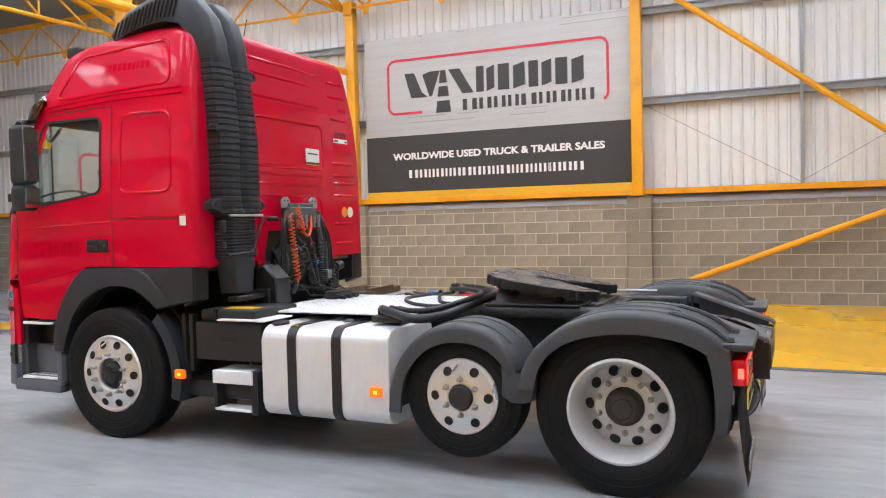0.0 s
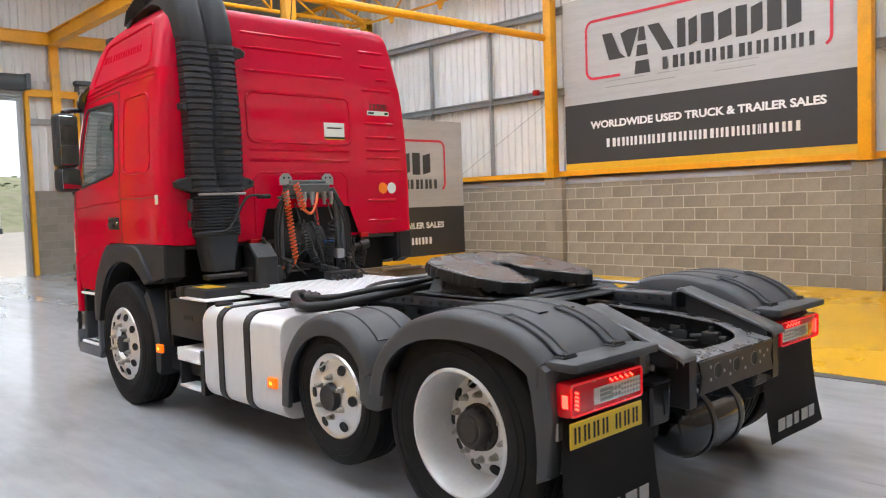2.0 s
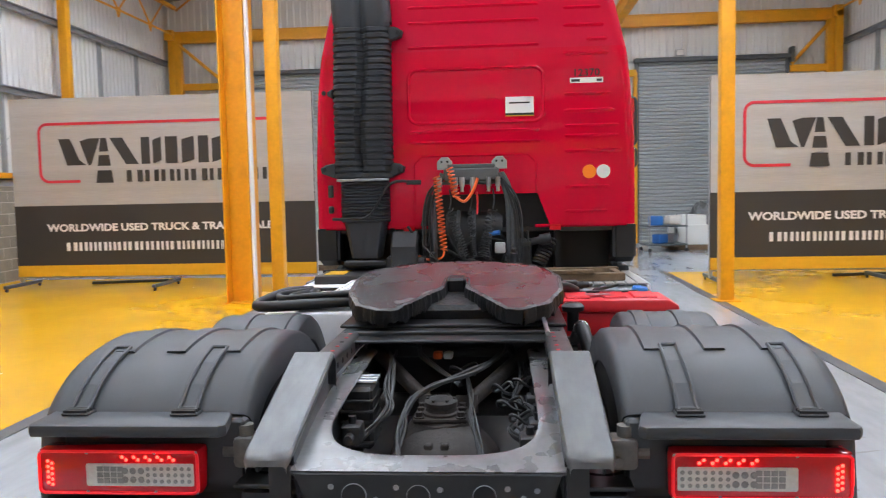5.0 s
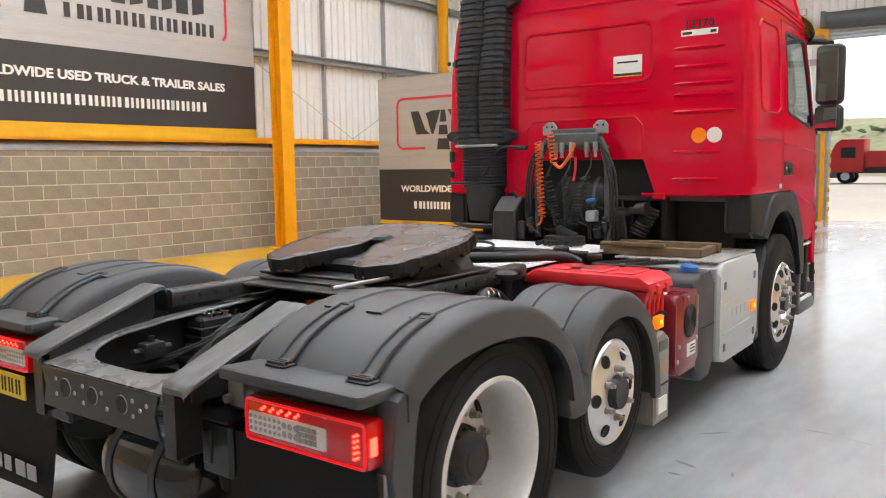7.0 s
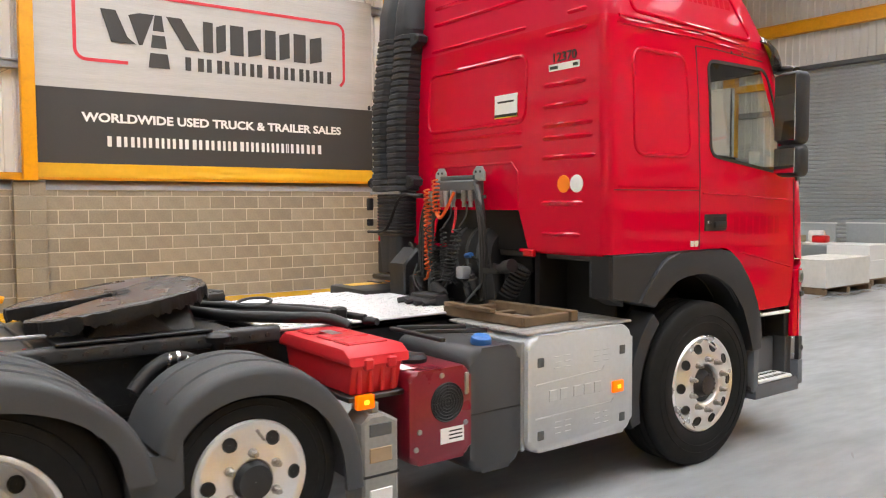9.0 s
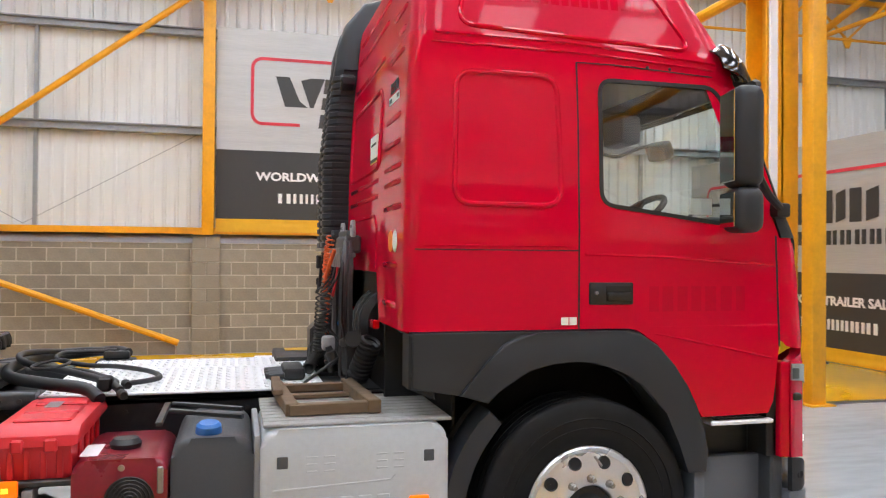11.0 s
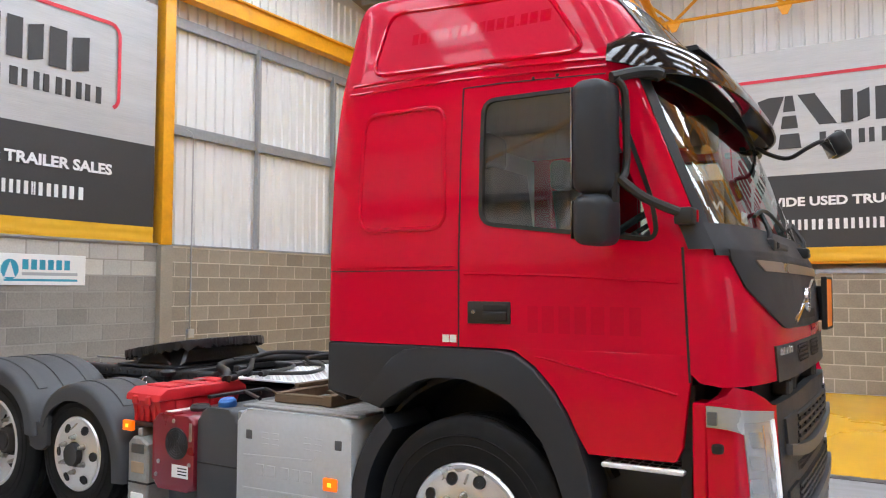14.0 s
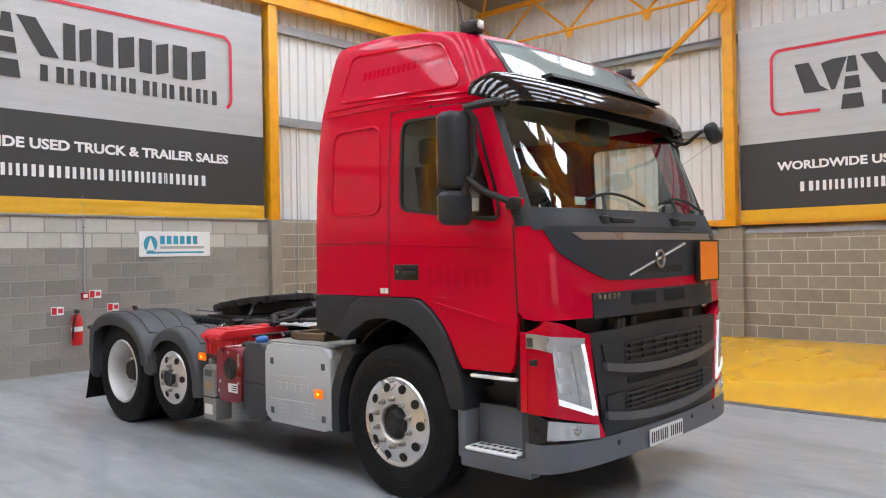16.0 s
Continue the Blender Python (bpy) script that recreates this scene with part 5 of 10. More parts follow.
part("sticker_bar", bx(mesh(), (0.255, rear_y(2.26) - 0.005, 2.188), (0.47, rear_y(2.26), 2.195)), M_BANYEL, body)
part("sticker", bx(mesh(), (0.745, rear_y(2.46) - 0.004, 2.425), (0.995, rear_y(2.46) + 0.004, 2.465)), M_STICKER, body, "narrow white weight label")
for x0, x1 in ((0.755, 0.82), (0.945, 0.985)):
    part("sticker_bar", bx(mesh(), (x0, rear_y(2.46) - 0.0055, 2.435), (x1, rear_y(2.46), 2.453)), M_INKSHADE, body)
words("12370", 0.075, (0.868, rear_y(2.5) - 0.003, 2.5), M_INKSHADE, body, "fleet_number", 0.001, 1.1, label="dark fleet number")

# windscreen and its black surround
bm = mesh()
rows = []
for i in range(9):
    f = i / 8
    row = []
    for j in range(25):
        th = 16 + (164 - 16) * j / 24
        sd, t = (1, th) if th <= 90 else (-1, 180 - th)
        z = 1.875 + 0.71 * f
        row.append(bm.verts.new(nose(sd, t, z, -0.006)))
    rows.append(row)
for i in range(8):
    for j in range(24):
        bm.faces.new((rows[i][j], rows[i][j + 1], rows[i + 1][j + 1], rows[i + 1][j]))
ws = part("windscreen", bm, M_GLASS, body, "clear raked windscreen")
ws.visible_shadow = False
for s in (1, -1):
    bm = mesh()
    wrap(bm, s, 13, 21, 1.80, 2.60, 0.004, 0.02, 4, 10)
    part("screen_edge", bm, M_BLACK, body)
    bm = mesh()
    wrap(bm, s, 1, 15, 1.79, 1.93, 0.012, 0.03, 5, 4)
    part("pillar_foot", bm, M_TRIM, body)
bm = mesh()
facia(bm, -1.205, 1.205, 1.765, 1.90, 0.009, 0.03, 36, 4)
part("scuttle", bm, M_TRIM, body, "dark grey panel under the windscreen")
bm = mesh()
facia(bm, -1.02, 1.02, 2.55, 2.72, 0.004, 0.02, 20, 3)
part("screen_header", bm, M_BLACK, body)
# V-shaped dark grille panel with satin strip, badge bars
bm = mesh()
facia(bm, -1.15, 1.15, lambda x: table(abs(x), ((0.0, 1.446), (0.62, 1.454), (0.70, 1.464), (0.83, 1.506), (1.0, 1.578), (1.095, 1.64), (1.13, 1.70), (1.155, 1.76))), lambda x: 1.79, 0.010, 0.03, 40, 4)
panel = part("nose_panel", bm, M_TRIM, body, "dark grey panel tapering down the nose")
bm = mesh()
facia(bm, -0.97, 0.97, lambda x: 1.706 if abs(x) < 0.89 else 1.706 + 0.5 * (abs(x) - 0.89), 1.752, 0.016, 0.02, 24, 2)
part("satin_strip", bm, M_BRONZE, body, "satin bronze strip")
bm = mesh()
tube(bm, [(0.455, nose_y(1.5) + 0.008, 1.478), (-0.37, nose_y(1.65) + 0.008, 1.678)], 0.013, 6, 0)
part("badge_bar", bm, M_CHROME, body, "slanted chrome bar")
part("badge_ring", lathe(mesh(), [(0, 0.066), (0.014, 0.064), (0.014, 0.044), (0, 0.044)], (0.04, nose_y(1.58) + 0.014, 1.578), (0, 1, 0), 28), M_CHROME, body, "round chrome badge ring")
bm = mesh()
facia(bm, -0.30, 0.33, 1.485, 1.53, 0.0125, 0.01, 8, 1)
part("badge_slot", bm, M_INKSHADE, body)
bm = mesh()
facia(bm, -0.83, 0.845, 1.232, 1.384, 0.008, 0.02, 24, 3)
part("vent_panel", bm, M_TRIM, body, "dark grey vent strip on the nose")
for x0, x1 in ((0.115, 0.435), (-0.313, 0.0)):
    bm = mesh()
    facia(bm, x0, x1, 1.292, 1.368, 0.0095, 0.004, 8, 1)
    v = part("vent_mesh", bm, M_INKSHADE, body)
    bm = mesh()
    for i in range(9):
        for j in range(4):
            x = x0 + 0.014 + (x1 - x0 - 0.028) * (i + 0.5 * (j % 2)) / 8.6
            p = nose(1 if x > 0 else -1, theta(x, 1.300 + 0.02 * j), 1.300 + 0.02 * j, 0.012)
            rod(bm, p + Vector((-0.018, 0, 0.010)), p + Vector((0.0, 0, -0.010)), 0.0032, 4)
            rod(bm, p + Vector((0.018, 0, 0.010)), p + Vector((0.0, 0, -0.010)), 0.0032, 4)
    vm = part("vent_lattice", bm, M_TRIM, body)
    vm["kind"] = "stuff"
bm = mesh()
for k, wd in enumerate((0.045, 0.04, 0.035, 0.045, 0.04)):
    x = 0.80 - 0.05 * k
    p = nose(1, theta(x - 0.02, 1.355), 1.355, 0.010)
    bx(bm, (x - wd + 0.012, p.y - 0.012, 1.342), (x, p.y + 0.004, 1.374), 0.003)
part("name_bar", bm, M_CHROME, body, "small chrome letter bars")["kind"] = "stuff"
bm = mesh()
for k in range(2):
    x = -0.70 - 0.035 * k
    p = nose(-1, theta(x, 1.38), 1.38, 0.010)
    bx(bm, (x - 0.014, p.y - 0.004, 1.365), (x + 0.012, p.y + 0.003, 1.392), 0.002)
part("model_bar", bm, M_CHROME, body)["kind"] = "stuff"
# orange hazard board at the far side of the nose
p = nose(-1, theta(0.92, 1.57), 1.57)
bm = bx(mesh(), (-0.16, -0.012, -0.145), (0.16, 0.012, 0.145), 0.006)
hb = part("hazard_board", bm, M_ORANGEPLATE, lorry, "plain orange hazard board with a black rim")
hb.matrix_basis = pose(-0.655, 5.405, 1.553, 0, 0, 0)
bm = mesh()
for lo, hi in (((-0.166, -0.014, -0.151), (0.166, 0.016, -0.138)), ((-0.166, -0.014, 0.138), (0.166, 0.016, 0.151)), ((-0.166, -0.014, -0.14), (-0.153, 0.016, 0.14)), ((0.153, -0.014, -0.14), (0.166, 0.016, 0.14))):
    bx(bm, lo, hi, 0.003)
part("board_rim", bm, M_INKSHADE, hb)
part("board_bracket", bx(mesh(), (-0.05, -0.06, -0.1), (0.05, -0.012, 0.1), 0.004), M_BLACK, hb)

# wipers
for x0, x1, dx in ((0.62, 0.05, 1), (-0.30, -0.88, 1)):
    bm = mesh()
    a = Vector((x0, nose_y(1.86) - 0.02 - 0.12 * x0 * x0, 1.83))
    b = Vector((x0 - 0.10, nose_y(1.99) + 0.035 - 0.12 * (x0 - 0.1) ** 2, 2.0))
    tube(bm, [a + Vector((0, 0.06, 0)), a + Vector((-0.03, 0.07, 0.06)), b], 0.012, 6, 3)
    bx(bm, (a.x - 0.04, a.y + 0.02, 1.80), (a.x + 0.04, a.y + 0.10, 1.86), 0.015, 2)
    w = part("wiper", bm, M_BLACK, body, "black windscreen wiper")
    bm = mesh()
    pts = []
    for k in range(7):
        x = x0 + 0.12 + (x1 - x0 - 0.12) * k / 6
        z = 1.955 + 0.06 * math.sin(math.pi * k / 6) - 0.02 * k / 6
        q = nose(1 if x > 0 else -1, theta(x, z), z, 0.022)
        pts.append(q)
    tube(bm, pts, 0.010, 6, 2)
    part("wiper_blade", bm, M_INKSHADE, body)
    bm = mesh()
    q = nose(1 if x0 > 0 else -1, theta(x0 - 0.2, 1.83), 1.83, 0.014)
    bx(bm, (x0 - 0.36, q.y - 0.02, 1.815), (x0 - 0.06, q.y + 0.012, 1.85), 0.008)
    part("washer_step", bm, M_BLACK, body)

# sun visor across the screen head, with lit edge strips and the glazed roof front
bm = mesh()
n = 30
rows = []
for i in range(n + 1):
    th = 3 + (177 - 3) * i / n
    sd, t = (1, th) if th <= 90 else (-1, 180 - th)
    k = math.sin(radians(t)) ** 0.7
    e = min(1.0, 0.45 + 0.55 * min(i, n - i) / 3)
    zt, zb = 2.67 + 0.095 * e, 2.67 - (0.14 - 0.035 * k) * e
    prof = []
    for f, out in ((0.0, 0.012), (0.12, 0.045), (0.45, 0.085), (0.8, 0.105), (1.0, 0.11)):
        q = nose(sd, t, 2.735, out * (0.75 + 1.4 * k) - 0.004)
        prof.append(Vector((q.x, q.y, zt + (zb - zt) * f)))
    back = [p + (nose(sd, t, 2.735, 0.0) - nose(sd, t, 2.735, 0.012)) for p in prof[::-1]]
    rows.append([bm.verts.new(q) for q in prof + back])
m = len(rows[0])
for i in range(n):
    for k in range(m):
        bm.faces.new((rows[i][k], rows[i + 1][k], rows[i + 1][(k + 1) % m], rows[i][(k + 1) % m]))
bm.faces.new(rows[0])
bm.faces.new(rows[-1])
vis = part("sun_visor", bm, M_VISOR, lorry, "smoked glossy sun visor over the windscreen", angle=28)
bm = mesh()
facia(bm, -0.72, 0.72, 2.758, 2.782, 0.12, 0.09, 16, 1)
part("visor_rail", bm, M_BLACK, vis)
bm = mesh()
facia(bm, -0.955, 0.955, lambda x: 2.765, lambda x: 3.025 - 0.03 * abs(x), 0.006, 0.02, 24, 5)
# opaque overlay; the pale teal base colour paints the glass's reflection
part("roof_window", bm, paint("roof_glass_reflection_tint", (0.30, 0.36, 0.36), rough=0.05, vary=0.12, grain=3, coat=1.0), lorry, "glazed panel above the sun visor, a pale reflection painted into its colour")
bm = mesh()
facia(bm, -0.985, 0.985, lambda x: 3.02 - 0.03 * abs(x), lambda x: 3.045 - 0.03 * abs(x), 0.008, 0.02, 24, 1)
for s in (1, -1):
    facia(bm, min(s * 0.95, s * 0.985), max(s * 0.95, s * 0.985), 2.75, 3.01, 0.008, 0.02, 2, 4)
part("window_rubber", bm, M_BLACK, body)

# roof marker lamps, aerial, front mirror
for s in (1, -1):
    bm = mesh()
    bx(bm, (s * 1.0 - 0.045, 4.50, 3.06), (s * 1.0 + 0.045, 4.64, 3.15), 0.02, 2)
    rl = part("roof_lamp", bm, M_BLACK, lorry, "small black roof marker lamp")
    part("roof_lamp_lens", bx(mesh(), (s * 1.0 - 0.03, 4.635, 3.085), (s * 1.0 + 0.03, 4.655, 3.135), 0.008), M_PALELENS, rl)
bm = mesh()
rod(bm, (0.55, 4.15, 3.15), (0.52, 4.0, 3.65), 0.005, 6)
rod(bm, (0.55, 4.15, 3.13), (0.548, 4.14, 3.19), 0.016, 8)
part("aerial", bm, M_INKSHADE, lorry)
bm = mesh()
tube(bm, [(-0.82, 5.0, 2.53), (-0.80, 5.1, 2.47), (-0.76, 5.2, 2.44), (-0.71, 5.3, 2.48), (-0.67, 5.38, 2.51), (-0.64, 5.43, 2.50)], 0.014, 8, 4)
fm = part("front_mirror", bm, M_BLACK, lorry, "black kerb mirror on a bent arm over the windscreen")
bm = mesh()
bx(bm, (-0.10, -0.05, -0.07), (0.10, 0.05, 0.07), 0.035, 3)
mh = part("mirror_head", bm, M_BLACK, fm)
mh.matrix_basis = pose(-0.62, 5.48, 2.475, 25, 0, 20)
mg = part("mirror_glass", bx(mesh(), (-0.08, -0.054, -0.055), (0.08, -0.049, 0.055), 0.002), M_MIRROR, fm)
mg.matrix_basis = pose(-0.62, 5.48, 2.475, 25, 0, 20)

# wing mirrors
for s in (1, -1):
    bm = mesh()
    tube(bm, [(s * 1.13, 4.93, 2.545), (s * 1.21, 4.95, 2.545), (s * 1.30, 4.89, 2.53), (s * 1.38, 4.81, 2.50)], 0.024, 8, 4)
    bx(bm, (s * 1.12, 4.74, 2.53), (s * 1.18, 4.97, 2.57), 0.015, 2)
    wm = part("wing_mirror", bm, M_BLACK, lorry, "large dark grey wing mirror with a smaller wide-angle mirror below")
    bm = mesh()
    tube(bm, [(s * 1.39, 4.84, 2.08), (s * 1.34, 4.93, 2.0), (s * 1.27, 5.05, 1.94)], 0.02, 8, 4)
    bx(bm, (s * 1.17, 5.03, 1.89), (s * 1.28, 5.11, 1.96), 0.012, 2)
    tube(bm, [(s * 1.39, 4.82, 2.10), (s * 1.39, 4.82, 1.98)], 0.025, 8, 0)
    part("lower_arm", bm, M_BLACK, wm)
    part("arm_tube", tube(mesh(), [(s * 1.38, 4.83, 2.49), (s * 1.35, 4.855, 2.44), (s * 1.345, 4.86, 2.28), (s * 1.35, 4.86, 2.13), (s * 1.38, 4.85, 2.07)], 0.017, 8, 5), M_BLACK, wm)
    part("arm_reflector", bx(mesh(), (s * 1.20, 5.105, 1.90), (s * 1.225, 5.118, 1.95), 0.003), M_REDLENS, wm)
    for nm, zc, hh, wd in (("main_head", 2.25, 0.235, 0.105), ("lower_head", 1.91, 0.105, 0.105)):
        bm = mesh()
        bx(bm, (-wd, -0.085, -hh), (wd, 0.065, hh), 0.05, 4)
        for v in bm.verts:
            if v.co.y > 0.0:
                v.co.x *= 1 - 4.5 * v.co.y
        hd = part(nm, bm, M_TRIM, wm, angle=60)
        hd.matrix_basis = pose(s * 1.40, 4.765, zc, 0, 0, s * -12)
        gl = part(nm.replace("head", "glass"), bx(mesh(), (-wd + 0.022, -0.090, -hh + 0.025), (wd - 0.022, -0.084, hh - 0.025), 0.004), M_MIRROR, wm)
        gl.matrix_basis = pose(s * 1.40, 4.765, zc, 0, 0, s * -12)


# ---- the lorry's lower front ----
def patch(bm, s, ob, ib, it, ot, lift, thick, n=8, m=4):
    """A four-cornered panel on the curve of the nose; corners as (x, z): outer low, inner low, inner high, outer high."""
    def pt(u, v, h):
        x = (ob[0] + (ib[0] - ob[0]) * u) * (1 - v) + (ot[0] + (it[0] - ot[0]) * u) * v
        z = (ob[1] + (ib[1] - ob[1]) * u) * (1 - v) + (ot[1] + (it[1] - ot[1]) * u) * v
        return nose(s, theta(x, z), z, h)
    front = [[bm.verts.new(pt(i / n, j / m, lift)) for j in range(m + 1)] for i in range(n + 1)]
    back = [[bm.verts.new(pt(i / n, j / m, lift - thick)) for j in range(m + 1)] for i in range(n + 1)]
    for i in range(n):
        for j in range(m):
            bm.faces.new((front[i][j], front[i + 1][j], front[i + 1][j + 1], front[i][j + 1]))
            bm.faces.new((back[i][j], back[i][j + 1], back[i + 1][j + 1], back[i + 1][j]))
        bm.faces.new((front[i][0], back[i][0], back[i + 1][0], front[i + 1][0]))
        bm.faces.new((front[i][m], front[i + 1][m], back[i + 1][m], back[i][m]))
    for i in (0, n):
        for j in range(m):
            bm.faces.new((front[i][j], front[i][j + 1], back[i][j + 1], back[i][j]))
    return bm


M_BUMPER = paint("grey_bumper_plastic", (0.125, 0.136, 0.152), rough=0.5, vary=0.12, grain=160, stain=3)
M_LENSCELL = paint("headlamp_cells", (0.62, 0.64, 0.66), rough=0.1, metal=0.55, vary=0.25, grain=22, stain=9)
for s in (1, -1):
    # red lamp corner
    bm = patch(mesh(), s, (1.2348, 0.697), (0.815, 0.594), (0.885, 1.141), (1.2348, 1.174), 0.004, 0.05, 14, 6)
    patch(bm, s, (0.826, 0.50), (0.75, 0.497), (0.80, 0.60), (0.836, 0.60), 0.004, 0.04, 4, 3)
    patch(bm, s, (1.2348, 1.172), (0.90, 1.140), (1.09, 1.215), (1.195, 1.238), -0.002, 0.05, 8, 2)
    bx(bm, (s * 1.10, 5.085, 0.70), (s * 1.2355, 5.14, 1.172), 0.006)
    corner = part("lamp_corner", bm, M_RED, lorry, "red corner panel round the headlamp")
    # black box gives the shade between door skirt and lamp corner
    part("shadow_gap", bx(mesh(), (s * 1.05, 5.03, 0.70), (s * 1.20, 5.09, 1.24), 0.004), M_INKSHADE, lorry)
    # headlamp: raked lens with a bright edge, under a silver frame that runs round to the side
    hl = part("headlamp", patch(mesh(), s, (1.134, 0.748), (0.842, 0.652), (0.945, 1.09), (1.168, 1.10), 0.008, 0.012), M_LAMPGLASS, lorry, "clear headlamp with a white lit edge")
    bm = patch(mesh(), s, (0.878, 0.666), (0.842, 0.652), (0.945, 1.09), (0.968, 1.092), 0.016, 0.012)
    patch(bm, s, (1.134, 0.75), (0.87, 0.655), (0.885, 0.69), (1.137, 0.785), 0.0155, 0.012)
    part("lit_edge", bm, M_LIT, hl, "lit white edge strip")
    part("light_guide", patch(mesh(), s, (0.990, 0.735), (0.984, 0.73), (1.048, 1.075), (1.054, 1.077), 0.013, 0.008), M_CHROME, hl)
    for z0, z1 in ((0.805, 0.875), (0.895, 0.965), (0.985, 1.06)):
        part("lamp_cell", patch(mesh(), s, (1.13, z0 + 0.01), (1.045, z0), (1.06, z1 - 0.01), (1.145, z1), 0.012, 0.01, 4, 2), M_CHROME, hl)
        part("lamp_cell", patch(mesh(), s, (0.965, z0 - 0.015), (0.915, z0 - 0.02), (0.945, z1 - 0.03), (0.99, z1 - 0.02), 0.011, 0.01, 4, 2), M_LENSCELL, hl)
    bm = patch(mesh(), s, (1.2348, 1.081), (1.168, 1.052), (1.168, 1.146), (1.2348, 1.164), 0.013, 0.014)
    patch(bm, s, (1.170, 1.098), (0.945, 1.086), (0.940, 1.122), (1.170, 1.147), 0.013, 0.014)
    part("lamp_frame", bm, paint("silver_lamp_frame", (0.46, 0.48, 0.50), rough=0.26, metal=0.4, vary=0.05), hl, "bright headlamp frame")
    part("side_lamp", bx(mesh(), (s * 1.228, 5.145, 1.088), (s * 1.252, 5.185, 1.143), 0.006, 2), M_DARKSTEEL, hl)
    bm = bx(mesh(), (s * 1.215, 5.16, 0.978), (s * 1.247, 5.205, 1.016), 0.010, 2)
    part("lamp_spot", bm, M_BLACK, corner, "small black sensor")
    # fog lamp and the dark corner piece beside it
    bm = patch(mesh(), s, (1.200, 0.553), (0.826, 0.516), (0.832, 0.598), (1.194, 0.664), 0.012, 0.03)
    fog = part("fog_lamp", bm, M_LAMPGLASS, lorry, "clear fog lamp under the headlamp")
    part("fog_cell", patch(mesh(), s, (1.10, 0.565), (0.95, 0.548), (0.95, 0.605), (1.10, 0.63), 0.015, 0.006, 5, 2), M_LENSCELL, fog)
    c = nose(s, theta(1.02, 0.59), 0.59, 0.016)
    part("fog_reflector", lathe(mesh(), [(0, 0.03), (0.005, 0.028), (-0.002, 0.014), (0.004, 0.001)], c, nose(s, theta(1.02, 0.59), 0.59, 1.0) - nose(s, theta(1.02, 0.59), 0.59, 0.0), 18), M_CHROME, fog)
    sur = part("fog_surround", patch(mesh(), s, (1.2348, 0.525), (1.199, 0.55), (1.194, 0.664), (1.2348, 0.70), 0.010, 0.03, 4, 3), M_BLACK, lorry)
    part("surround_hole", lathe(mesh(), [(0, 0.02), (0.004, 0.018), (0.0, 0.0005)], nose(s, 8, 0.61, 0.010), (s, 0.25, 0), 16), M_INKSHADE, sur)
    # step well between wheel and corner
    bm = mesh()
    bx(bm, (s * 0.92, 4.60, 0.36), (s * 1.235, 5.14, 0.42), 0.012)
    bx(bm, (s * 0.92, 4.60, 0.40), (s * 1.0, 5.14, 0.93), 0.01)
    bx(bm, (s * 1.0, 4.66, 0.60), (s * 1.05, 5.12, 0.68), 0.01)
    bx(bm, (s * 0.95, 5.06, 0.42), (s * 1.2, 5.13, 0.92), 0.01)
    st = part("cab_step", bm, M_PLASTIC, lorry, "dark grey cab step with bright treads")
    bm = bx(mesh(), (s * 1.0, 4.60, 0.37), (s * 1.245, 4.66, 0.70), 0.014, 2)
    bx(bm, (s * 1.06, 4.655, 0.44), (s * 1.10, 5.09, 0.69), 0.012, 2)
    bx(bm, (s * 1.0, 4.655, 0.37), (s * 1.246, 5.10, 0.42), 0.012, 2)
    part("step_shell", bm, M_BUMPER, st, "grey step surround")
    for z, x0, x1, y0, y1 in ((0.422, 1.02, 1.25, 4.66, 5.06), (0.872, 1.04, 1.235, 4.70, 5.05)):
        bm = bx(mesh(), (s * x0, y0, z), (s * x1, y1, z + 0.022), 0.006)
        tr = part("tread", bm, M_CHEQUER, st, "bright perforated tread")
        bm = mesh()
        for i in range(7):
            for j in range(3):
                yy, xx = y0 + 0.05 + (y1 - y0 - 0.1) * i / 6, x0 + 0.04 + (x1 - x0 - 0.08) * j / 2
                bx(bm, (s * xx - 0.015, yy - 0.016, z + 0.022), (s * xx + 0.015, yy + 0.016, z + 0.0245), 0)
        part("tread_slot", bm, M_INKSHADE, st)["kind"] = "stuff"
bm = mesh()
for s in (1, -1):
    wrap(bm, s, 0, 90, 0.36, lambda t: 0.53 - 0.0003 * t, 0.016, 0.08, 24, 4)
    bx(bm, (s * 1.14, 4.62, 0.315), (s * 1.25, 5.16, 0.415), 0.02, 2)
bumper = part("bumper", bm, M_BUMPER, lorry, "grey plastic wrap-round bumper")
for x in (-0.75, -0.35, 0.64):
    part("bumper_plug", lathe(mesh(), [(0, 0.018), (0.004, 0.016), (0.004, 0.0005)], nose(1 if x > 0 else -1, theta(x, 0.46), 0.46, 0.014), (0, 1, 0), 14), M_INKSHADE, bumper)
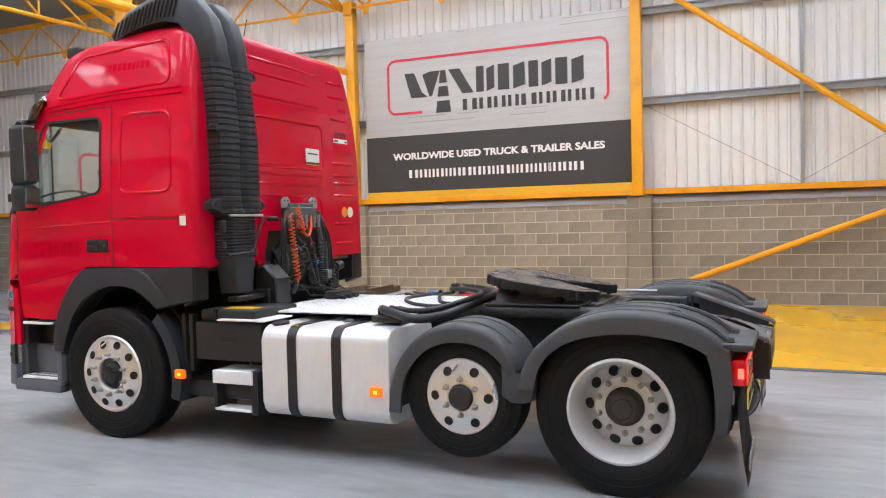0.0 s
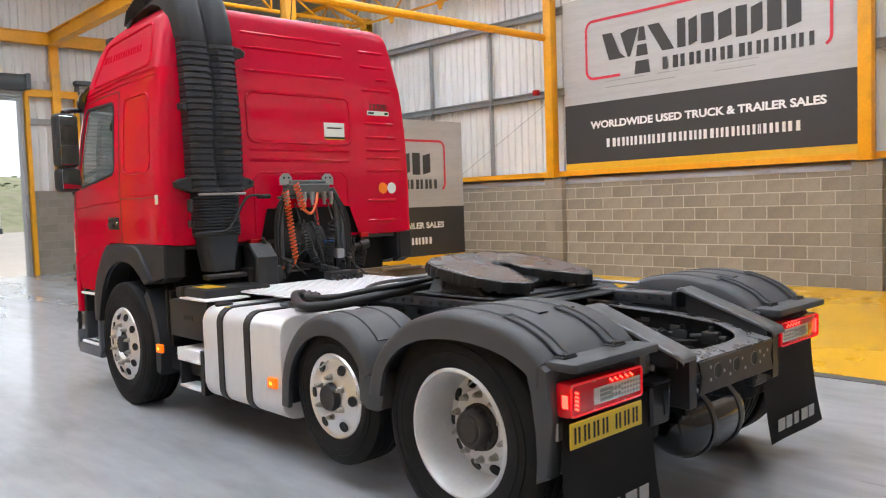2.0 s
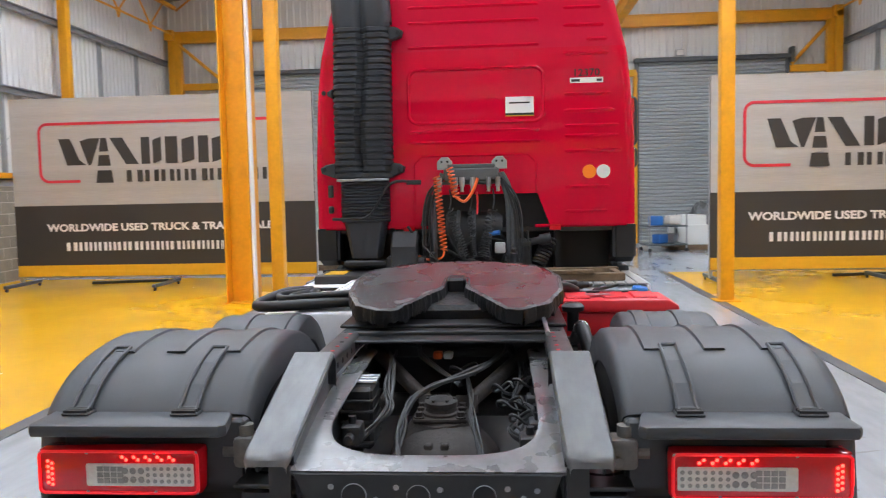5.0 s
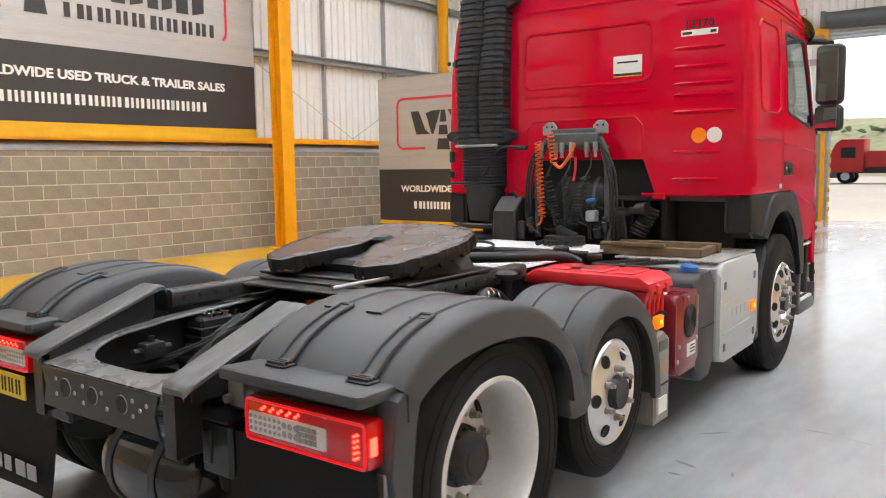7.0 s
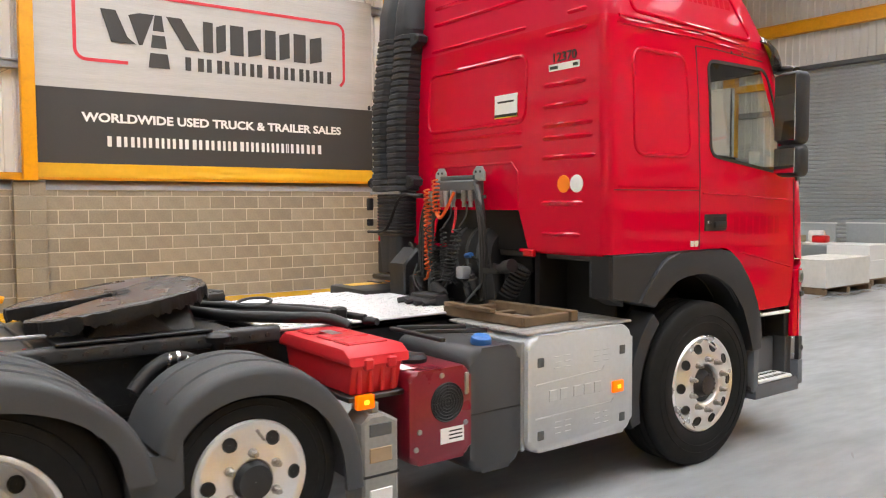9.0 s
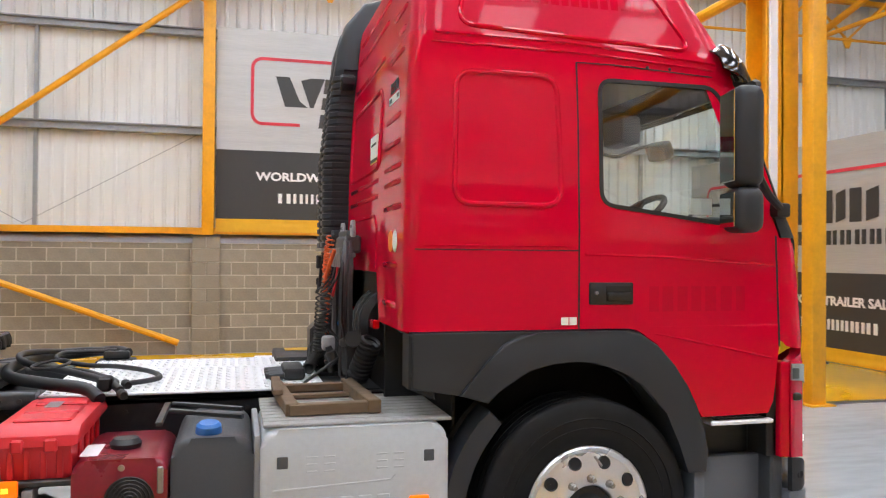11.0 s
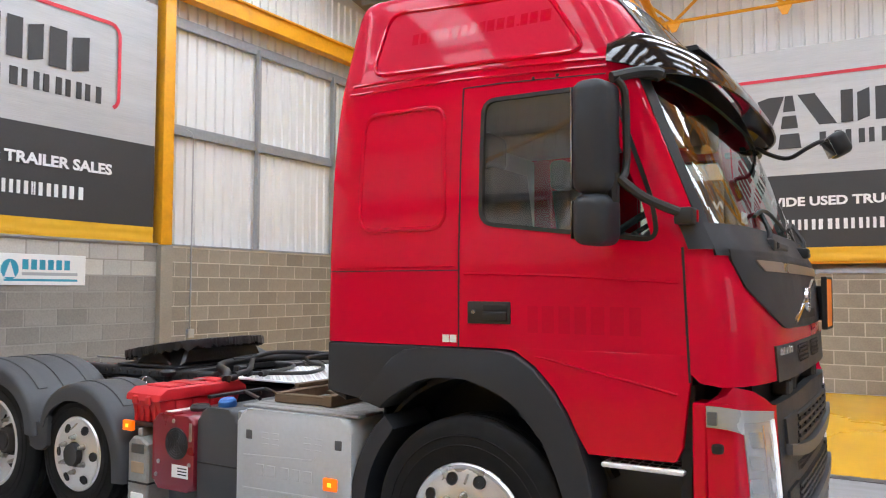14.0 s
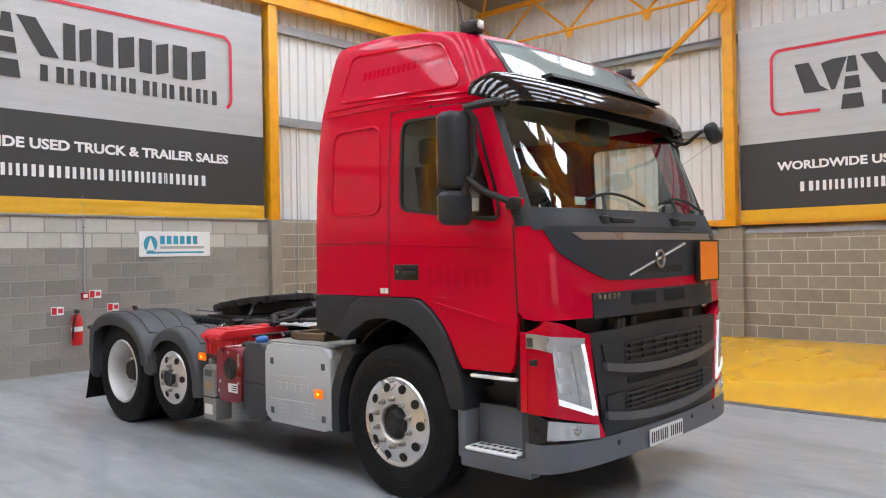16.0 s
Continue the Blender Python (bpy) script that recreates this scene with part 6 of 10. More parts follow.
# grille
bm = mesh()
for s in (1, -1):
    patch(bm, s, (0.76, 0.50), (0.0, 0.49), (0.0, 1.165), (0.885, 1.143), 0.004, 0.04, 14, 6)
grille = part("grille", bm, M_TRIM, lorry, "dark grey plastic radiator grille")
M_LIP = paint("satin_grey_lip", (0.085, 0.09, 0.10), rough=0.4, vary=0.08)
# openings are black strips on the grille face, their inner shade painted
for zc, hh in ((1.0, 0.07), (0.695, 0.06)):
    bm = mesh()
    facia(bm, -0.72, 0.72, zc - hh, zc + hh, 0.0065, 0.004, 16, 1)
    part("grille_opening", bm, M_INKSHADE, grille)
    for sd in (1, -1):
        part("grille_cheek", patch(mesh(), sd, (0.74, zc - hh - 0.02), (0.555, zc - hh - 0.025), (0.555, zc + hh + 0.012), (0.785 if zc > 0.8 else 0.75, zc + hh), 0.016, 0.02, 4, 2), M_TRIM, grille)
    for k in range(4):
        z = zc - hh + 0.012 + (2 * hh - 0.024) * k / 3
        bm = mesh()
        facia(bm, -0.56, 0.56, z - 0.0075, z + 0.0075, 0.022, 0.018, 14, 1)
        part("grille_bar", bm, M_TRIM, grille)
    for k in range(7):
        x = -0.48 + 0.96 * k / 6
        bm = mesh()
        facia(bm, x - 0.009, x + 0.009, zc - hh + 0.005, zc + hh - 0.005, 0.018, 0.014, 1, 1)
        part("grille_rib", bm, M_TRIM, grille)
    bm = mesh()
    facia(bm, -0.77, 0.77, lambda x: zc - hh - 0.085 + 0.12 * x * x, lambda x: zc - hh - 0.03 + 0.105 * x * x, 0.036, 0.03, 26, 2)
    part("grille_lip", bm, M_LIP, grille)
bm = mesh()
facia(bm, -0.5, 0.5, 0.80, 0.84, 0.0065, 0.004, 14, 1)
part("grille_opening", bm, M_INKSHADE, grille)
bm = mesh()
for i in range(40):
    for z in (0.808, 0.832):
        x = -0.49 + 0.98 * (i + (0.5 if z > 0.82 else 0)) / 40
        p = nose(1 if x > 0 else -1, theta(x, z), z, 0.009)
        rod(bm, p + Vector((-0.009, 0, -0.008)), p + Vector((0.009, 0, 0.008)), 0.002, 4)
part("grille_mesh", bm, M_TRIM, grille)["kind"] = "stuff"
# black sheet set back in the gap, its shade put into the colour
bm = mesh()
facia(bm, -0.9, 0.9, 1.10, 1.30, -0.09, 0.03, 14, 2)
part("nose_gap", bm, M_INKSHADE, lorry, "black sheet for the shade under the raised nose flap")
for x in (-0.45, -0.38, 0.36, 0.5, 0.56):
    part("gap_fitting", bx(mesh(), (x - 0.03, 5.28, 1.14), (x + 0.03, 5.36, 1.22), 0.012), M_CASTING, lorry)
pl = part("number_plate", bx(mesh(), (-0.235, -0.004, -0.056), (0.235, 0.004, 0.056), 0.003), M_WHITEPL, lorry, "white number plate with dark bars")
pl.matrix_basis = pose(0.055, nose_y(0.45) + 0.024, 0.42)
bm = mesh()
for k, x in enumerate((0.195, 0.135, 0.075, 0.015, -0.075, -0.135, -0.195)):
    bx(bm, (x - 0.021, 0.004, -0.036), (x - 0.008, 0.0055, 0.036))
    bx(bm, (x + 0.006, 0.004, -0.036), (x + 0.019, 0.0055, 0.036))
part("plate_bar", bm, M_INKSHADE, pl)["kind"] = "stuff"

# front wheel arches and mudguards
ARCH_IN = [(4.545, 0.70), (4.51, 0.80), (4.441, 0.951), (4.39, 1.03), (4.323, 1.101), (4.25, 1.15), (4.158, 1.187), (4.05, 1.203), (3.95, 1.206), (3.848, 1.196), (3.76, 1.175), (3.68, 1.145), (3.62, 1.09), (3.56, 1.029), (3.425, 1.066)]
ARCH_FRONT = [(4.20, 1.345), (4.30, 1.335), (4.40, 1.27), (4.49, 1.175), (4.55, 1.08), (4.60, 0.98), (4.645, 0.86), (4.67, 0.76), (4.66, 0.66), (4.56, 0.66)]
for s in (1, -1):
    bm = mesh()
    a, b = sorted((s * 1.06, s * 1.238))
    prism(bm, [(3.213, 1.10), (3.213, 1.347)] + ARCH_FRONT + ARCH_IN, a, b, "x", 0.006, 2)
    wa = part("wheel_arch", bm, M_TRIM, lorry, "dark grey plastic front wheel arch")
    bm = mesh()
    a, b = sorted((s * 1.225, s * 1.262))
    prism(bm, [(3.48, 1.13), (3.56, 1.22), (3.63, 1.29), (3.70, 1.328), (3.80, 1.341)] + ARCH_FRONT + ARCH_IN, a, b, "x", 0.014, 3)
    part("arch_flare", bm, M_TRIM, wa)
    bm = mesh()
    arc_o = [(4.05 - 0.69 * math.cos(radians(t)), 0.5 + 0.69 * math.sin(radians(t))) for t in range(-14, 48, 6)]
    arc_i = [(4.05 - 0.60 * math.cos(radians(t)), 0.5 + 0.60 * math.sin(radians(t))) for t in range(46, -16, -6)]
    a, b = (0.86, 1.236) if s > 0 else (-1.236, -0.86)
    prism(bm, arc_o + arc_i, a, b, "x", 0.01, 2)
    part("rear_mudguard", bm, M_TRIM, lorry, "dark grey mudguard behind the front wheel")
    bm = mesh()
    arc = [(4.05 - 0.70 * math.cos(radians(t)), 0.5 + 0.70 * math.sin(radians(t))) for t in range(30, 165, 9)]
    arc2 = [(4.05 - 0.72 * math.cos(radians(t)), 0.5 + 0.72 * math.sin(radians(t))) for t in range(156, 21, -9)]
    a, b = (0.6, 1.08) if s > 0 else (-1.08, -0.6)
    prism(bm, arc + arc2, a, b, "x")
    part("arch_liner", bm, M_INKSHADE, lorry)
    bm = bx(mesh(), (s * 0.62, 3.2, 0.4), (s * 0.66, 4.9, 1.35))
    part("arch_liner", bm, M_INKSHADE, lorry)

# inside the cab
bm = mesh()
bx(bm, (-1.16, 3.26, 1.30), (1.16, 5.05, 1.36), 0.01)
part("cab_floor", bm, M_INTERIOR, lorry)
bm = mesh()
bx(bm, (-1.12, 3.27, 1.36), (1.12, 3.32, 2.62), 0.01)
part("back_lining", bm, M_BEIGE, lorry)
# added black sheet keeps the hollow behind the arch dark, hiding the pale lining
part("back_shade_sheet", bx(mesh(), (-1.0, 3.245, 1.34), (1.0, 3.262, 1.80), 0.004), M_INKSHADE, lorry)
bm = mesh()
bx(bm, (-1.08, 3.3, 2.62), (1.08, 4.72, 2.66), 0.01)
part("head_lining", bm, M_BEIGE, lorry)
bm = mesh()
prism(bm, [(4.72, 1.36), (4.72, 1.80), (4.85, 1.90), (5.0, 1.90), (5.16, 1.84), (5.16, 1.36)], -1.02, 1.02, "x", 0.03, 2)
part("dashboard", bm, M_INTERIOR, lorry, "dark dashboard")
bm = mesh()
lathe(bm, [(0.018 * math.sin(radians(a)), 0.22 + 0.018 * math.cos(radians(a))) for a in range(0, 360, 45)], (0.55, 4.62, 1.90), (0, -0.6, 0.8), 36, True)
rod(bm, (0.55, 4.62, 1.90), (0.55, 4.8, 1.70), 0.035, 8)
for a in (0, 120, 240):
    rod(bm, (0.55, 4.62, 1.90), (0.55 + 0.21 * math.cos(radians(a)), 4.62 + 0.17 * math.sin(radians(a)), 1.90 + 0.126 * math.sin(radians(a))), 0.014, 6)
part("steering_wheel", bm, M_INKSHADE, lorry, "black steering wheel")
for x in (0.55, -0.55):
    bm = mesh()
    bx(bm, (x - 0.25, 3.95, 1.55), (x + 0.25, 4.42, 1.72), 0.06, 3)
    prism(bm, [(3.88, 1.62), (4.02, 1.62), (3.94, 2.28), (3.80, 2.28)], x - 0.24, x + 0.24, "x", 0.04, 3)
    bx(bm, (x - 0.13, 3.74, 2.30), (x + 0.13, 3.86, 2.50), 0.04, 3)
    bx(bm, (x - 0.16, 4.0, 1.36), (x + 0.16, 4.36, 1.58), 0.02)
    part("cab_seat", bm, M_INTERIOR, lorry, "dark cab seat")
bm = mesh()
bx(bm, (-0.14, 4.78, 2.40), (0.14, 4.92, 2.58), 0.03, 2)
part("header_console", bm, M_INTERIOR, lorry)
for s in (1, -1):
    bm = bx(mesh(), (s * 1.15, 4.02, 1.36), (s * 1.19, 5.0, 1.86), 0.01)
    part("door_lining", bm, M_INTERIOR, lorry)
part("window_card", bx(mesh(), (1.165, 4.62, 1.90), (1.168, 4.74, 1.98)), M_STICKER, lorry, "white card behind the side window")
p = nose(1, theta(0.72, 1.95), 1.95, -0.012)
part("screen_disc", bx(mesh(), (0.68, p.y - 0.014, 1.925), (0.80, p.y - 0.010, 1.975)), M_STICKER, lorry)


# ---- the lorry's chassis, wheels and fittings ----
M_RAMP = paint("worn_ramp_steel", (0.28, 0.285, 0.29), rough=0.36, metal=0.4, vary=0.2, grain=24, stain=4, dirt=(0.46, 0.46, 0.465), dirt_amount=0.45, stretch=(1, 0.25, 1))
M_TUBE = paint("dark_grey_tube_paint", (0.034, 0.035, 0.037), rough=0.4, vary=0.25, grain=50, stain=6, dirt=(0.11, 0.10, 0.095), dirt_amount=0.5)
M_VALVE = paint("grubby_pale_casting", (0.19, 0.18, 0.165), rough=0.6, metal=0.4, vary=0.3, grain=40)
M_CABLE = paint("dusty_black_cable", (0.022, 0.022, 0.022), rough=0.6, vary=0.35, grain=60, stain=9)
M_DRUM = paint("glossy_black_tank", (0.010, 0.011, 0.013), rough=0.16, vary=0.3, grain=30, stain=4, coat=0.5)
for s in (1, -1):
    bm = mesh()
    prism(bm, [(-0.62, 0.70), (-0.66, 0.80), (-0.58, 0.825), (-0.5, 0.848), (-0.4, 0.874), (-0.1, 0.905), (0.5, 0.934), (0.9, 0.955), (4.9, 0.955), (4.9, 0.70), (-0.1, 0.68)], s * 0.40, s * 0.410, "x")
    bx(bm, (s * 0.34, 0.9, 0.94), (s * 0.410, 4.9, 0.955))
    bx(bm, (s * 0.34, -0.1, 0.70), (s * 0.412, 4.9, 0.715))
    rail = part("chassis_rail", bm, M_CHASSIS, lorry, "black pressed steel chassis rail")
    bm = mesh()
    random.seed(5)
    for k in range(34):
        y = -0.15 + 0.14 * k
        for z in (0.76, 0.90):
            if random.random() < 0.75:
                lathe(bm, [(0, 0.013), (0.012, 0.013), (0.012, 0.001)], (s * 0.412, y + random.uniform(-0.02, 0.02), z), (s, 0, 0), 6)
    part("rail_bolt", bm, M_CASTING, lorry)["kind"] = "stuff"
    # square sub-frame tube with bolt holes under the coupling
    bm = mesh()
    prism(bm, [(p, q) for p, q in rounded(0.095, 0.08, 0.018, 3, s * 0.445, 0.985)], -0.10, 1.55, "y")
    ctube = part("coupling_rail", bm, M_TUBE, lorry, "dark square tube with bolt holes")
    for k in range(7):
        part("tube_hole", lathe(mesh(), [(0, 0.012), (0.002, 0.011), (0.001, 0.0005)], (s * 0.3975, -0.04 + 0.09 * k, 0.985), (-s, 0, 0), 12), M_INKSHADE, ctube)
        part("tube_hole", lathe(mesh(), [(0, 0.009), (0.002, 0.008), (0.001, 0.0005)], (s * 0.432, -0.06 + 0.09 * k, 1.025), (0, 0, 1), 12), M_REDBOX if k % 3 else M_INKSHADE, ctube)
    bm = mesh()
    for k in range(18):
        lathe(bm, [(0, 0.013), (0.010, 0.013), (0.010, 0.0005)], (s * 0.4925, 0.02 + 0.086 * k, 0.985), (s, 0, 0), 6)
    part("coupling_bolt", bm, M_CASTING, lorry)["kind"] = "stuff"
    # sloping guide ramp: a folded plate with a rounded lower lip
    bm = mesh()
    side = [(-0.135, 0.935), (-0.135, 1.035), (-0.142, 1.053), (-0.160, 1.060), (-0.180, 1.055), (-0.45, 0.957), (-0.675, 0.876), (-0.70, 0.864), (-0.713, 0.850), (-0.715, 0.832)]
    rows = []
    for y, z in side:
        k = (y + 0.135) / -0.58
        e = 0.012 * max(0.0, (k - 0.95) / 0.05) ** 2
        xi, xo = 0.384 + 0.018 * k + e, 0.532 + 0.016 * k - e
        rows.append([bm.verts.new((s * x, y, z - dz)) for x, dz in ((xi, 0.022), (xi + 0.001, 0.008), (xi + 0.008, 0.0), (0.5 * (xi + xo), 0.0), (xo - 0.008, 0.0), (xo - 0.001, 0.008), (xo, 0.022))])
    for a, b in zip(rows, rows[1:]):
        for k in range(6):
            bm.faces.new((a[k], a[k + 1], b[k + 1], b[k]))
    bmesh.ops.solidify(bm, geom=bm.faces[:], thickness=0.009)
    ramp = part("guide_ramp", bm, M_RAMP, lorry, "worn grey steel guide ramp with a rounded lip")
    for x0, x1 in ((0.402, 0.41), (0.512, 0.52)):
        bm = mesh()
        a, b = sorted((s * x0, s * x1))
        prism(bm, [(-0.19, 1.035), (-0.67, 0.862), (-0.67, 0.80), (-0.30, 0.80), (-0.19, 0.93)], a, b, "x")
        part("ramp_web", bm, M_CHASSIS, ramp)
    # rear end of the rail: folded bracket, step plate, valve and bolts
    bm = mesh()
    prism(bm, [(s * 0.405, -0.705), (s * 0.470, -0.705), (s * 0.470, -0.60), (s * 0.458, -0.60), (s * 0.458, -0.693), (s * 0.405, -0.693)], 0.60, 0.832, "z", 0.003, 1)
    part("rail_end_bracket", bm, M_CHASSIS, lorry, "black folded bracket at the rail end")
    bm = mesh()
    bx(bm, (s * 0.44, -0.585, 0.52), (s * 0.60, -0.44, 0.715), 0.012)
    bx(bm, (s * 0.425, -0.605, 0.722), (s * 0.615, -0.42, 0.736), 0.004)
    bx(bm, (s * 0.455, -0.592, 0.56), (s * 0.50, -0.58, 0.68), 0.004)
    part("bracket_box", bm, M_CHASSIS, lorry, "black bracket with a cover plate")
    bm = mesh()
    for k in range(9):
        lathe(bm, [(0, 0.024), (0.018, 0.022), (0.024, 0.014), (0.036, 0.013), (0.036, 0.001)], (s * 0.415, -0.60 + 0.062 * (k % 3), 0.79 - 0.062 * (k // 3)), (s, -0.1, 0), 8)
    part("bracket_bolt", bm, M_CASTING, lorry)["kind"] = "stuff"
    bm = mesh()
    bx(bm, (s * 0.545, -0.55, 0.765), (s * 0.635, -0.46, 0.865), 0.016, 2)
    rod(bm, (s * 0.60, -0.51, 0.86), (s * 0.60, -0.51, 0.90), 0.026, 12)
    rod(bm, (s * 0.63, -0.52, 0.815), (s * 0.67, -0.52, 0.815), 0.02, 10)
    rod(bm, (s * 0.57, -0.555, 0.80), (s * 0.57, -0.575, 0.80), 0.016, 8)
    part("valve_block", bm, M_VALVE, lorry, "grubby pale air valve")
    part("valve_hose", tube(mesh(), [(s * 0.66, -0.52, 0.815), (s * 0.70, -0.50, 0.78), (s * 0.66, -0.46, 0.70), (s * 0.58, -0.40, 0.66)], 0.009, 8, 6), M_BLACK, lorry)

# rear cross member: a bent plate sweeping down from both rail tops round a wide cut
def sweep_z(y):
    """Height of the frame's top edge, falling towards the rear."""
    return float(np.interp(y, (-0.72, -0.6, -0.5, -0.4, -0.1, 0.5), (0.812, 0.835, 0.862, 0.888, 0.918, 0.945)))


bm = mesh()
rows = []
NS = 28
for k in range(NS + 1):
    a = math.pi * k / NS
    c, d = math.cos(a), math.sin(a)
    ix = 0.337 * math.copysign(abs(c) ** 0.62, c)
    iy = -0.36 - 0.24 * d ** 0.62
    ox = 0.408 * math.copysign(min(1.0, abs(c) * 1.5) ** 0.75, c)
    oy = -0.36 - 0.34 * min(1.0, d * 1.5) ** 0.75
    rows.append(((ix, iy), (ox, oy)))
rows = [((0.325, 0.5), (0.408, 0.5)), ((0.331, 0.1), (0.408, 0.1)), ((0.335, -0.15), (0.408, -0.15))] + rows + [((-0.335, -0.15), (-0.408, -0.15)), ((-0.331, 0.1), (-0.408, 0.1)), ((-0.325, 0.5), (-0.408, 0.5))]
strips = []
for (ix, iy), (ox, oy) in rows:
    line = []
    for f in (0.0, 0.03, 0.12, 0.5, 0.9, 1.0):
        x, y = ix + (ox - ix) * f, iy + (oy - iy) * f
        line.append(bm.verts.new((x, y, sweep_z(y) - (0.010 if f == 0 else (0.003 if f == 0.03 else 0.0)))))
    strips.append(line)
for a, b in zip(strips, strips[1:]):
    for k in range(5):
        bm.faces.new((a[k], a[k + 1], b[k + 1], b[k]))
bmesh.ops.recalc_face_normals(bm, faces=bm.faces[:])
bmesh.ops.solidify(bm, geom=bm.faces[:], thickness=0.010)
plate = part("rear_cross_member", bm, paint("scuffed_grey_plate", (0.19, 0.192, 0.197), rough=0.3, metal=0.4, vary=0.15, grain=60, stain=9, dirt=(0.12, 0.12, 0.122), dirt_amount=0.5, rough_vary=0.25), lorry, "scuffed dark steel cross member sweeping round a wide cut")
bm = mesh()
prism(bm, [(-0.395, 0.812), (0.395, 0.812), (0.36, 0.735), (0.395, 0.652), (-0.395, 0.652), (-0.36, 0.735)], -0.712, -0.702, "y", 0.003, 1)
part("rear_plate", bm, M_CHASSIS, plate)
# uncut plate: black discs paint the dark inside of each rimmed hole
for x, r in ((-0.215, 0.036), (-0.025, 0.033), (0.168, 0.033)):
    hole = part("plate_hole", lathe(mesh(), [(0.0, r), (0.003, r), (0.001, 0.0005)], (x, -0.712, 0.746), (0, -1, 0), 24), M_INKSHADE, plate)
    part("hole_rim", lathe(mesh(), [(0.0, r + 0.002), (0.002, r + 0.001), (0.002, r - 0.001), (0.0, r - 0.001)], (x, -0.712, 0.746), (0, -1, 0), 24), M_RAIL, hole)
bm = mesh()
for x, z in ((-0.283, 0.773), (-0.283, 0.712), (-0.15, 0.735), (-0.09, 0.708), (0.039, 0.766), (-0.09, 0.772), (0.07, 0.712), (0.235, 0.77), (0.235, 0.715), (0.28, 0.742), (0.32, 0.765)):
    lathe(bm, [(0, 0.009), (0.003, 0.008), (0.003, 0.0005)], (x, -0.712, z), (0, -1, 0), 10)
part("plate_bolt", bm, M_STEEL, plate)["kind"] = "stuff"
pl = part("number_plate", bx(mesh(), (-0.26, -0.004, -0.055), (0.26, 0.004, 0.055), 0.003), M_YELLOWPL, lorry, "yellow number plate with dark bars")
pl.matrix_basis = pose(-1.0, -0.618, 0.635)
bm = mesh()
for x in (-0.215, -0.15, -0.085, -0.02, 0.075, 0.14, 0.205):
    bx(bm, (x - 0.021, -0.0055, -0.034), (x - 0.008, -0.004, 0.034))
    bx(bm, (x + 0.006, -0.0055, -0.034), (x + 0.019, -0.004, 0.034))
part("plate_bar", bm, M_INKSHADE, pl)["kind"] = "stuff"

# axle, differential, suspension between the rails
bm = mesh()
rod(bm, (-0.85, 0.085, 0.5), (0.85, 0.085, 0.5), 0.075, 14)
lathe(bm, [(-0.20, 0.05), (-0.17, 0.16), (-0.06, 0.23), (0.06, 0.23), (0.17, 0.16), (0.20, 0.05)], (0, 0.02, 0.52), (0, 1, 0.12), 24)
part("drive_axle", bm, M_CASTING, lorry, "dark cast drive axle with round differential")
bm = mesh()
lathe(bm, [(-0.24, 0.235), (-0.16, 0.215), (-0.08, 0.185), (-0.03, 0.14), (0.0, 0.115), (0.02, 0.11)], (-0.02, 0.07, 0.74), (0, -0.12, 1), 32)
part("differential_housing", bm, M_CASTING, lorry, "domed cast differential housing")
bm = mesh()
bx(bm, (-0.125, 0.0, 0.745), (0.085, 0.17, 0.765), 0.012, 2)
lathe(bm, [(0, 0.075), (0.012, 0.074), (0.016, 0.062), (0.030, 0.058), (0.034, 0.064), (0.052, 0.064), (0.058, 0.056), (0.060, 0.04), (0.057, 0.001)], (-0.02, 0.085, 0.765), (0, -0.05, 1), 28)
for a in range(0, 360, 60):
    rod(bm, (-0.02 + 0.052 * math.cos(radians(a)), 0.085 + 0.052 * math.sin(radians(a)), 0.82), (-0.02 + 0.052 * math.cos(radians(a)), 0.085 + 0.052 * math.sin(radians(a)), 0.829), 0.007, 6)
cap = part("differential_cap", bm, M_CASTING, lorry, "bolted differential cap")
for x in (-0.10, 0.06):
    for y in (0.02, 0.085, 0.15):
        part("cap_bolt", lathe(mesh(), [(0, 0.021), (0.006, 0.021), (0.007, 0.014), (0.024, 0.014), (0.026, 0.0005)], (x, y, 0.765), (0, 0, 1), 10), M_CASTING, cap)
for x in (-0.05, 0.01):
    part("cap_bolt", bx(mesh(), (x - 0.016, -0.17, 0.70), (x + 0.016, -0.14, 0.722), 0.005), M_CASTING, cap)
bm = mesh()
rod(bm, (0, 0.25, 0.56), (0, 2.6, 0.72), 0.055, 14)
part("prop_shaft", bm, M_CASTING, lorry)
for s in (1, -1):
    bm = mesh()
    rod(bm, (s * 0.36, 0.52, 0.945), (s * 0.07, 0.20, 0.765), 0.030, 14)
    lathe(bm, [(-0.035, 0.001), (-0.035, 0.045), (0.035, 0.045), (0.035, 0.001)], (s * 0.075, 0.205, 0.768), (0, 0.3, 1), 16)
    part("torque_rod", bm, M_CASTING, lorry, "dark cast torque rod")
for x, y in ((-0.62, -0.42), (0.62, -0.42), (-0.62, 0.42), (0.62, 0.42)):
    bm = lathe(mesh(), [(0, 0.08), (0.03, 0.13), (0.12, 0.14), (0.16, 0.12), (0.20, 0.14), (0.30, 0.13), (0.32, 0.08)], (x * 0.86, y, 0.42), (0, 0, 1), 20)
    part("air_spring", bm, M_TYRE, lorry)
bm = mesh()
lathe(bm, [(-0.31, 0.001), (-0.305, 0.06), (-0.285, 0.115), (-0.25, 0.155), (-0.20, 0.180), (-0.14, 0.19), (0.14, 0.19), (0.20, 0.180), (0.25, 0.155), (0.285, 0.115), (0.305, 0.06), (0.31, 0.001)], (0.05, -0.44, 0.425), (1, 0, 0), 36)
tank = part("air_tank", bm, M_DRUM, lorry, "glossy black air tank under the rear frame")
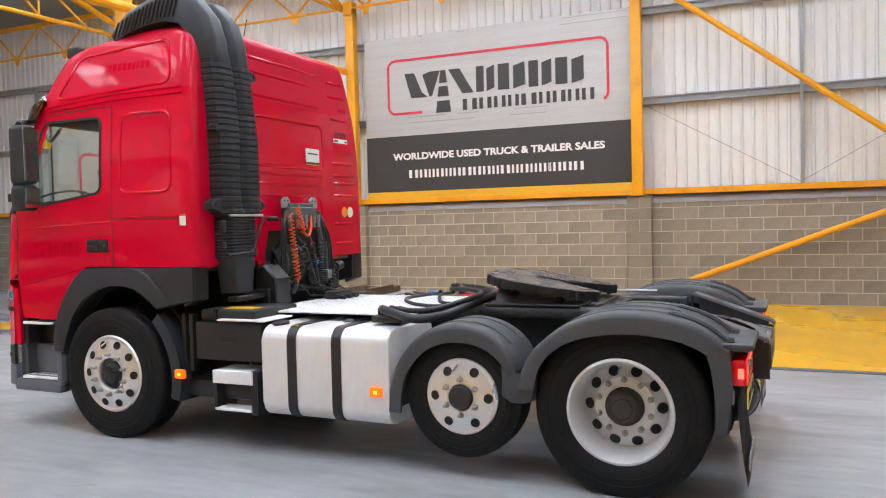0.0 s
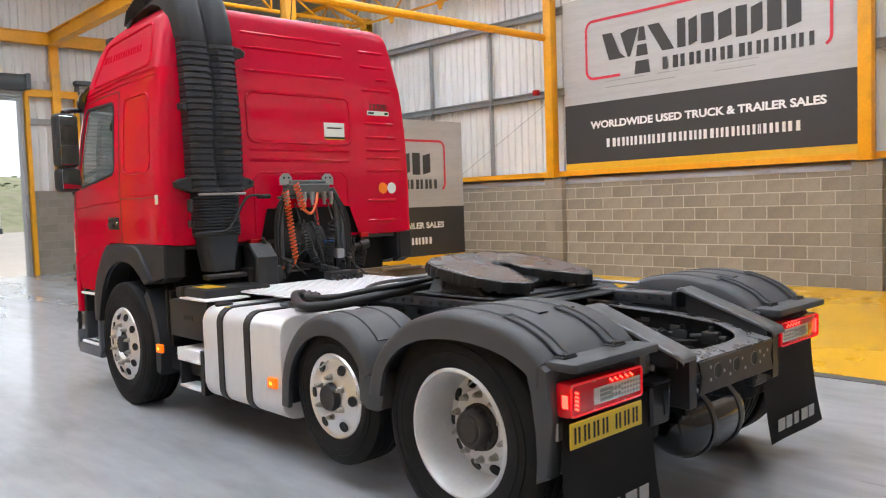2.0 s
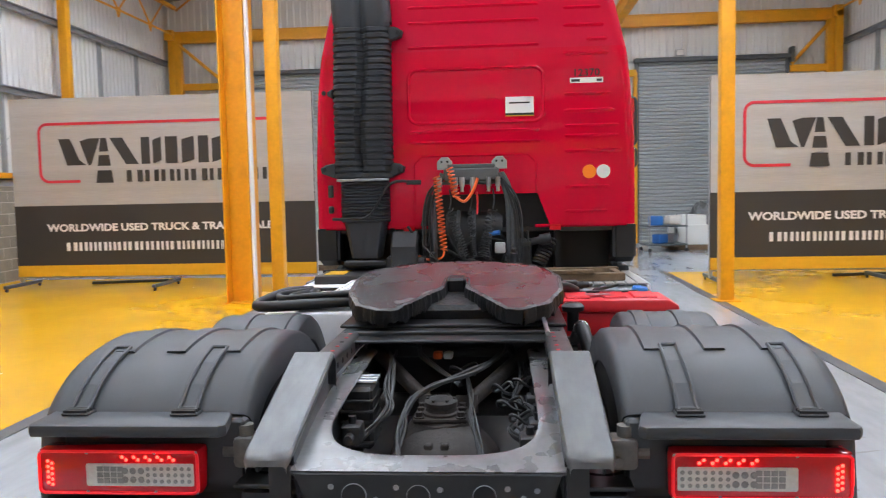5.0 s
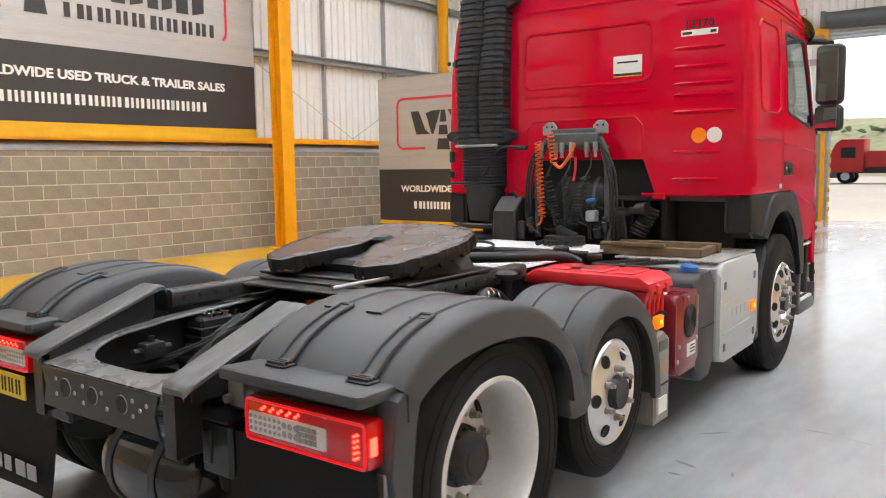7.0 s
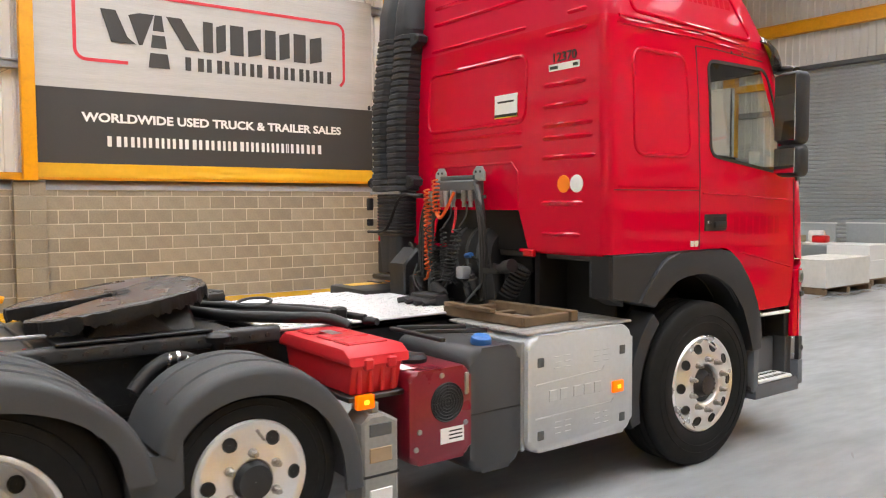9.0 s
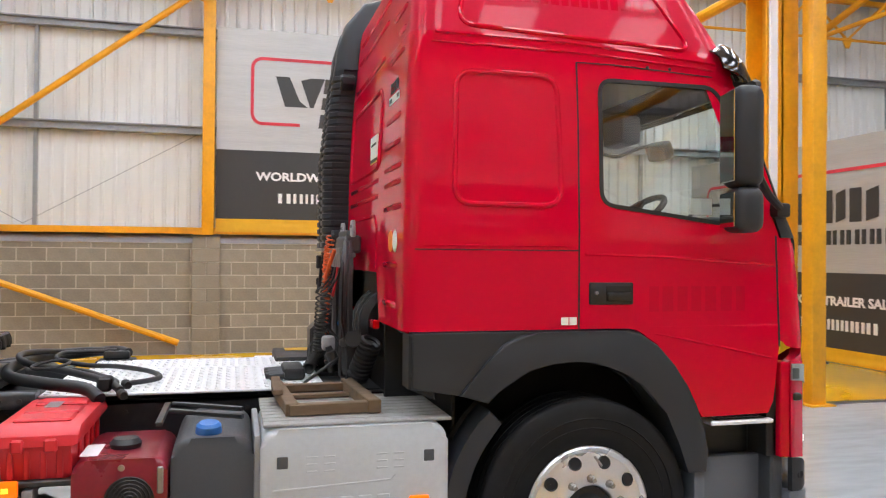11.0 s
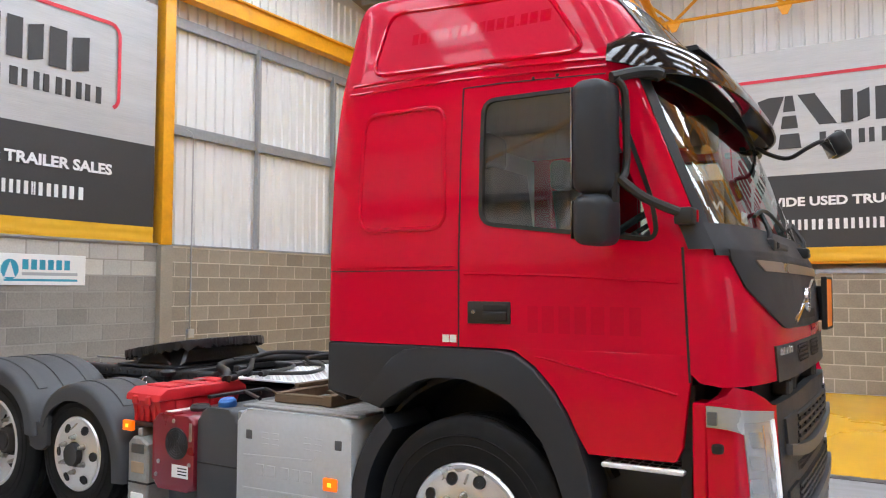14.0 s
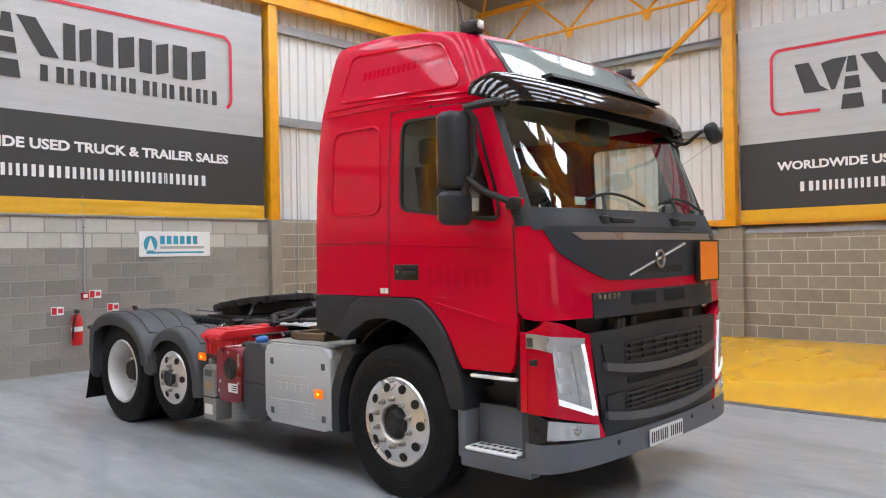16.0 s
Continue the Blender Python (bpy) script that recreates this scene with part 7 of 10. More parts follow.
for x in (-0.09, 0.19):
    part("tank_strap", lathe(mesh(), [(-0.02, 0.1905), (-0.018, 0.195), (0.018, 0.195), (0.02, 0.1905)], (x, -0.44, 0.425), (1, 0, 0), 36), M_TUBE, tank)
part("cross_frame", bx(mesh(), (-0.40, 0.95, 0.80), (0.40, 1.05, 0.94), 0.01), M_CHASSIS, lorry)
part("cross_frame", bx(mesh(), (-0.40, 1.62, 0.72), (0.40, 1.72, 0.95), 0.01), M_CHASSIS, lorry)
bm = mesh()
prism(bm, [(1.10, 0.52), (1.10, 0.92), (1.50, 0.95), (1.50, 0.48)], -0.38, 0.38, "x", 0.03, 2)
part("lift_axle_carrier", bm, M_INKSHADE, lorry)
bm = mesh()
bx(bm, (-0.40, 0.30, 0.998), (0.40, 0.46, 1.012), 0.004)
bx(bm, (-0.47, 0.42, 0.985), (0.47, 1.30, 1.03), 0.006)
part("coupling_base", bm, M_CHASSIS, lorry, "black base plate under the turntable")
unit = part("control_unit", bx(mesh(), (-0.39, -0.04, 0.66), (-0.27, 0.14, 0.895), 0.012), M_BLACK, lorry)
for k in range(5):
    part("unit_fin", bx(mesh(), (-0.394, -0.05, 0.68 + 0.04 * k), (-0.266, 0.145, 0.692 + 0.04 * k), 0.003), M_BLACK, unit)
for k in range(3):
    part("bright_bar", rod(mesh(), (-0.375, 0.02 + 0.045 * k, 0.905), (-0.262, 0.02 + 0.045 * k, 0.905), 0.009, 8), M_CHROME, unit, "bright metal bar")
for x, y, z in ((-0.335, 0.2, 0.84), (-0.30, -0.28, 0.80), (0.345, 0.1, 0.80), (0.345, -0.2, 0.79), (0.31, -0.40, 0.80)):
    bm = bx(mesh(), (x - 0.035, y - 0.05, z - 0.035), (x + 0.035, y + 0.05, z + 0.035), 0.012, 2)
    rod(bm, (x, y - 0.09, z), (x, y + 0.09, z), 0.016, 10)
    rod(bm, (x, y, z), (x, y, z + 0.06), 0.014, 10)
    part("air_valve", bm, M_BLACK, lorry)
for y, z in ((0.08, 0.85), (-0.12, 0.82)):
    part("web_label", bx(mesh(), (0.392, y - 0.03, z - 0.014), (0.3985, y + 0.03, z + 0.014)), M_STEEL, lorry)
random.seed(21)
# bundles of thin cables; each run is followed by a few strands
RUNS = ((((0.24, 0.60, 0.93), (0.20, 0.40, 0.915), (0.10, 0.20, 0.90), (-0.04, 0.08, 0.88), (-0.12, -0.02, 0.84), (-0.15, -0.14, 0.77), (-0.16, -0.26, 0.70)), 5, 0.016),
        (((-0.26, 0.50, 0.92), (-0.25, 0.30, 0.91), (-0.23, 0.10, 0.86), (-0.22, -0.04, 0.81), (-0.30, -0.20, 0.76), (-0.36, -0.34, 0.72)), 4, 0.02),
        (((0.07, 0.30, 0.86), (0.10, 0.12, 0.83), (0.11, -0.05, 0.79), (0.14, -0.20, 0.73), (0.15, -0.32, 0.66)), 3, 0.014),
        (((0.27, 0.55, 0.93), (0.30, 0.30, 0.87), (0.24, 0.16, 0.82), (0.31, 0.0, 0.80), (0.27, -0.14, 0.77), (0.33, -0.30, 0.75)), 5, 0.035),
        (((-0.28, 0.62, 0.95), (-0.10, 0.58, 0.93), (0.02, 0.56, 0.92), (0.18, 0.60, 0.93), (0.26, 0.56, 0.92)), 4, 0.022),
        (((-0.16, 0.56, 0.94), (-0.12, 0.40, 0.92), (-0.02, 0.30, 0.86), (0.05, 0.24, 0.84)), 2, 0.012))
for run, strands, wob in RUNS:
    for k in range(strands):
        pts = [(x + random.uniform(-wob, wob), y + random.uniform(-wob, wob), z + random.uniform(-wob, wob) * 0.6) for x, y, z in run]
        part("cable", tube(mesh(), pts, random.choice((0.004, 0.005, 0.006, 0.009)), 6, 6), M_CABLE, lorry)
for x, y, z, r in ((0.25, 0.02, 0.82, 0.05), (0.29, -0.10, 0.80, 0.045), (0.22, 0.14, 0.85, 0.04), (0.31, 0.20, 0.86, 0.05), (0.06, 0.34, 0.88, 0.06)):
    part("cable_loop", tube(mesh(), [(x + r * math.cos(a), y + r * math.sin(a) * 0.8, z + 0.02 * math.sin(2 * a)) for a in [0.7 * i for i in range(9)]], 0.006, 6, 4), M_CABLE, lorry)
for x, m in ((-0.06, M_ORANGE), (-0.015, M_STICKER)):
    part("connector", bx(mesh(), (x - 0.02, 0.42, 0.905), (x + 0.02, 0.47, 0.935), 0.008, 2), m, lorry)

# turntable
outline = [(-0.31, -0.42), (-0.42, -0.34), (-0.495, -0.12), (-0.50, 0.12), (-0.44, 0.30), (-0.30, 0.41), (-0.1, 0.455), (0.1, 0.455), (0.30, 0.41), (0.44, 0.30), (0.50, 0.12), (0.495, -0.12),
           (0.42, -0.34), (0.31, -0.42), (0.24, -0.41), (0.055, -0.06), (0.05, 0.10), (-0.05, 0.10), (-0.055, -0.06), (-0.24, -0.41)]
fw_mesh = prism(mesh(), outline, -0.03, 0.022, "z", 0.008, 1)
fw = part("turntable", fw_mesh, M_GREASE, lorry, "greasy steel turntable plate with a V slot, tilted back")
fw.matrix_basis = pose(0, 0.83, 1.165, 8.5, 0, 0)
bm = mesh()
random.seed(8)
edge = dense(outline[13:] + outline[:14], 0.009)
area = sum(a[0] * b[1] - b[0] * a[1] for a, b in zip(outline, outline[1:] + outline[:1]))
last = None
for i, (ex, ey) in enumerate(edge):
    a, b = Vector(edge[max(i - 2, 0)]), Vector(edge[min(i + 2, len(edge) - 1)])
    d = (b - a).normalized()
    nx, ny = (d.y, -d.x) if area > 0 else (-d.y, d.x)
    lump = noise.noise(Vector((ex * 14, ey * 14, 3.0))) + 0.8 * noise.noise(Vector((ex * 60, ey * 60, 5.0)))
    drip = noise.noise(Vector((ex * 22, ey * 22, 7.0))) + 0.9 * noise.noise(Vector((ex * 75, ey * 75, 1.0)))
    o, dr = 0.009 + 0.010 * lump, 0.044 + 0.022 * drip
    cur = [bm.verts.new((ex - (0.014 + 0.006 * lump) * nx, ey - (0.014 + 0.006 * lump) * ny, 0.0235)), bm.verts.new((ex + o * 0.5 * nx, ey + o * 0.5 * ny, 0.019 + 0.004 * drip)),
           bm.verts.new((ex + o * nx, ey + o * ny, -0.008)), bm.verts.new((ex + o * 0.7 * nx, ey + o * 0.7 * ny, -dr)), bm.verts.new((ex - 0.02 * nx, ey - 0.02 * ny, -dr + 0.004))]
    if last:
        for k in range(4):
            bm.faces.new((last[k], cur[k], cur[k + 1], last[k + 1]))
    last = cur
part("grease_edge", bm, M_OIL, fw, "thick black grease along the edges")
bm = mesh()
prism(bm, [(-0.43, -0.16), (0.43, -0.16), (0.36, -0.03), (-0.36, -0.03)], -0.20, 0.30, "y", 0.02, 1)
part("skirt", bm, M_OIL, fw)
bm = bx(mesh(), (-0.045, 0.04, -0.05), (0.045, 0.12, 0.035), 0.012)
part("lock_jaw", bm, M_OIL, fw)
for s in (1, -1):
    bm = prism(mesh(), [(0.62, 1.02), (1.06, 1.02), (0.93, 1.14), (0.88, 1.17), (0.78, 1.17), (0.73, 1.14)], s * 0.34, s * 0.43, "x", 0.01, 1)
    part("pedestal", bm, M_CASTING, lorry, "rusty cast pedestal")
part("mount_plate", bx(mesh(), (-0.50, 0.50, 1.03), (0.50, 1.20, 1.045), 0.004), M_CHASSIS, lorry)
bm = mesh()
lathe(bm, [(-0.10, 0.030), (0.0, 0.030), (0.004, 0.055), (0.030, 0.060), (0.044, 0.045), (0.05, 0.02), (0.05, 0.001)], (0.585, 1.19, 0.99), (0, 0, 1), 22)
part("breather_cap", bm, M_BLACK, lorry, "black mushroom-shaped breather cap")
bm = mesh()
tube(bm, [(0.60, 1.16, 0.86), (0.61, 1.06, 0.92), (0.61, 0.97, 0.945), (0.62, 0.86, 0.90), (0.64, 0.78, 0.82)], 0.034, 14, 6)
hose = part("breather_hose", bm, M_BLACK, lorry, "black hose with bright clamps")
for k, (y, z) in enumerate(((1.03, 0.927), (0.985, 0.941), (0.94, 0.937))):
    part("hose_clamp", lathe(mesh(), [(-0.008, 0.036), (-0.006, 0.039), (0.006, 0.039), (0.008, 0.036)], (0.61, y, z), (0, 1, 0.25 - 0.3 * k), 20), M_CHROME, hose)
bm = mesh()
rod(bm, (0.40, 0.62, 1.07), (0.40, 0.12, 1.07), 0.010, 8)
part("release_handle", bm, M_STEEL, lorry)

# catwalk plates
for x0, x1, y0, y1 in ((-0.44, 0.44, 1.55, 2.93), (-0.88, -0.45, 1.62, 2.98)):
    bm = bx(mesh(), (x0, y0, 0.985), (x1, y1, 0.998), 0.003)
    cw = part("catwalk", bm, M_CHEQUER, lorry, "bright chequer plate catwalk")
    bm = mesh()
    ny, nx = int((y1 - y0) / 0.05), int((x1 - x0) / 0.05)
    for i in range(nx):
        for j in range(ny):
            x, y = x0 + 0.03 + 0.05 * i, y0 + 0.03 + 0.05 * j
            a = 45 if (i + j) % 2 else -45
            bx(bm, (-0.016, -0.004, 0), (0.016, 0.004, 0.004), 0, 1, pose(x, y, 0.998, 0, 0, a))
    part("tread_pattern", bm, M_CHEQUER, cw)["kind"] = "stuff"


# ---- wheels ----
def tyre_mesh(x, y, z, s, R, rim, wd):
    """A tyre with rounded shoulders and cut tread grooves."""
    bm = mesh()
    h = wd / 2
    prof = [(-h * 0.80, rim), (-h * 0.97, rim + 0.02), (-h, rim + (R - rim) * 0.45), (-h * 0.96, R - 0.05), (-h * 0.86, R - 0.015), (-h * 0.80, R - 0.003)]
    for c in (-0.52, -0.17, 0.17, 0.52):
        prof += [((c - 0.035) * h, R), ((c - 0.03) * h, R - 0.012), ((c + 0.03) * h, R - 0.012), ((c + 0.035) * h, R)]
    prof += [(h * 0.80, R - 0.003), (h * 0.86, R - 0.015), (h * 0.96, R - 0.05), (h, rim + (R - rim) * 0.45), (h * 0.97, rim + 0.02), (h * 0.80, rim)]
    lathe(bm, prof, (x, y, z), (s, 0, 0), 72)
    for q in (0.42, 0.62):
        r = rim + (R - rim) * q
        lathe(bm, [(h * 1.0 - 0.001, r - 0.003), (h * 1.0 + 0.003, r), (h * 1.0 - 0.001, r + 0.003)], (x, y, z), (s, 0, 0), 60)
    return bm


def road_wheel(name, s, y, z, kind, label):
    front, mid, rear = kind == "front", kind == "mid", kind == "rear"
    R, rim, wd = (0.395, 0.235, 0.245) if mid else (0.515, 0.305 if rear else 0.292, 0.30)
    xc = s * (1.10 if front else (1.105 if mid else 1.08))
    h = wd / 2
    w = part(name, tyre_mesh(xc, y, z, s, R, rim, wd), M_TYRE, lorry, label, angle=50)
    c = (xc, y, z)
    if rear:
        part("inner_tyre", tyre_mesh(xc - s * 0.33, y, z, s, R, rim, wd), M_TYRE, w, angle=50)
        prof = [(h * 0.92, rim + 0.012), (h * 0.98, rim + 0.004), (h * 0.98, rim - 0.006), (h * 0.80, rim - 0.022), (0.02, rim - 0.034), (-0.035, 0.264), (-0.072, 0.254), (-0.068, 0.246), (-0.032, 0.188), (-0.02, 0.180), (-0.02, 0.13), (-0.02, 0.02)]
        nut_r, nut_d, n_nut, hole_r, hole_d, n_hole, hs = 0.1625, -0.02, 10, 0.219, -0.046, 10, 0.030
        m = M_DISH
    elif front:
        prof = [(h * 0.92, rim + 0.012), (h * 1.0, rim + 0.002), (h * 0.98, rim - 0.010), (h * 0.93, 0.272), (h * 0.95, 0.260), (h * 1.0, 0.235), (h * 1.07, 0.205), (h * 1.10, 0.185), (h * 1.10, 0.132), (h * 1.06, 0.124), (h * 0.6, 0.12), (h * 0.6, 0.02)]
        nut_r, nut_d, n_nut, hole_r, hole_d, n_hole, hs = 0.158, h * 1.10, 10, 0.236, h * 1.0 + 0.004, 10, 0.028
        m = M_ALLOY
    else:
        prof = [(h * 0.92, rim + 0.010), (h * 1.0, rim + 0.002), (h * 0.97, rim - 0.010), (h * 0.93, rim - 0.018), (h * 0.95, 0.207), (h * 1.02, 0.175), (h * 1.08, 0.150), (h * 1.09, 0.14), (h * 1.09, 0.088), (h * 1.0, 0.084), (h * 1.0, 0.02)]
        nut_r, nut_d, n_nut, hole_r, hole_d, n_hole, hs = 0.114, h * 1.09, 6, 0.183, h * 1.0 + 0.004, 6, 0.027
        m = M_ALLOY
    part("rim", lathe(mesh(), prof, c, (s, 0, 0), 64), m, w, "silver painted deep-dish rim" if rear else "polished alloy rim", angle=50)
    base = nut_d
    if rear:
        hp = [(base, 0.118), (base + 0.02, 0.116), (base + 0.024, 0.098), (base + 0.075, 0.094), (base + 0.085, 0.080), (base + 0.078, 0.062), (base + 0.088, 0.055), (base + 0.088, 0.001)]
    elif front:
        hp = [(base - 0.06, 0.119), (base - 0.03, 0.115), (base - 0.03, 0.085), (base - 0.015, 0.075), (base + 0.015, 0.066), (base + 0.02, 0.045), (base + 0.02, 0.001)]
    else:
        hp = [(base, 0.082), (base + 0.02, 0.075), (base + 0.035, 0.07), (base + 0.03, 0.052), (base + 0.03, 0.001)]
    part("hub", lathe(mesh(), hp, c, (s, 0, 0), 30), M_CASTING if rear else M_HUB, w, "greasy rust-brown hub" if rear else "black hub", angle=50)
    if rear or front:
        bm = mesh()
        for k in range(12):
            a = 2 * math.pi * k / 12
            r = 0.104 if rear else 0.06
            lathe(bm, [(0, 0.010), (0.012, 0.010), (0.012, 0.0005)], (xc + s * (base + (0.03 if rear else 0.008)), y + r * math.cos(a) * 0.98, z + r * math.sin(a) * 0.98), (s, 0, 0), 6)
        part("hub_bolt", bm, M_HUB, w)["kind"] = "stuff"
    for k in range(n_nut):
        a = 2 * math.pi * (k + 0.5) / n_nut
        q = (xc + s * nut_d, y + nut_r * math.cos(a), z + nut_r * math.sin(a))
        part("nut", lathe(mesh(), [(-0.004, 0.021), (0.006, 0.020), (0.008, 0.016), (0.030, 0.015), (0.034, 0.010), (0.044, 0.010), (0.044, 0.0005)], q, (s, 0, 0), 8), M_NUT, w)
    # hand holes are black discs on the rim; the colour carries their inner shade
    for k in range(n_hole):
        a = 2 * math.pi * k / n_hole
        q = (xc + s * hole_d, y + hole_r * math.cos(a), z + hole_r * math.sin(a))
        ax = (s, (0.6 if rear else 0.3) * math.cos(a), (0.6 if rear else 0.3) * math.sin(a))
        part("hand_hole", lathe(mesh(), [(-0.01, hs * 1.12), (0.004, hs * 1.1), (0.002, hs), (-0.002, hs * 0.9), (-0.002, 0.0005)], q, ax, 18), M_INKSHADE, w)
    part("valve_stem", rod(mesh(), (xc + s * (nut_d + 0.0), y + 0.02, z + hole_r + 0.02), (xc + s * (nut_d + 0.05), y + 0.03, z + hole_r - 0.01), 0.006, 6), M_NUT, w)
    return w


for s in (1, -1):
    road_wheel("wheel", s, 4.05, 0.512, "front", "front wheel with polished alloy rim and worn black tyre")
    road_wheel("wheel", s, 1.08, 0.53, "mid", "small raised lift-axle wheel with polished alloy rim")
    road_wheel("wheel", s, 0.085, 0.505, "rear", "twin drive wheel with silver deep-dish rim")
bm = mesh()
rod(bm, (-1.0, 1.08, 0.53), (1.0, 1.08, 0.53), 0.06, 12)
part("lift_axle", bm, M_CASTING, lorry)
bm = mesh()
rod(bm, (-1.0, 4.05, 0.50), (1.0, 4.05, 0.50), 0.06, 12)
part("axle_beam", bm, M_CASTING, lorry)

# ---- mudguards over the rear axles ----
REAR_TOP = [(0.70, 0.62), (0.665, 0.74), (0.60, 0.85), (0.50, 0.94), (0.37, 1.025), (0.20, 1.08), (0.03, 1.10), (-0.17, 1.085), (-0.33, 1.045), (-0.44, 0.985), (-0.50, 0.93)]
REAR_LIP = [(0.585, 0.62), (0.555, 0.74), (0.49, 0.83), (0.40, 0.895), (0.28, 0.94), (0.14, 0.965), (0.0, 0.972), (-0.14, 0.962), (-0.28, 0.935), (-0.40, 0.88), (-0.47, 0.82)]
MID_TOP = [(1.60, 0.40), (1.585, 0.56), (1.54, 0.70), (1.46, 0.82), (1.35, 0.92), (1.22, 0.98), (1.08, 0.997), (0.95, 0.975), (0.84, 0.92), (0.75, 0.83), (0.70, 0.72)]
MID_LIP = [(1.50, 0.40), (1.485, 0.56), (1.44, 0.68), (1.37, 0.77), (1.28, 0.835), (1.18, 0.87), (1.08, 0.88), (0.98, 0.87), (0.88, 0.83), (0.80, 0.76), (0.76, 0.68)]


def offset_in(pts, d, c):
    return [(p[0] + (c[0] - p[0]) * d / math.hypot(c[0] - p[0], c[1] - p[1]), p[1] + (c[1] - p[1]) * d / math.hypot(c[0] - p[0], c[1] - p[1])) for p in pts]


def guard(s, top, lip, c, x_in, x_out, name, label, ribs, rib_span):
    bm = mesh()
    fine = [(p.x, p.y) for p in curve_pts([(a, b, 0) for a, b in top], 3)]
    under = offset_in(fine, 0.02, c)
    # shell with rounded shoulders
    sect = [(x_in + 0.012, 0.004), (x_in + 0.035, 0.0), (x_out - 0.05, 0.0), (x_out - 0.022, 0.005), (x_out - 0.006, 0.016), (x_out, 0.036)]
    rows = []
    for xx, d in sect:
        rows.append([bm.verts.new((s * xx, a, b)) for a, b in offset_in(fine, d, c)])
    lipf = [(p.x, p.y) for p in curve_pts([(a, b, 0) for a, b in lip], 3)]
    rows.append([bm.verts.new((s * x_out, a, b)) for a, b in lipf])
    rows.append([bm.verts.new((s * (x_out - 0.03), a, b)) for a, b in offset_in(lipf, -0.004, c)])
    rows.append([bm.verts.new((s * (x_out - 0.05), a, b)) for a, b in offset_in(fine, 0.03, c)])
    rows.append([bm.verts.new((s * (x_in + 0.02), a, b)) for a, b in under])
    rows.append([bm.verts.new((s * (x_in + 0.012), a, b)) for a, b in offset_in(fine, 0.13, c)])
    rows.append([bm.verts.new((s * (x_in - 0.002), a, b)) for a, b in offset_in(fine, 0.13, c)])
    rows.append([bm.verts.new((s * (x_in - 0.004), a, b)) for a, b in offset_in(fine, 0.022, c)])
    m = len(rows)
    for k in range(m):
        a, b = rows[k], rows[(k + 1) % m]
        for i in range(len(fine) - 1):
            bm.faces.new((a[i], a[i + 1], b[i + 1], b[i]))
    for i in (0, len(fine) - 1):
        bm.faces.new([r[i] for r in rows])
    g = part(name, bm, M_PLASTIC, lorry, label, angle=45)
    for xr in ribs:
        bm = mesh()
        a, b = rib_span
        seg = fine[a:b]
        o = offset_in(seg, -0.008, c)
        u = offset_in(seg, 0.004, c)
        for sx in ((xr - 0.04, xr - 0.032, xr + 0.032, xr + 0.04),):
            r = [[bm.verts.new((s * sx[0], p, q)) for p, q in u], [bm.verts.new((s * sx[1], p, q)) for p, q in o], [bm.verts.new((s * sx[2], p, q)) for p, q in o], [bm.verts.new((s * sx[3], p, q)) for p, q in u]]
            for k in range(3):
                for i in range(len(seg) - 1):
                    bm.faces.new((r[k][i], r[k][i + 1], r[k + 1][i + 1], r[k + 1][i]))
            for i in (0, len(seg) - 1):
                bm.faces.new([q[i] for q in r])
        part("moulded_rib", bm, M_PLASTIC, g)
    return g


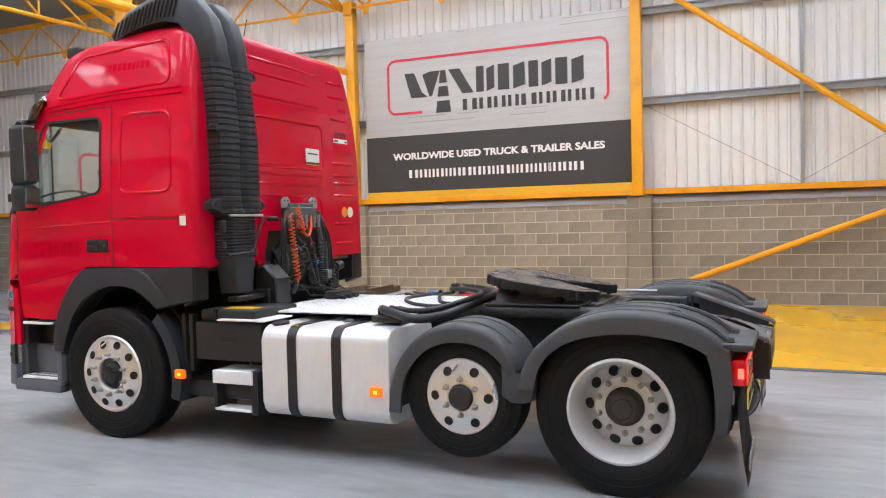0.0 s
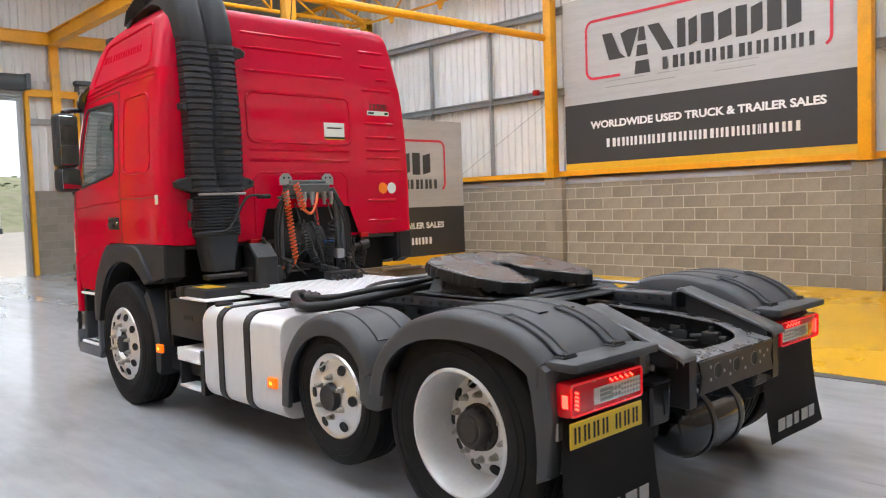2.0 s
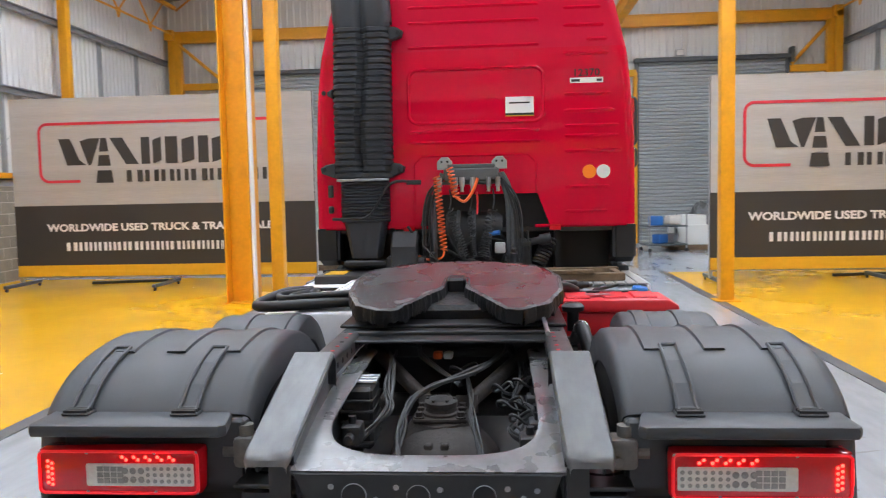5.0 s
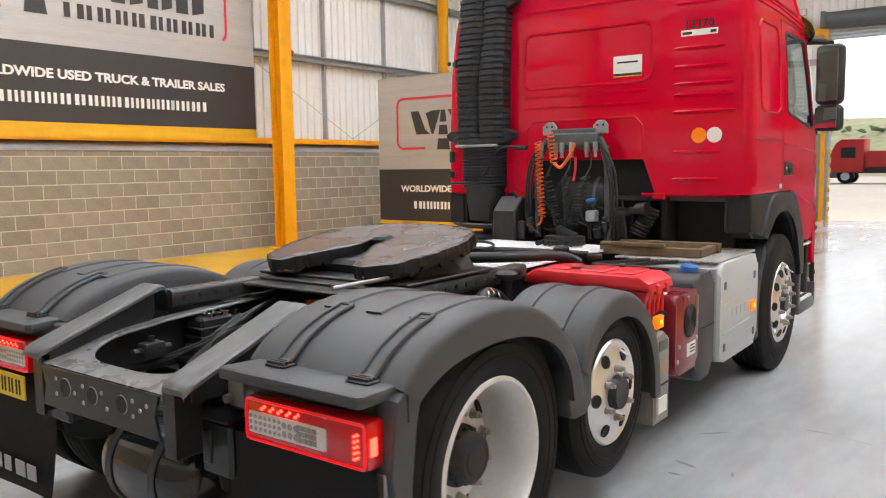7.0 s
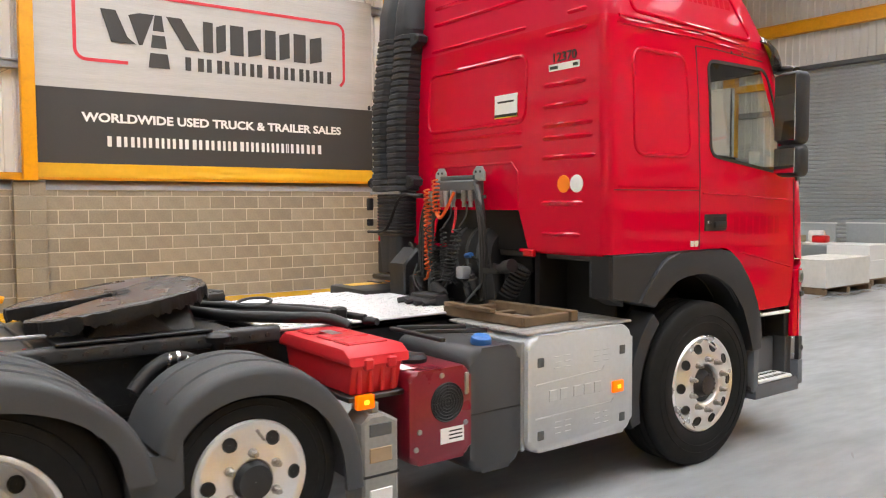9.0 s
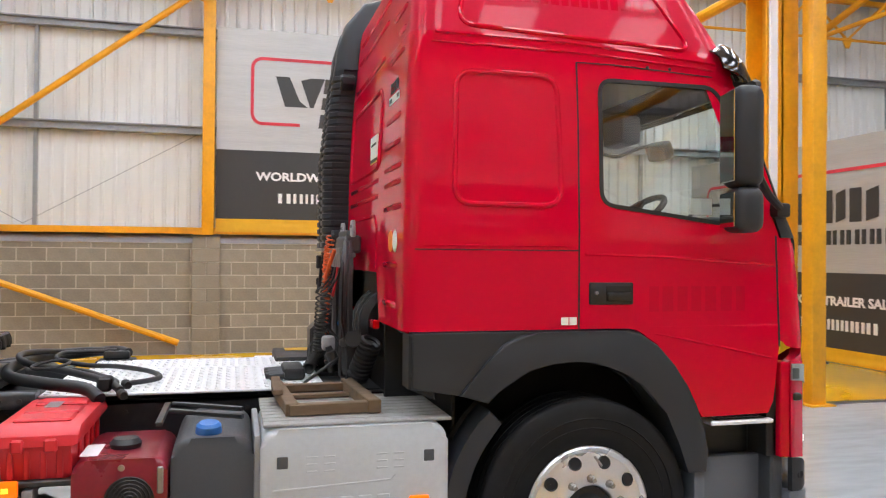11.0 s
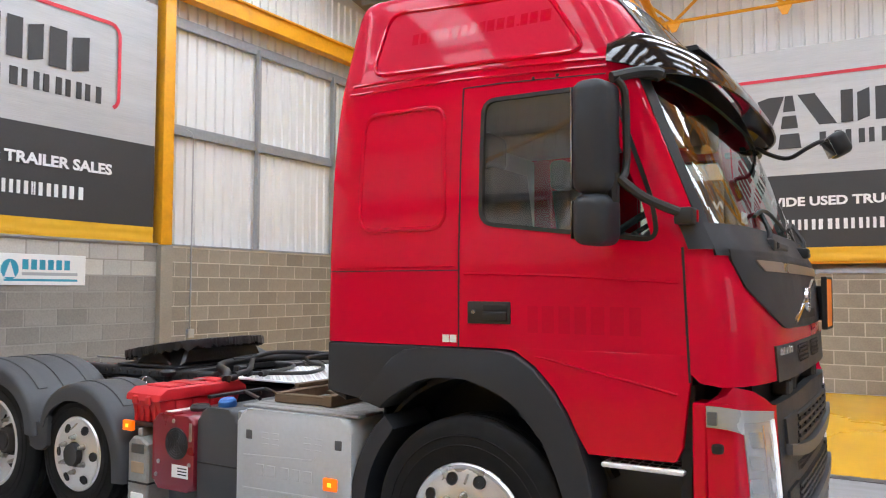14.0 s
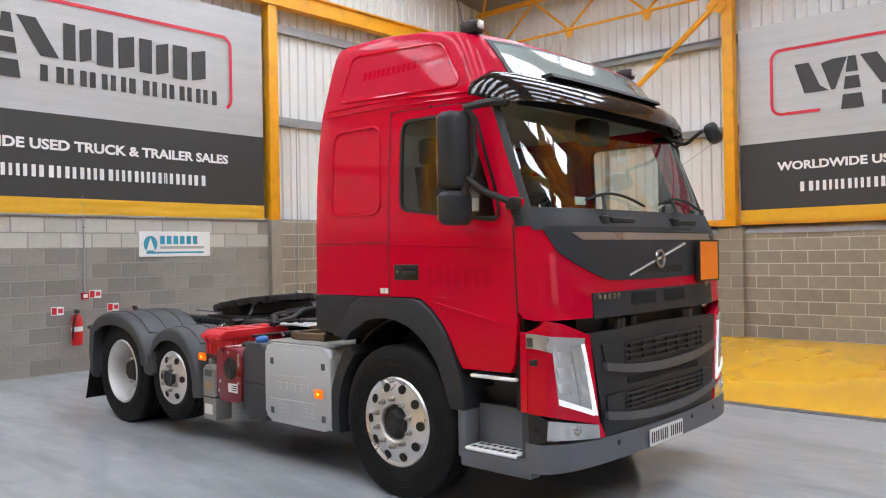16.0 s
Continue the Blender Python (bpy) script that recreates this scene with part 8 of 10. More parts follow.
for s in (1, -1):
    g = guard(s, REAR_TOP, REAR_LIP, (0.0, 0.45), 0.60, 1.285, "rear_mudguard_shell", "dark grey ribbed plastic mudguard over the drive wheels", (0.74, 0.94, 1.13), (8, 23))
    # joint line and clamp straps down to the lamp shelf
    bm = mesh()
    tube(bm, [(s * 0.62, -0.385, 0.979), (s * 1.2, -0.385, 0.979)], 0.004, 5, 0)
    part("joint_line", bm, M_INKSHADE, g)
    for xs in (0.79, 1.15):
        bm = mesh()
        line = [(-0.20, 1.083), (-0.31, 1.054), (-0.42, 1.004), (-0.49, 0.95), (-0.53, 0.938)]
        for i in range(len(line) - 1):
            (y0, z0), (y1, z1) = line[i], line[i + 1]
            q = [(s * (xs - 0.032), y0, z0), (s * (xs + 0.032), y0, z0), (s * (xs + 0.032), y1, z1), (s * (xs - 0.032), y1, z1)]
            lo = [bm.verts.new(p) for p in q]
            hi = [bm.verts.new((p[0], p[1] - 0.001, p[2] + 0.004)) for p in q]
            bm.faces.new(hi)
            for k in range(4):
                bm.faces.new((lo[k], lo[(k + 1) % 4], hi[(k + 1) % 4], hi[k]))
        for dx in (-0.028, 0.028):
            tube(bm, [(s * (xs + dx), y - 0.002, z + 0.006) for y, z in line], 0.007, 6, 4)
        tube(bm, [(s * (xs - 0.028), line[0][0], line[0][1] + 0.006), (s * (xs + 0.028), line[0][0], line[0][1] + 0.006)], 0.007, 6, 0)
        st = part("clamp_strap", bm, M_PLASTIC, g)
        bm = mesh()
        for k in range(3):
            bx(bm, (s * (xs - 0.04), -0.545 + 0.016 * k, 0.938), (s * (xs + 0.04), -0.537 + 0.016 * k, 0.954), 0.002)
        bx(bm, (s * (xs - 0.045), -0.55, 0.934), (s * (xs + 0.045), -0.49, 0.944), 0.004)
        part("buckle", bm, M_BLACK, g)
    # lamp shelf, side wing, lamp, flap
    bm = mesh()
    prism(bm, [(s * 0.66, -0.44), (s * 1.20, -0.44), (s * 1.255, -0.47), (s * 1.255, -0.63), (s * 1.24, -0.65), (s * 0.64, -0.65), (s * 0.62, -0.63)], 0.895, 0.935, "z", 0.012, 2)
    part("lamp_shelf", bm, M_PLASTIC, lorry, "dark grey shelf over the tail lamp")
    bm = mesh()
    prism(bm, [(-0.36, 0.98), (-0.44, 0.94), (-0.53, 0.90), (-0.545, 0.68), (-0.52, 0.44), (-0.44, 0.40), (-0.47, 0.62), (-0.43, 0.80)], s * 1.20, s * 1.28, "x", 0.015, 2)
    part("side_wing", bm, M_PLASTIC, lorry, "dark grey mudguard wing beside the tail lamp")
    bm = bx(mesh(), (s * 1.20, -0.53, 0.44), (s * 0.60, -0.44, 0.92), 0.01)
    part("guard_back", bm, M_PLASTIC, lorry)
    part("wing_clip", bx(mesh(), (s * 1.20, -0.55, 0.60), (s * 1.255, -0.52, 0.68), 0.006), M_STEEL, lorry)
    bm = bx(mesh(), (s * 0.715, -0.612, 0.70), (s * 1.245, -0.53, 0.85), 0.018, 2)
    lamp = part("tail_lamp", bm, M_REDLENS, lorry, "red and white tail lamp, its outer and brake diodes lit")
    part("pale_field", bx(mesh(), (s * 0.735, -0.6165, 0.73), (s * 1.085, -0.60, 0.805), 0.008, 2), M_PALELENS, lamp, "pale indicator and reversing field")
    bm = mesh()
    for i in range(14):
        for j in range(3):
            x = 0.75 + 0.022 * i
            if i < 7:
                lathe(bm, [(0, 0.007), (0.002, 0.006), (0.002, 0.0004)], (s * x, -0.6165, 0.748 + 0.020 * j), (0, -1, 0), 8)
            elif i < 10:
                if j < 2:
                    lathe(bm, [(0, 0.011), (0.002, 0.009), (0.0, 0.0004)], (s * (x + 0.004 * (i - 7)), -0.6165, 0.753 + 0.028 * j), (0, -1, 0), 10)
            else:
                bx(bm, (s * x - 0.009, -0.619, 0.742 + 0.019 * j), (s * x + 0.009, -0.6165, 0.757 + 0.019 * j))
    part("lens_cell", bm, paint("grey_lens_cells", (0.30, 0.29, 0.28), rough=0.3, vary=0.2), lamp)["kind"] = "stuff"
    part("clear_rim", tube(mesh(), [(s * x, -0.6125, z) for x, z in (lambda q: q + q[:1])(rounded(0.512, 0.132, 0.016, 3, 0.98, 0.775))], 0.005, 5, 0), M_REDGUIDE, lamp, "glowing red edge of the lamp")
    for x in (0.728, 0.86, 1.08, 1.232):
        for z in (0.712, 0.838):
            part("lens_screw", lathe(mesh(), [(0, 0.006), (0.003, 0.005), (0.003, 0.0004)], (s * x, -0.6125, z), (0, -1, 0), 8), M_STEEL, lamp)
    for k in range(5):
        for dx, dz in ((0.0, 0.0), (0.013, 0.009)):
            part("lit_diode", lathe(mesh(), [(0, 0.0055), (0.004, 0.004), (0.005, 0.0004)], (s * (0.80 + 0.038 * k + dx), -0.612, 0.815 + dz), (0, -1, 0), 8), M_REDLIT, lamp)
    for k in range(5):
        for dx in (0.0, 0.013):
            part("lit_diode", lathe(mesh(), [(0, 0.0055), (0.004, 0.004), (0.005, 0.0004)], (s * (1.195 + dx), -0.612, 0.735 + 0.017 * k + dx * 0.5), (0, -1, 0), 8), M_REDLIT, lamp)
    part("side_glow", bx(mesh(), (s * 1.243, -0.60, 0.745), (s * 1.2475, -0.57, 0.80), 0.003), M_REDLIT, lamp)
    bm = mesh()
    nx, nz = 6, 8
    rows = [[bm.verts.new((s * (0.58 + (1.24 - 0.58 + 0.05 * (1 - j / nz)) * i / nx), -0.565 - 0.05 * (1 - j / nz) ** 2 + 0.006 * math.sin(i), 0.165 + 0.53 * j / nz)) for i in range(nx + 1)] for j in range(nz + 1)]
    for j in range(nz):
        for i in range(nx):
            bm.faces.new((rows[j][i], rows[j][i + 1], rows[j + 1][i + 1], rows[j + 1][i]))
    bmesh.ops.solidify(bm, geom=bm.faces[:], thickness=0.008)
    flap = part("mud_flap", bm, paint("black_flap_rubber", (0.018, 0.018, 0.019), rough=0.6, vary=0.2, grain=60), lorry, "black rubber mud flap with pale bars")
    bm = mesh()
    for k, wd in enumerate((0.085, 0.075, 0.06, 0.085, 0.075)):
        x = 0.66 + 0.105 * k
        if s > 0:
            bx(bm, (x, -0.622, 0.225), (x + wd, -0.616, 0.295), 0.002)
        else:
            bx(bm, (-1.19 + 0.105 * k, -0.622, 0.225), (-1.19 + 0.105 * k + wd, -0.616, 0.295), 0.002)
    part("flap_bar", bm, paint("pale_flap_print", (0.42, 0.42, 0.42), rough=0.6, vary=0.1), flap)["kind"] = "stuff"
    # mid mudguard
    g = guard(s, MID_TOP, MID_LIP, (1.08, 0.45), 0.80, 1.265, "mid_mudguard_shell", "dark grey ribbed plastic mudguard over the lift axle", (0.90, 1.10), (10, 27))
    bm = mesh()
    prism(bm, [(0.80, 0.76), (0.75, 0.715), (0.70, 0.695), (0.665, 0.70), (0.63, 0.74), (0.60, 0.70), (0.595, 0.60), (0.60, 0.54), (0.66, 0.52), (0.74, 0.52), (0.80, 0.56)], s * 0.80, s * 1.258, "x", 0.012, 2)
    part("guard_link", bm, M_PLASTIC, lorry)


# ---- tanks, boxes and hoses on the lorry ----
def slab_round(bm, y0, y1, z0, z1, x0, x1, r, seg=4, bev=0.02):
    """A block with rounded corners seen from the side."""
    prism(bm, rounded(y1 - y0, z1 - z0, r, seg, (y0 + y1) / 2, (z0 + z1) / 2), x0, x1, "x", bev, 2)


# aluminium diesel tank with two straps
bm = mesh()
prism(bm, rounded(0.70, 0.64, 0.10, 6, -0.90, 0.615), 1.585, 2.60, "y", 0.012, 2)
tank = part("fuel_tank", bm, M_TANK, lorry, "pale aluminium diesel tank with two black straps", angle=50)
for y in (1.985, 2.345):
    bm = mesh()
    loop = rounded(0.716, 0.656, 0.106, 6, -0.90, 0.615)
    inner = rounded(0.70, 0.64, 0.10, 6, -0.90, 0.615)
    n = len(loop)
    rr = [[bm.verts.new((p[0], yy, p[1])) for p in ring] for yy, ring in ((y - 0.036, inner), (y - 0.036, loop), (y + 0.036, loop), (y + 0.036, inner))]
    for k in range(3):
        for i in range(n):
            bm.faces.new((rr[k][i], rr[k][(i + 1) % n], rr[k + 1][(i + 1) % n], rr[k + 1][i]))
    part("tank_strap", bm, M_BLACK, tank, "black rubber strap")
part("filler_cap", lathe(mesh(), [(0, 0.055), (0.01, 0.062), (0.026, 0.062), (0.032, 0.05), (0.032, 0.0005)], (-1.12, 2.52, 0.925), (-0.1, 0, 1), 24), M_BLACK, tank, "black screw filler cap")
part("tank_sender", bx(mesh(), (-0.92, 2.04, 0.935), (-0.84, 2.12, 0.955), 0.006), M_DARKSTEEL, tank)
part("strap_label", bx(mesh(), (-1.20, 2.33, 0.936), (-1.16, 2.37, 0.941), 0.001, 1), M_BANYEL, tank)
bm = bx(mesh(), (-0.88, 2.60, 0.985), (-0.45, 3.05, 0.999), 0.003)
part("side_plate", bx(mesh(), (-1.22, 2.60, 0.955), (-0.86, 3.02, 0.967), 0.003), M_CHEQUER, lorry)
for y, z in ((3.36, 0.548), (1.68, 0.525)):
    x0 = -1.245 if y > 2 else -1.262
    mk = part("marker_lamp", bx(mesh(), (x0 - 0.012, y - 0.045, z - 0.033), (x0 + 0.02, y + 0.045, z + 0.033), 0.008, 2), M_AMBER, lorry, "lit amber side marker lamp")
    part("lit_spot", bx(mesh(), (x0 - 0.0135, y - 0.012, z - 0.01), (x0 - 0.011, y + 0.012, z + 0.01)), M_AMBERSPOT, mk)
# battery box, tray and step
bm = mesh()
bx(bm, (-1.20, 2.64, 0.66), (-0.55, 3.24, 0.94), 0.015, 2)
bat = part("battery_box", bm, M_BLACK, lorry, "black battery box with a strapped lid")
part("box_slot", bx(mesh(), (-1.204, 2.86, 0.80), (-1.198, 3.0, 0.84), 0.004), M_INKSHADE, bat)
bm = mesh()
bx(bm, (-1.16, 2.72, 0.945), (-0.62, 3.22, 1.03), 0.02, 2)
lid = part("battery_lid", bm, M_BLACK, bat)
part("yellow_label", bx(mesh(), (-1.10, 2.80, 1.0305), (-0.95, 3.12, 1.0325)), M_BANYEL, bat, "yellow warning label")
part("lid_strap", bx(mesh(), (-1.17, 3.06, 0.80), (-1.0, 3.10, 1.038), 0.004), M_INKSHADE, bat)
bm = mesh()
bx(bm, (-1.235, 2.70, 0.575), (-0.98, 3.06, 0.595), 0.004)
bx(bm, (-1.24, 2.70, 0.50), (-1.228, 3.06, 0.595), 0.004)
stp = part("side_step", bm, M_CHEQUER, lorry, "two-rung side step with bright treads")
part("step_bar", bx(mesh(), (-1.235, 2.72, 0.30), (-1.10, 3.05, 0.32), 0.004), M_CHEQUER, stp)
bm = mesh()
bx(bm, (-1.23, 3.03, 0.30), (-1.0, 3.055, 0.58), 0.004)
bx(bm, (-1.23, 2.66, 0.28), (-1.0, 2.72, 0.60), 0.004)
rod(bm, (-1.02, 3.05, 0.56), (-1.02, 2.72, 0.33), 0.015, 6)
part("step_frame", bm, M_BLACK, stp)
bm = mesh()
for y in (3.30, 3.37):
    bx(bm, (-1.16, y, 0.56), (-1.10, y + 0.035, 0.99), 0.004)
part("upright_bracket", bm, M_CHASSIS, lorry)
part("under_tray", bx(mesh(), (-1.15, 2.7, 0.36), (-0.5, 3.4, 0.5), 0.04, 2), M_CHASSIS, lorry)

# right side: exhaust cover, blue-capped tank, compressor, tool box, chock holder
bm = mesh()
slab_round(bm, 2.57, 3.375, 0.34, 0.955, 0.62, 1.245, 0.075, 5, 0.028)
ex = part("exhaust_cover", bm, M_GREYBOX, lorry, "grey pressed exhaust silencer cover", angle=50)
for y in (2.66, 3.29):
    for z in (0.815, 0.43):
        part("cover_screw", bx(mesh(), (1.236, y - 0.024, z - 0.026), (1.248, y + 0.024, z + 0.026), 0.010, 2), M_DARKSTEEL, ex)
bm = mesh()
for k, y in enumerate((2.72, 2.80, 2.90, 2.98, 3.06)):
    bx(bm, (1.243, y, 0.60), (1.2485, y + 0.055, 0.66), 0.002)
for y0 in (2.76, 3.06):
    for i in range(2):
        for j in range(3):
            bx(bm, (1.243, y0 + 0.075 * i, 0.77 + 0.03 * j), (1.247, y0 + 0.045 + 0.075 * i, 0.776 + 0.03 * j), 0.001)
            bx(bm, (1.243, y0 + 0.075 * i, 0.42 + 0.03 * j), (1.247, y0 + 0.045 + 0.075 * i, 0.426 + 0.03 * j), 0.001)
tube(bm, [(1.244, 2.62, 0.70), (1.244, 3.12, 0.72), (1.244, 3.14, 0.74)], 0.005, 5, 0)
tube(bm, [(1.244, 2.62, 0.52), (1.244, 3.2, 0.53), (1.244, 3.22, 0.55)], 0.006, 5, 0)
part("cover_pressing", bm, M_GREYBOX, ex)
mk = part("marker_lamp", bx(mesh(), (1.243, 3.20, 0.578), (1.262, 3.29, 0.645), 0.008, 2), M_AMBER, lorry, "lit amber side marker lamp")
part("lit_spot", bx(mesh(), (1.2615, 3.235, 0.602), (1.2635, 3.258, 0.622)), M_AMBERSPOT, mk)
bm = mesh()
for k in range(9):
    part("slat", bx(mesh(), (0.55 + 0.075 * k, 2.58, 0.957), (0.55 + 0.075 * k + 0.068, 3.40, 0.972), 0.004), M_SLAT, ex)
bm = mesh()
slab_round(bm, 2.215, 2.545, 0.30, 0.93, 0.55, 1.215, 0.08, 5, 0.03)
ad = part("fluid_tank", bm, M_PLASTIC, lorry, "dark grey fluid tank with a blue cap", angle=50)
part("blue_cap", lathe(mesh(), [(0, 0.05), (0.012, 0.056), (0.04, 0.052), (0.052, 0.04), (0.052, 0.0005)], (1.12, 2.36, 0.925), (0.15, 0, 1), 12), M_BLUE, ad, "blue screw cap")
part("tank_groove", bx(mesh(), (0.6, 2.212, 0.60), (1.217, 2.548, 0.612), 0.003), M_INKSHADE, ad)
part("tank_bracket", bx(mesh(), (0.60, 2.545, 0.36), (1.22, 2.572, 0.93), 0.004), M_RAIL, lorry)
bm = mesh()
for x in (0.62, 0.80):
    rod(bm, (x, 2.18, 0.97), (x + 0.2, 2.5, 0.97), 0.012, 6)
bx(bm, (0.6, 2.14, 0.955), (1.08, 2.17, 0.975), 0.004)
part("tank_frame", bm, M_CHASSIS, lorry)
bm = mesh()
slab_round(bm, 1.845, 2.205, 0.42, 0.865, 0.70, 1.235, 0.05, 5, 0.025)
co = part("compressor_case", bm, M_MAROON, lorry, "maroon compressor case with a round fan grille", angle=50)
part("fan_opening", lathe(mesh(), [(0.0, 0.095), (0.003, 0.09), (0.0015, 0.0005)], (1.235, 2.06, 0.70), (1, 0, 0), 32), M_INKSHADE, co)
bm = mesh()
for r in (0.02, 0.035, 0.05, 0.065, 0.08, 0.093):
    lathe(bm, [(0.003 + 0.003 * math.sin(radians(a)), r + 0.003 * math.cos(radians(a))) for a in range(0, 360, 90)], (1.236, 2.06, 0.70), (1, 0, 0), 28, True)
for a in range(0, 180, 45):
    rod(bm, (1.239, 2.06 + 0.09 * math.cos(radians(a)), 0.70 + 0.09 * math.sin(radians(a))), (1.239, 2.06 - 0.09 * math.cos(radians(a)), 0.70 - 0.09 * math.sin(radians(a))), 0.002, 4)
part("fan_guard", bm, M_BLACK, co)
part("white_strip_label", bx(mesh(), (0.95, 1.86, 0.8655), (1.16, 1.93, 0.867)), M_STICKER, co, "white strip label")
part("warning_label", bx(mesh(), (1.2345, 2.02, 0.50), (1.2365, 2.16, 0.575)), M_STICKER, co, "white warning label with bars")
bm = mesh()
for k in range(3):
    bx(bm, (1.236, 2.07, 0.517 + 0.018 * k), (1.2372, 2.15, 0.524 + 0.018 * k))
part("label_bar", bm, M_INKSHADE, co)["kind"] = "stuff"
part("sight_glass", bx(mesh(), (1.232, 2.165, 0.72), (1.242, 2.19, 0.83), 0.006), M_STEEL, co)
part("oil_cap", lathe(mesh(), [(0, 0.06), (0.02, 0.065), (0.04, 0.05), (0.045, 0.0005)], (1.02, 2.02, 0.865), (0, 0, 1), 20), M_BLACK, co)
for y, z in ((1.90, 0.58), (2.17, 0.585), (1.88, 0.50), (2.03, 0.83)):
    part("case_bolt", lathe(mesh(), [(0, 0.014), (0.006, 0.012), (0.006, 0.0005)], (1.235, y, z), (1, 0, 0), 10), M_STEEL, co)
# bright red tool box on the catwalk side
bm = mesh()
prism(bm, [(0.55, 0.785), (1.155, 0.785), (1.19, 0.925), (0.50, 0.925)], 1.57, 1.84, "y", 0.02, 2)
tb = part("tool_box", bm, M_REDBOX, lorry, "bright red moulded tool box with a ribbed lid")
bm = mesh()
prism(bm, [(0.47, 0.925), (1.215, 0.925), (1.205, 0.965), (1.15, 1.0), (0.54, 1.0), (0.48, 0.965)], 1.545, 1.87, "y", 0.02, 2)
for x in (0.65, 0.86, 1.03):
    bx(bm, (x - 0.07, 1.60, 0.995), (x + 0.07, 1.82, 1.012), 0.010)
part("box_lid", bm, M_REDBOX, tb, "red lid with rounded ribs")
part("lid_label", bx(mesh(), (0.70, 1.66, 1.0125), (0.84, 1.72, 1.014)), M_STEEL, tb)
for y in (1.60, 1.66, 1.72, 1.78):
    part("box_rib", bx(mesh(), (1.165, y, 0.79), (1.185, y + 0.025, 0.92), 0.006), M_REDBOX, tb)
for x in (0.62, 0.76, 0.9, 1.04):
    part("box_rib", bx(mesh(), (x, 1.835, 0.79), (x + 0.03, 1.855, 0.92), 0.006), M_REDBOX, tb)
for y in (1.62, 1.74):
    part("box_latch", bx(mesh(), (1.195, y, 0.90), (1.222, y + 0.05, 0.955), 0.008), M_REDBOX, tb)
part("box_shelf", bx(mesh(), (0.50, 1.55, 0.76), (1.19, 1.86, 0.785), 0.005), M_CHASSIS, lorry)
mk = part("marker_lamp", bx(mesh(), (1.215, 1.565, 0.735), (1.245, 1.655, 0.80), 0.008, 2), M_AMBER, lorry, "lit amber side marker lamp")
part("lit_spot", bx(mesh(), (1.2445, 1.60, 0.758), (1.2465, 1.624, 0.778)), M_AMBERSPOT, mk)
# grey chock holder
bm = mesh()
prism(bm, [(1.60, 0.22), (1.60, 0.66), (1.64, 0.70), (1.72, 0.70), (1.79, 0.66), (1.79, 0.22)], 1.05, 1.225, "x", 0.012, 1)
bx(bm, (1.10, 1.66, 0.70), (1.2, 1.70, 0.75), 0.004)
ch = part("chock_holder", bm, paint("dusty_grey_plastic", (0.27, 0.265, 0.25), rough=0.65, vary=0.15, grain=40), lorry, "grey plastic wheel-chock holder")
for z0, z1, m in ((0.60, 0.66, M_DARKSTEEL), (0.48, 0.55, M_CARD), (0.27, 0.36, M_STICKER)):
    part("holder_panel", bx(mesh(), (1.218, 1.635, z0), (1.2285, 1.755, z1), 0.004), m, ch)
part("holder_joint", bx(mesh(), (1.05, 1.598, 0.415), (1.227, 1.792, 0.428), 0.002), M_INKSHADE, ch)

# old wooden frame lying on the slatted top
wf = thing("wooden_frame", "weathered brown wooden frame lying across the silencer top", "wooden frame", pose(0.76, 2.88, 0.975, 0, 0, 3))
for lo, hi in (((-0.36, -0.215, 0), (0.30, -0.155, 0.055)), ((-0.36, 0.15, 0), (0.33, 0.21, 0.06)), ((0.26, -0.20, 0.0), (0.31, 0.20, 0.05)), ((-0.33, -0.155, 0.004), (-0.28, 0.15, 0.045)), ((-0.16, -0.155, 0.0), (-0.11, 0.15, 0.022))):
    part("batten", bx(mesh(), lo, hi, 0.004), M_WOOD, wf)
part("batten", bx(mesh(), (-0.34, -0.24, 0.057), (0.10, -0.195, 0.082), 0.004, 1, pose(0, 0, 0, 0, 0, -4)), M_WOOD, wf)

# black hoses from a manifold on the tank top, swept across the frame
bm = bx(mesh(), (-1.03, 1.60, 0.955), (-0.84, 1.83, 1.0), 0.008)
bx(bm, (-1.0, 1.64, 1.0), (-0.90, 1.80, 1.055), 0.012, 2)
ho = part("hose_manifold", bm, M_BLACK, lorry, "black manifold with hoses looped over the catwalk")
HOSES = ((((-0.94, 1.79, 1.04), (-1.07, 1.68, 1.045), (-1.17, 1.44, 1.01), (-1.08, 1.30, 1.015), (-0.86, 1.26, 1.03), (-0.5, 1.27, 1.05), (-0.1, 1.29, 1.06), (0.2, 1.37, 1.06), (0.45, 1.58, 1.06), (0.58, 1.78, 1.05), (0.66, 1.86, 1.01)), 0.030),
         (((-0.94, 1.72, 1.05), (-1.06, 1.54, 1.05), (-1.0, 1.37, 1.05), (-0.8, 1.29, 1.075), (-0.45, 1.26, 1.095), (-0.1, 1.38, 1.09), (0.2, 1.64, 1.08), (0.45, 1.86, 1.06), (0.67, 1.95, 1.05)), 0.019),
         (((-0.93, 1.66, 1.05), (-1.0, 1.52, 1.045), (-0.9, 1.40, 1.05), (-0.66, 1.42, 1.04), (-0.52, 1.60, 1.02), (-0.41, 1.80, 1.02), (-0.16, 2.0, 1.02), (0.1, 2.07, 1.02), (0.34, 1.94, 1.03)), 0.014),
         (((-0.34, 1.50, 1.02), (-0.28, 1.62, 1.02), (-0.06, 1.75, 1.02), (0.27, 1.88, 1.03), (0.40, 1.84, 1.03)), 0.014))
for line, r in HOSES:
    part("air_hose", tube(mesh(), line, r, 12, 6), M_BLACK, ho)
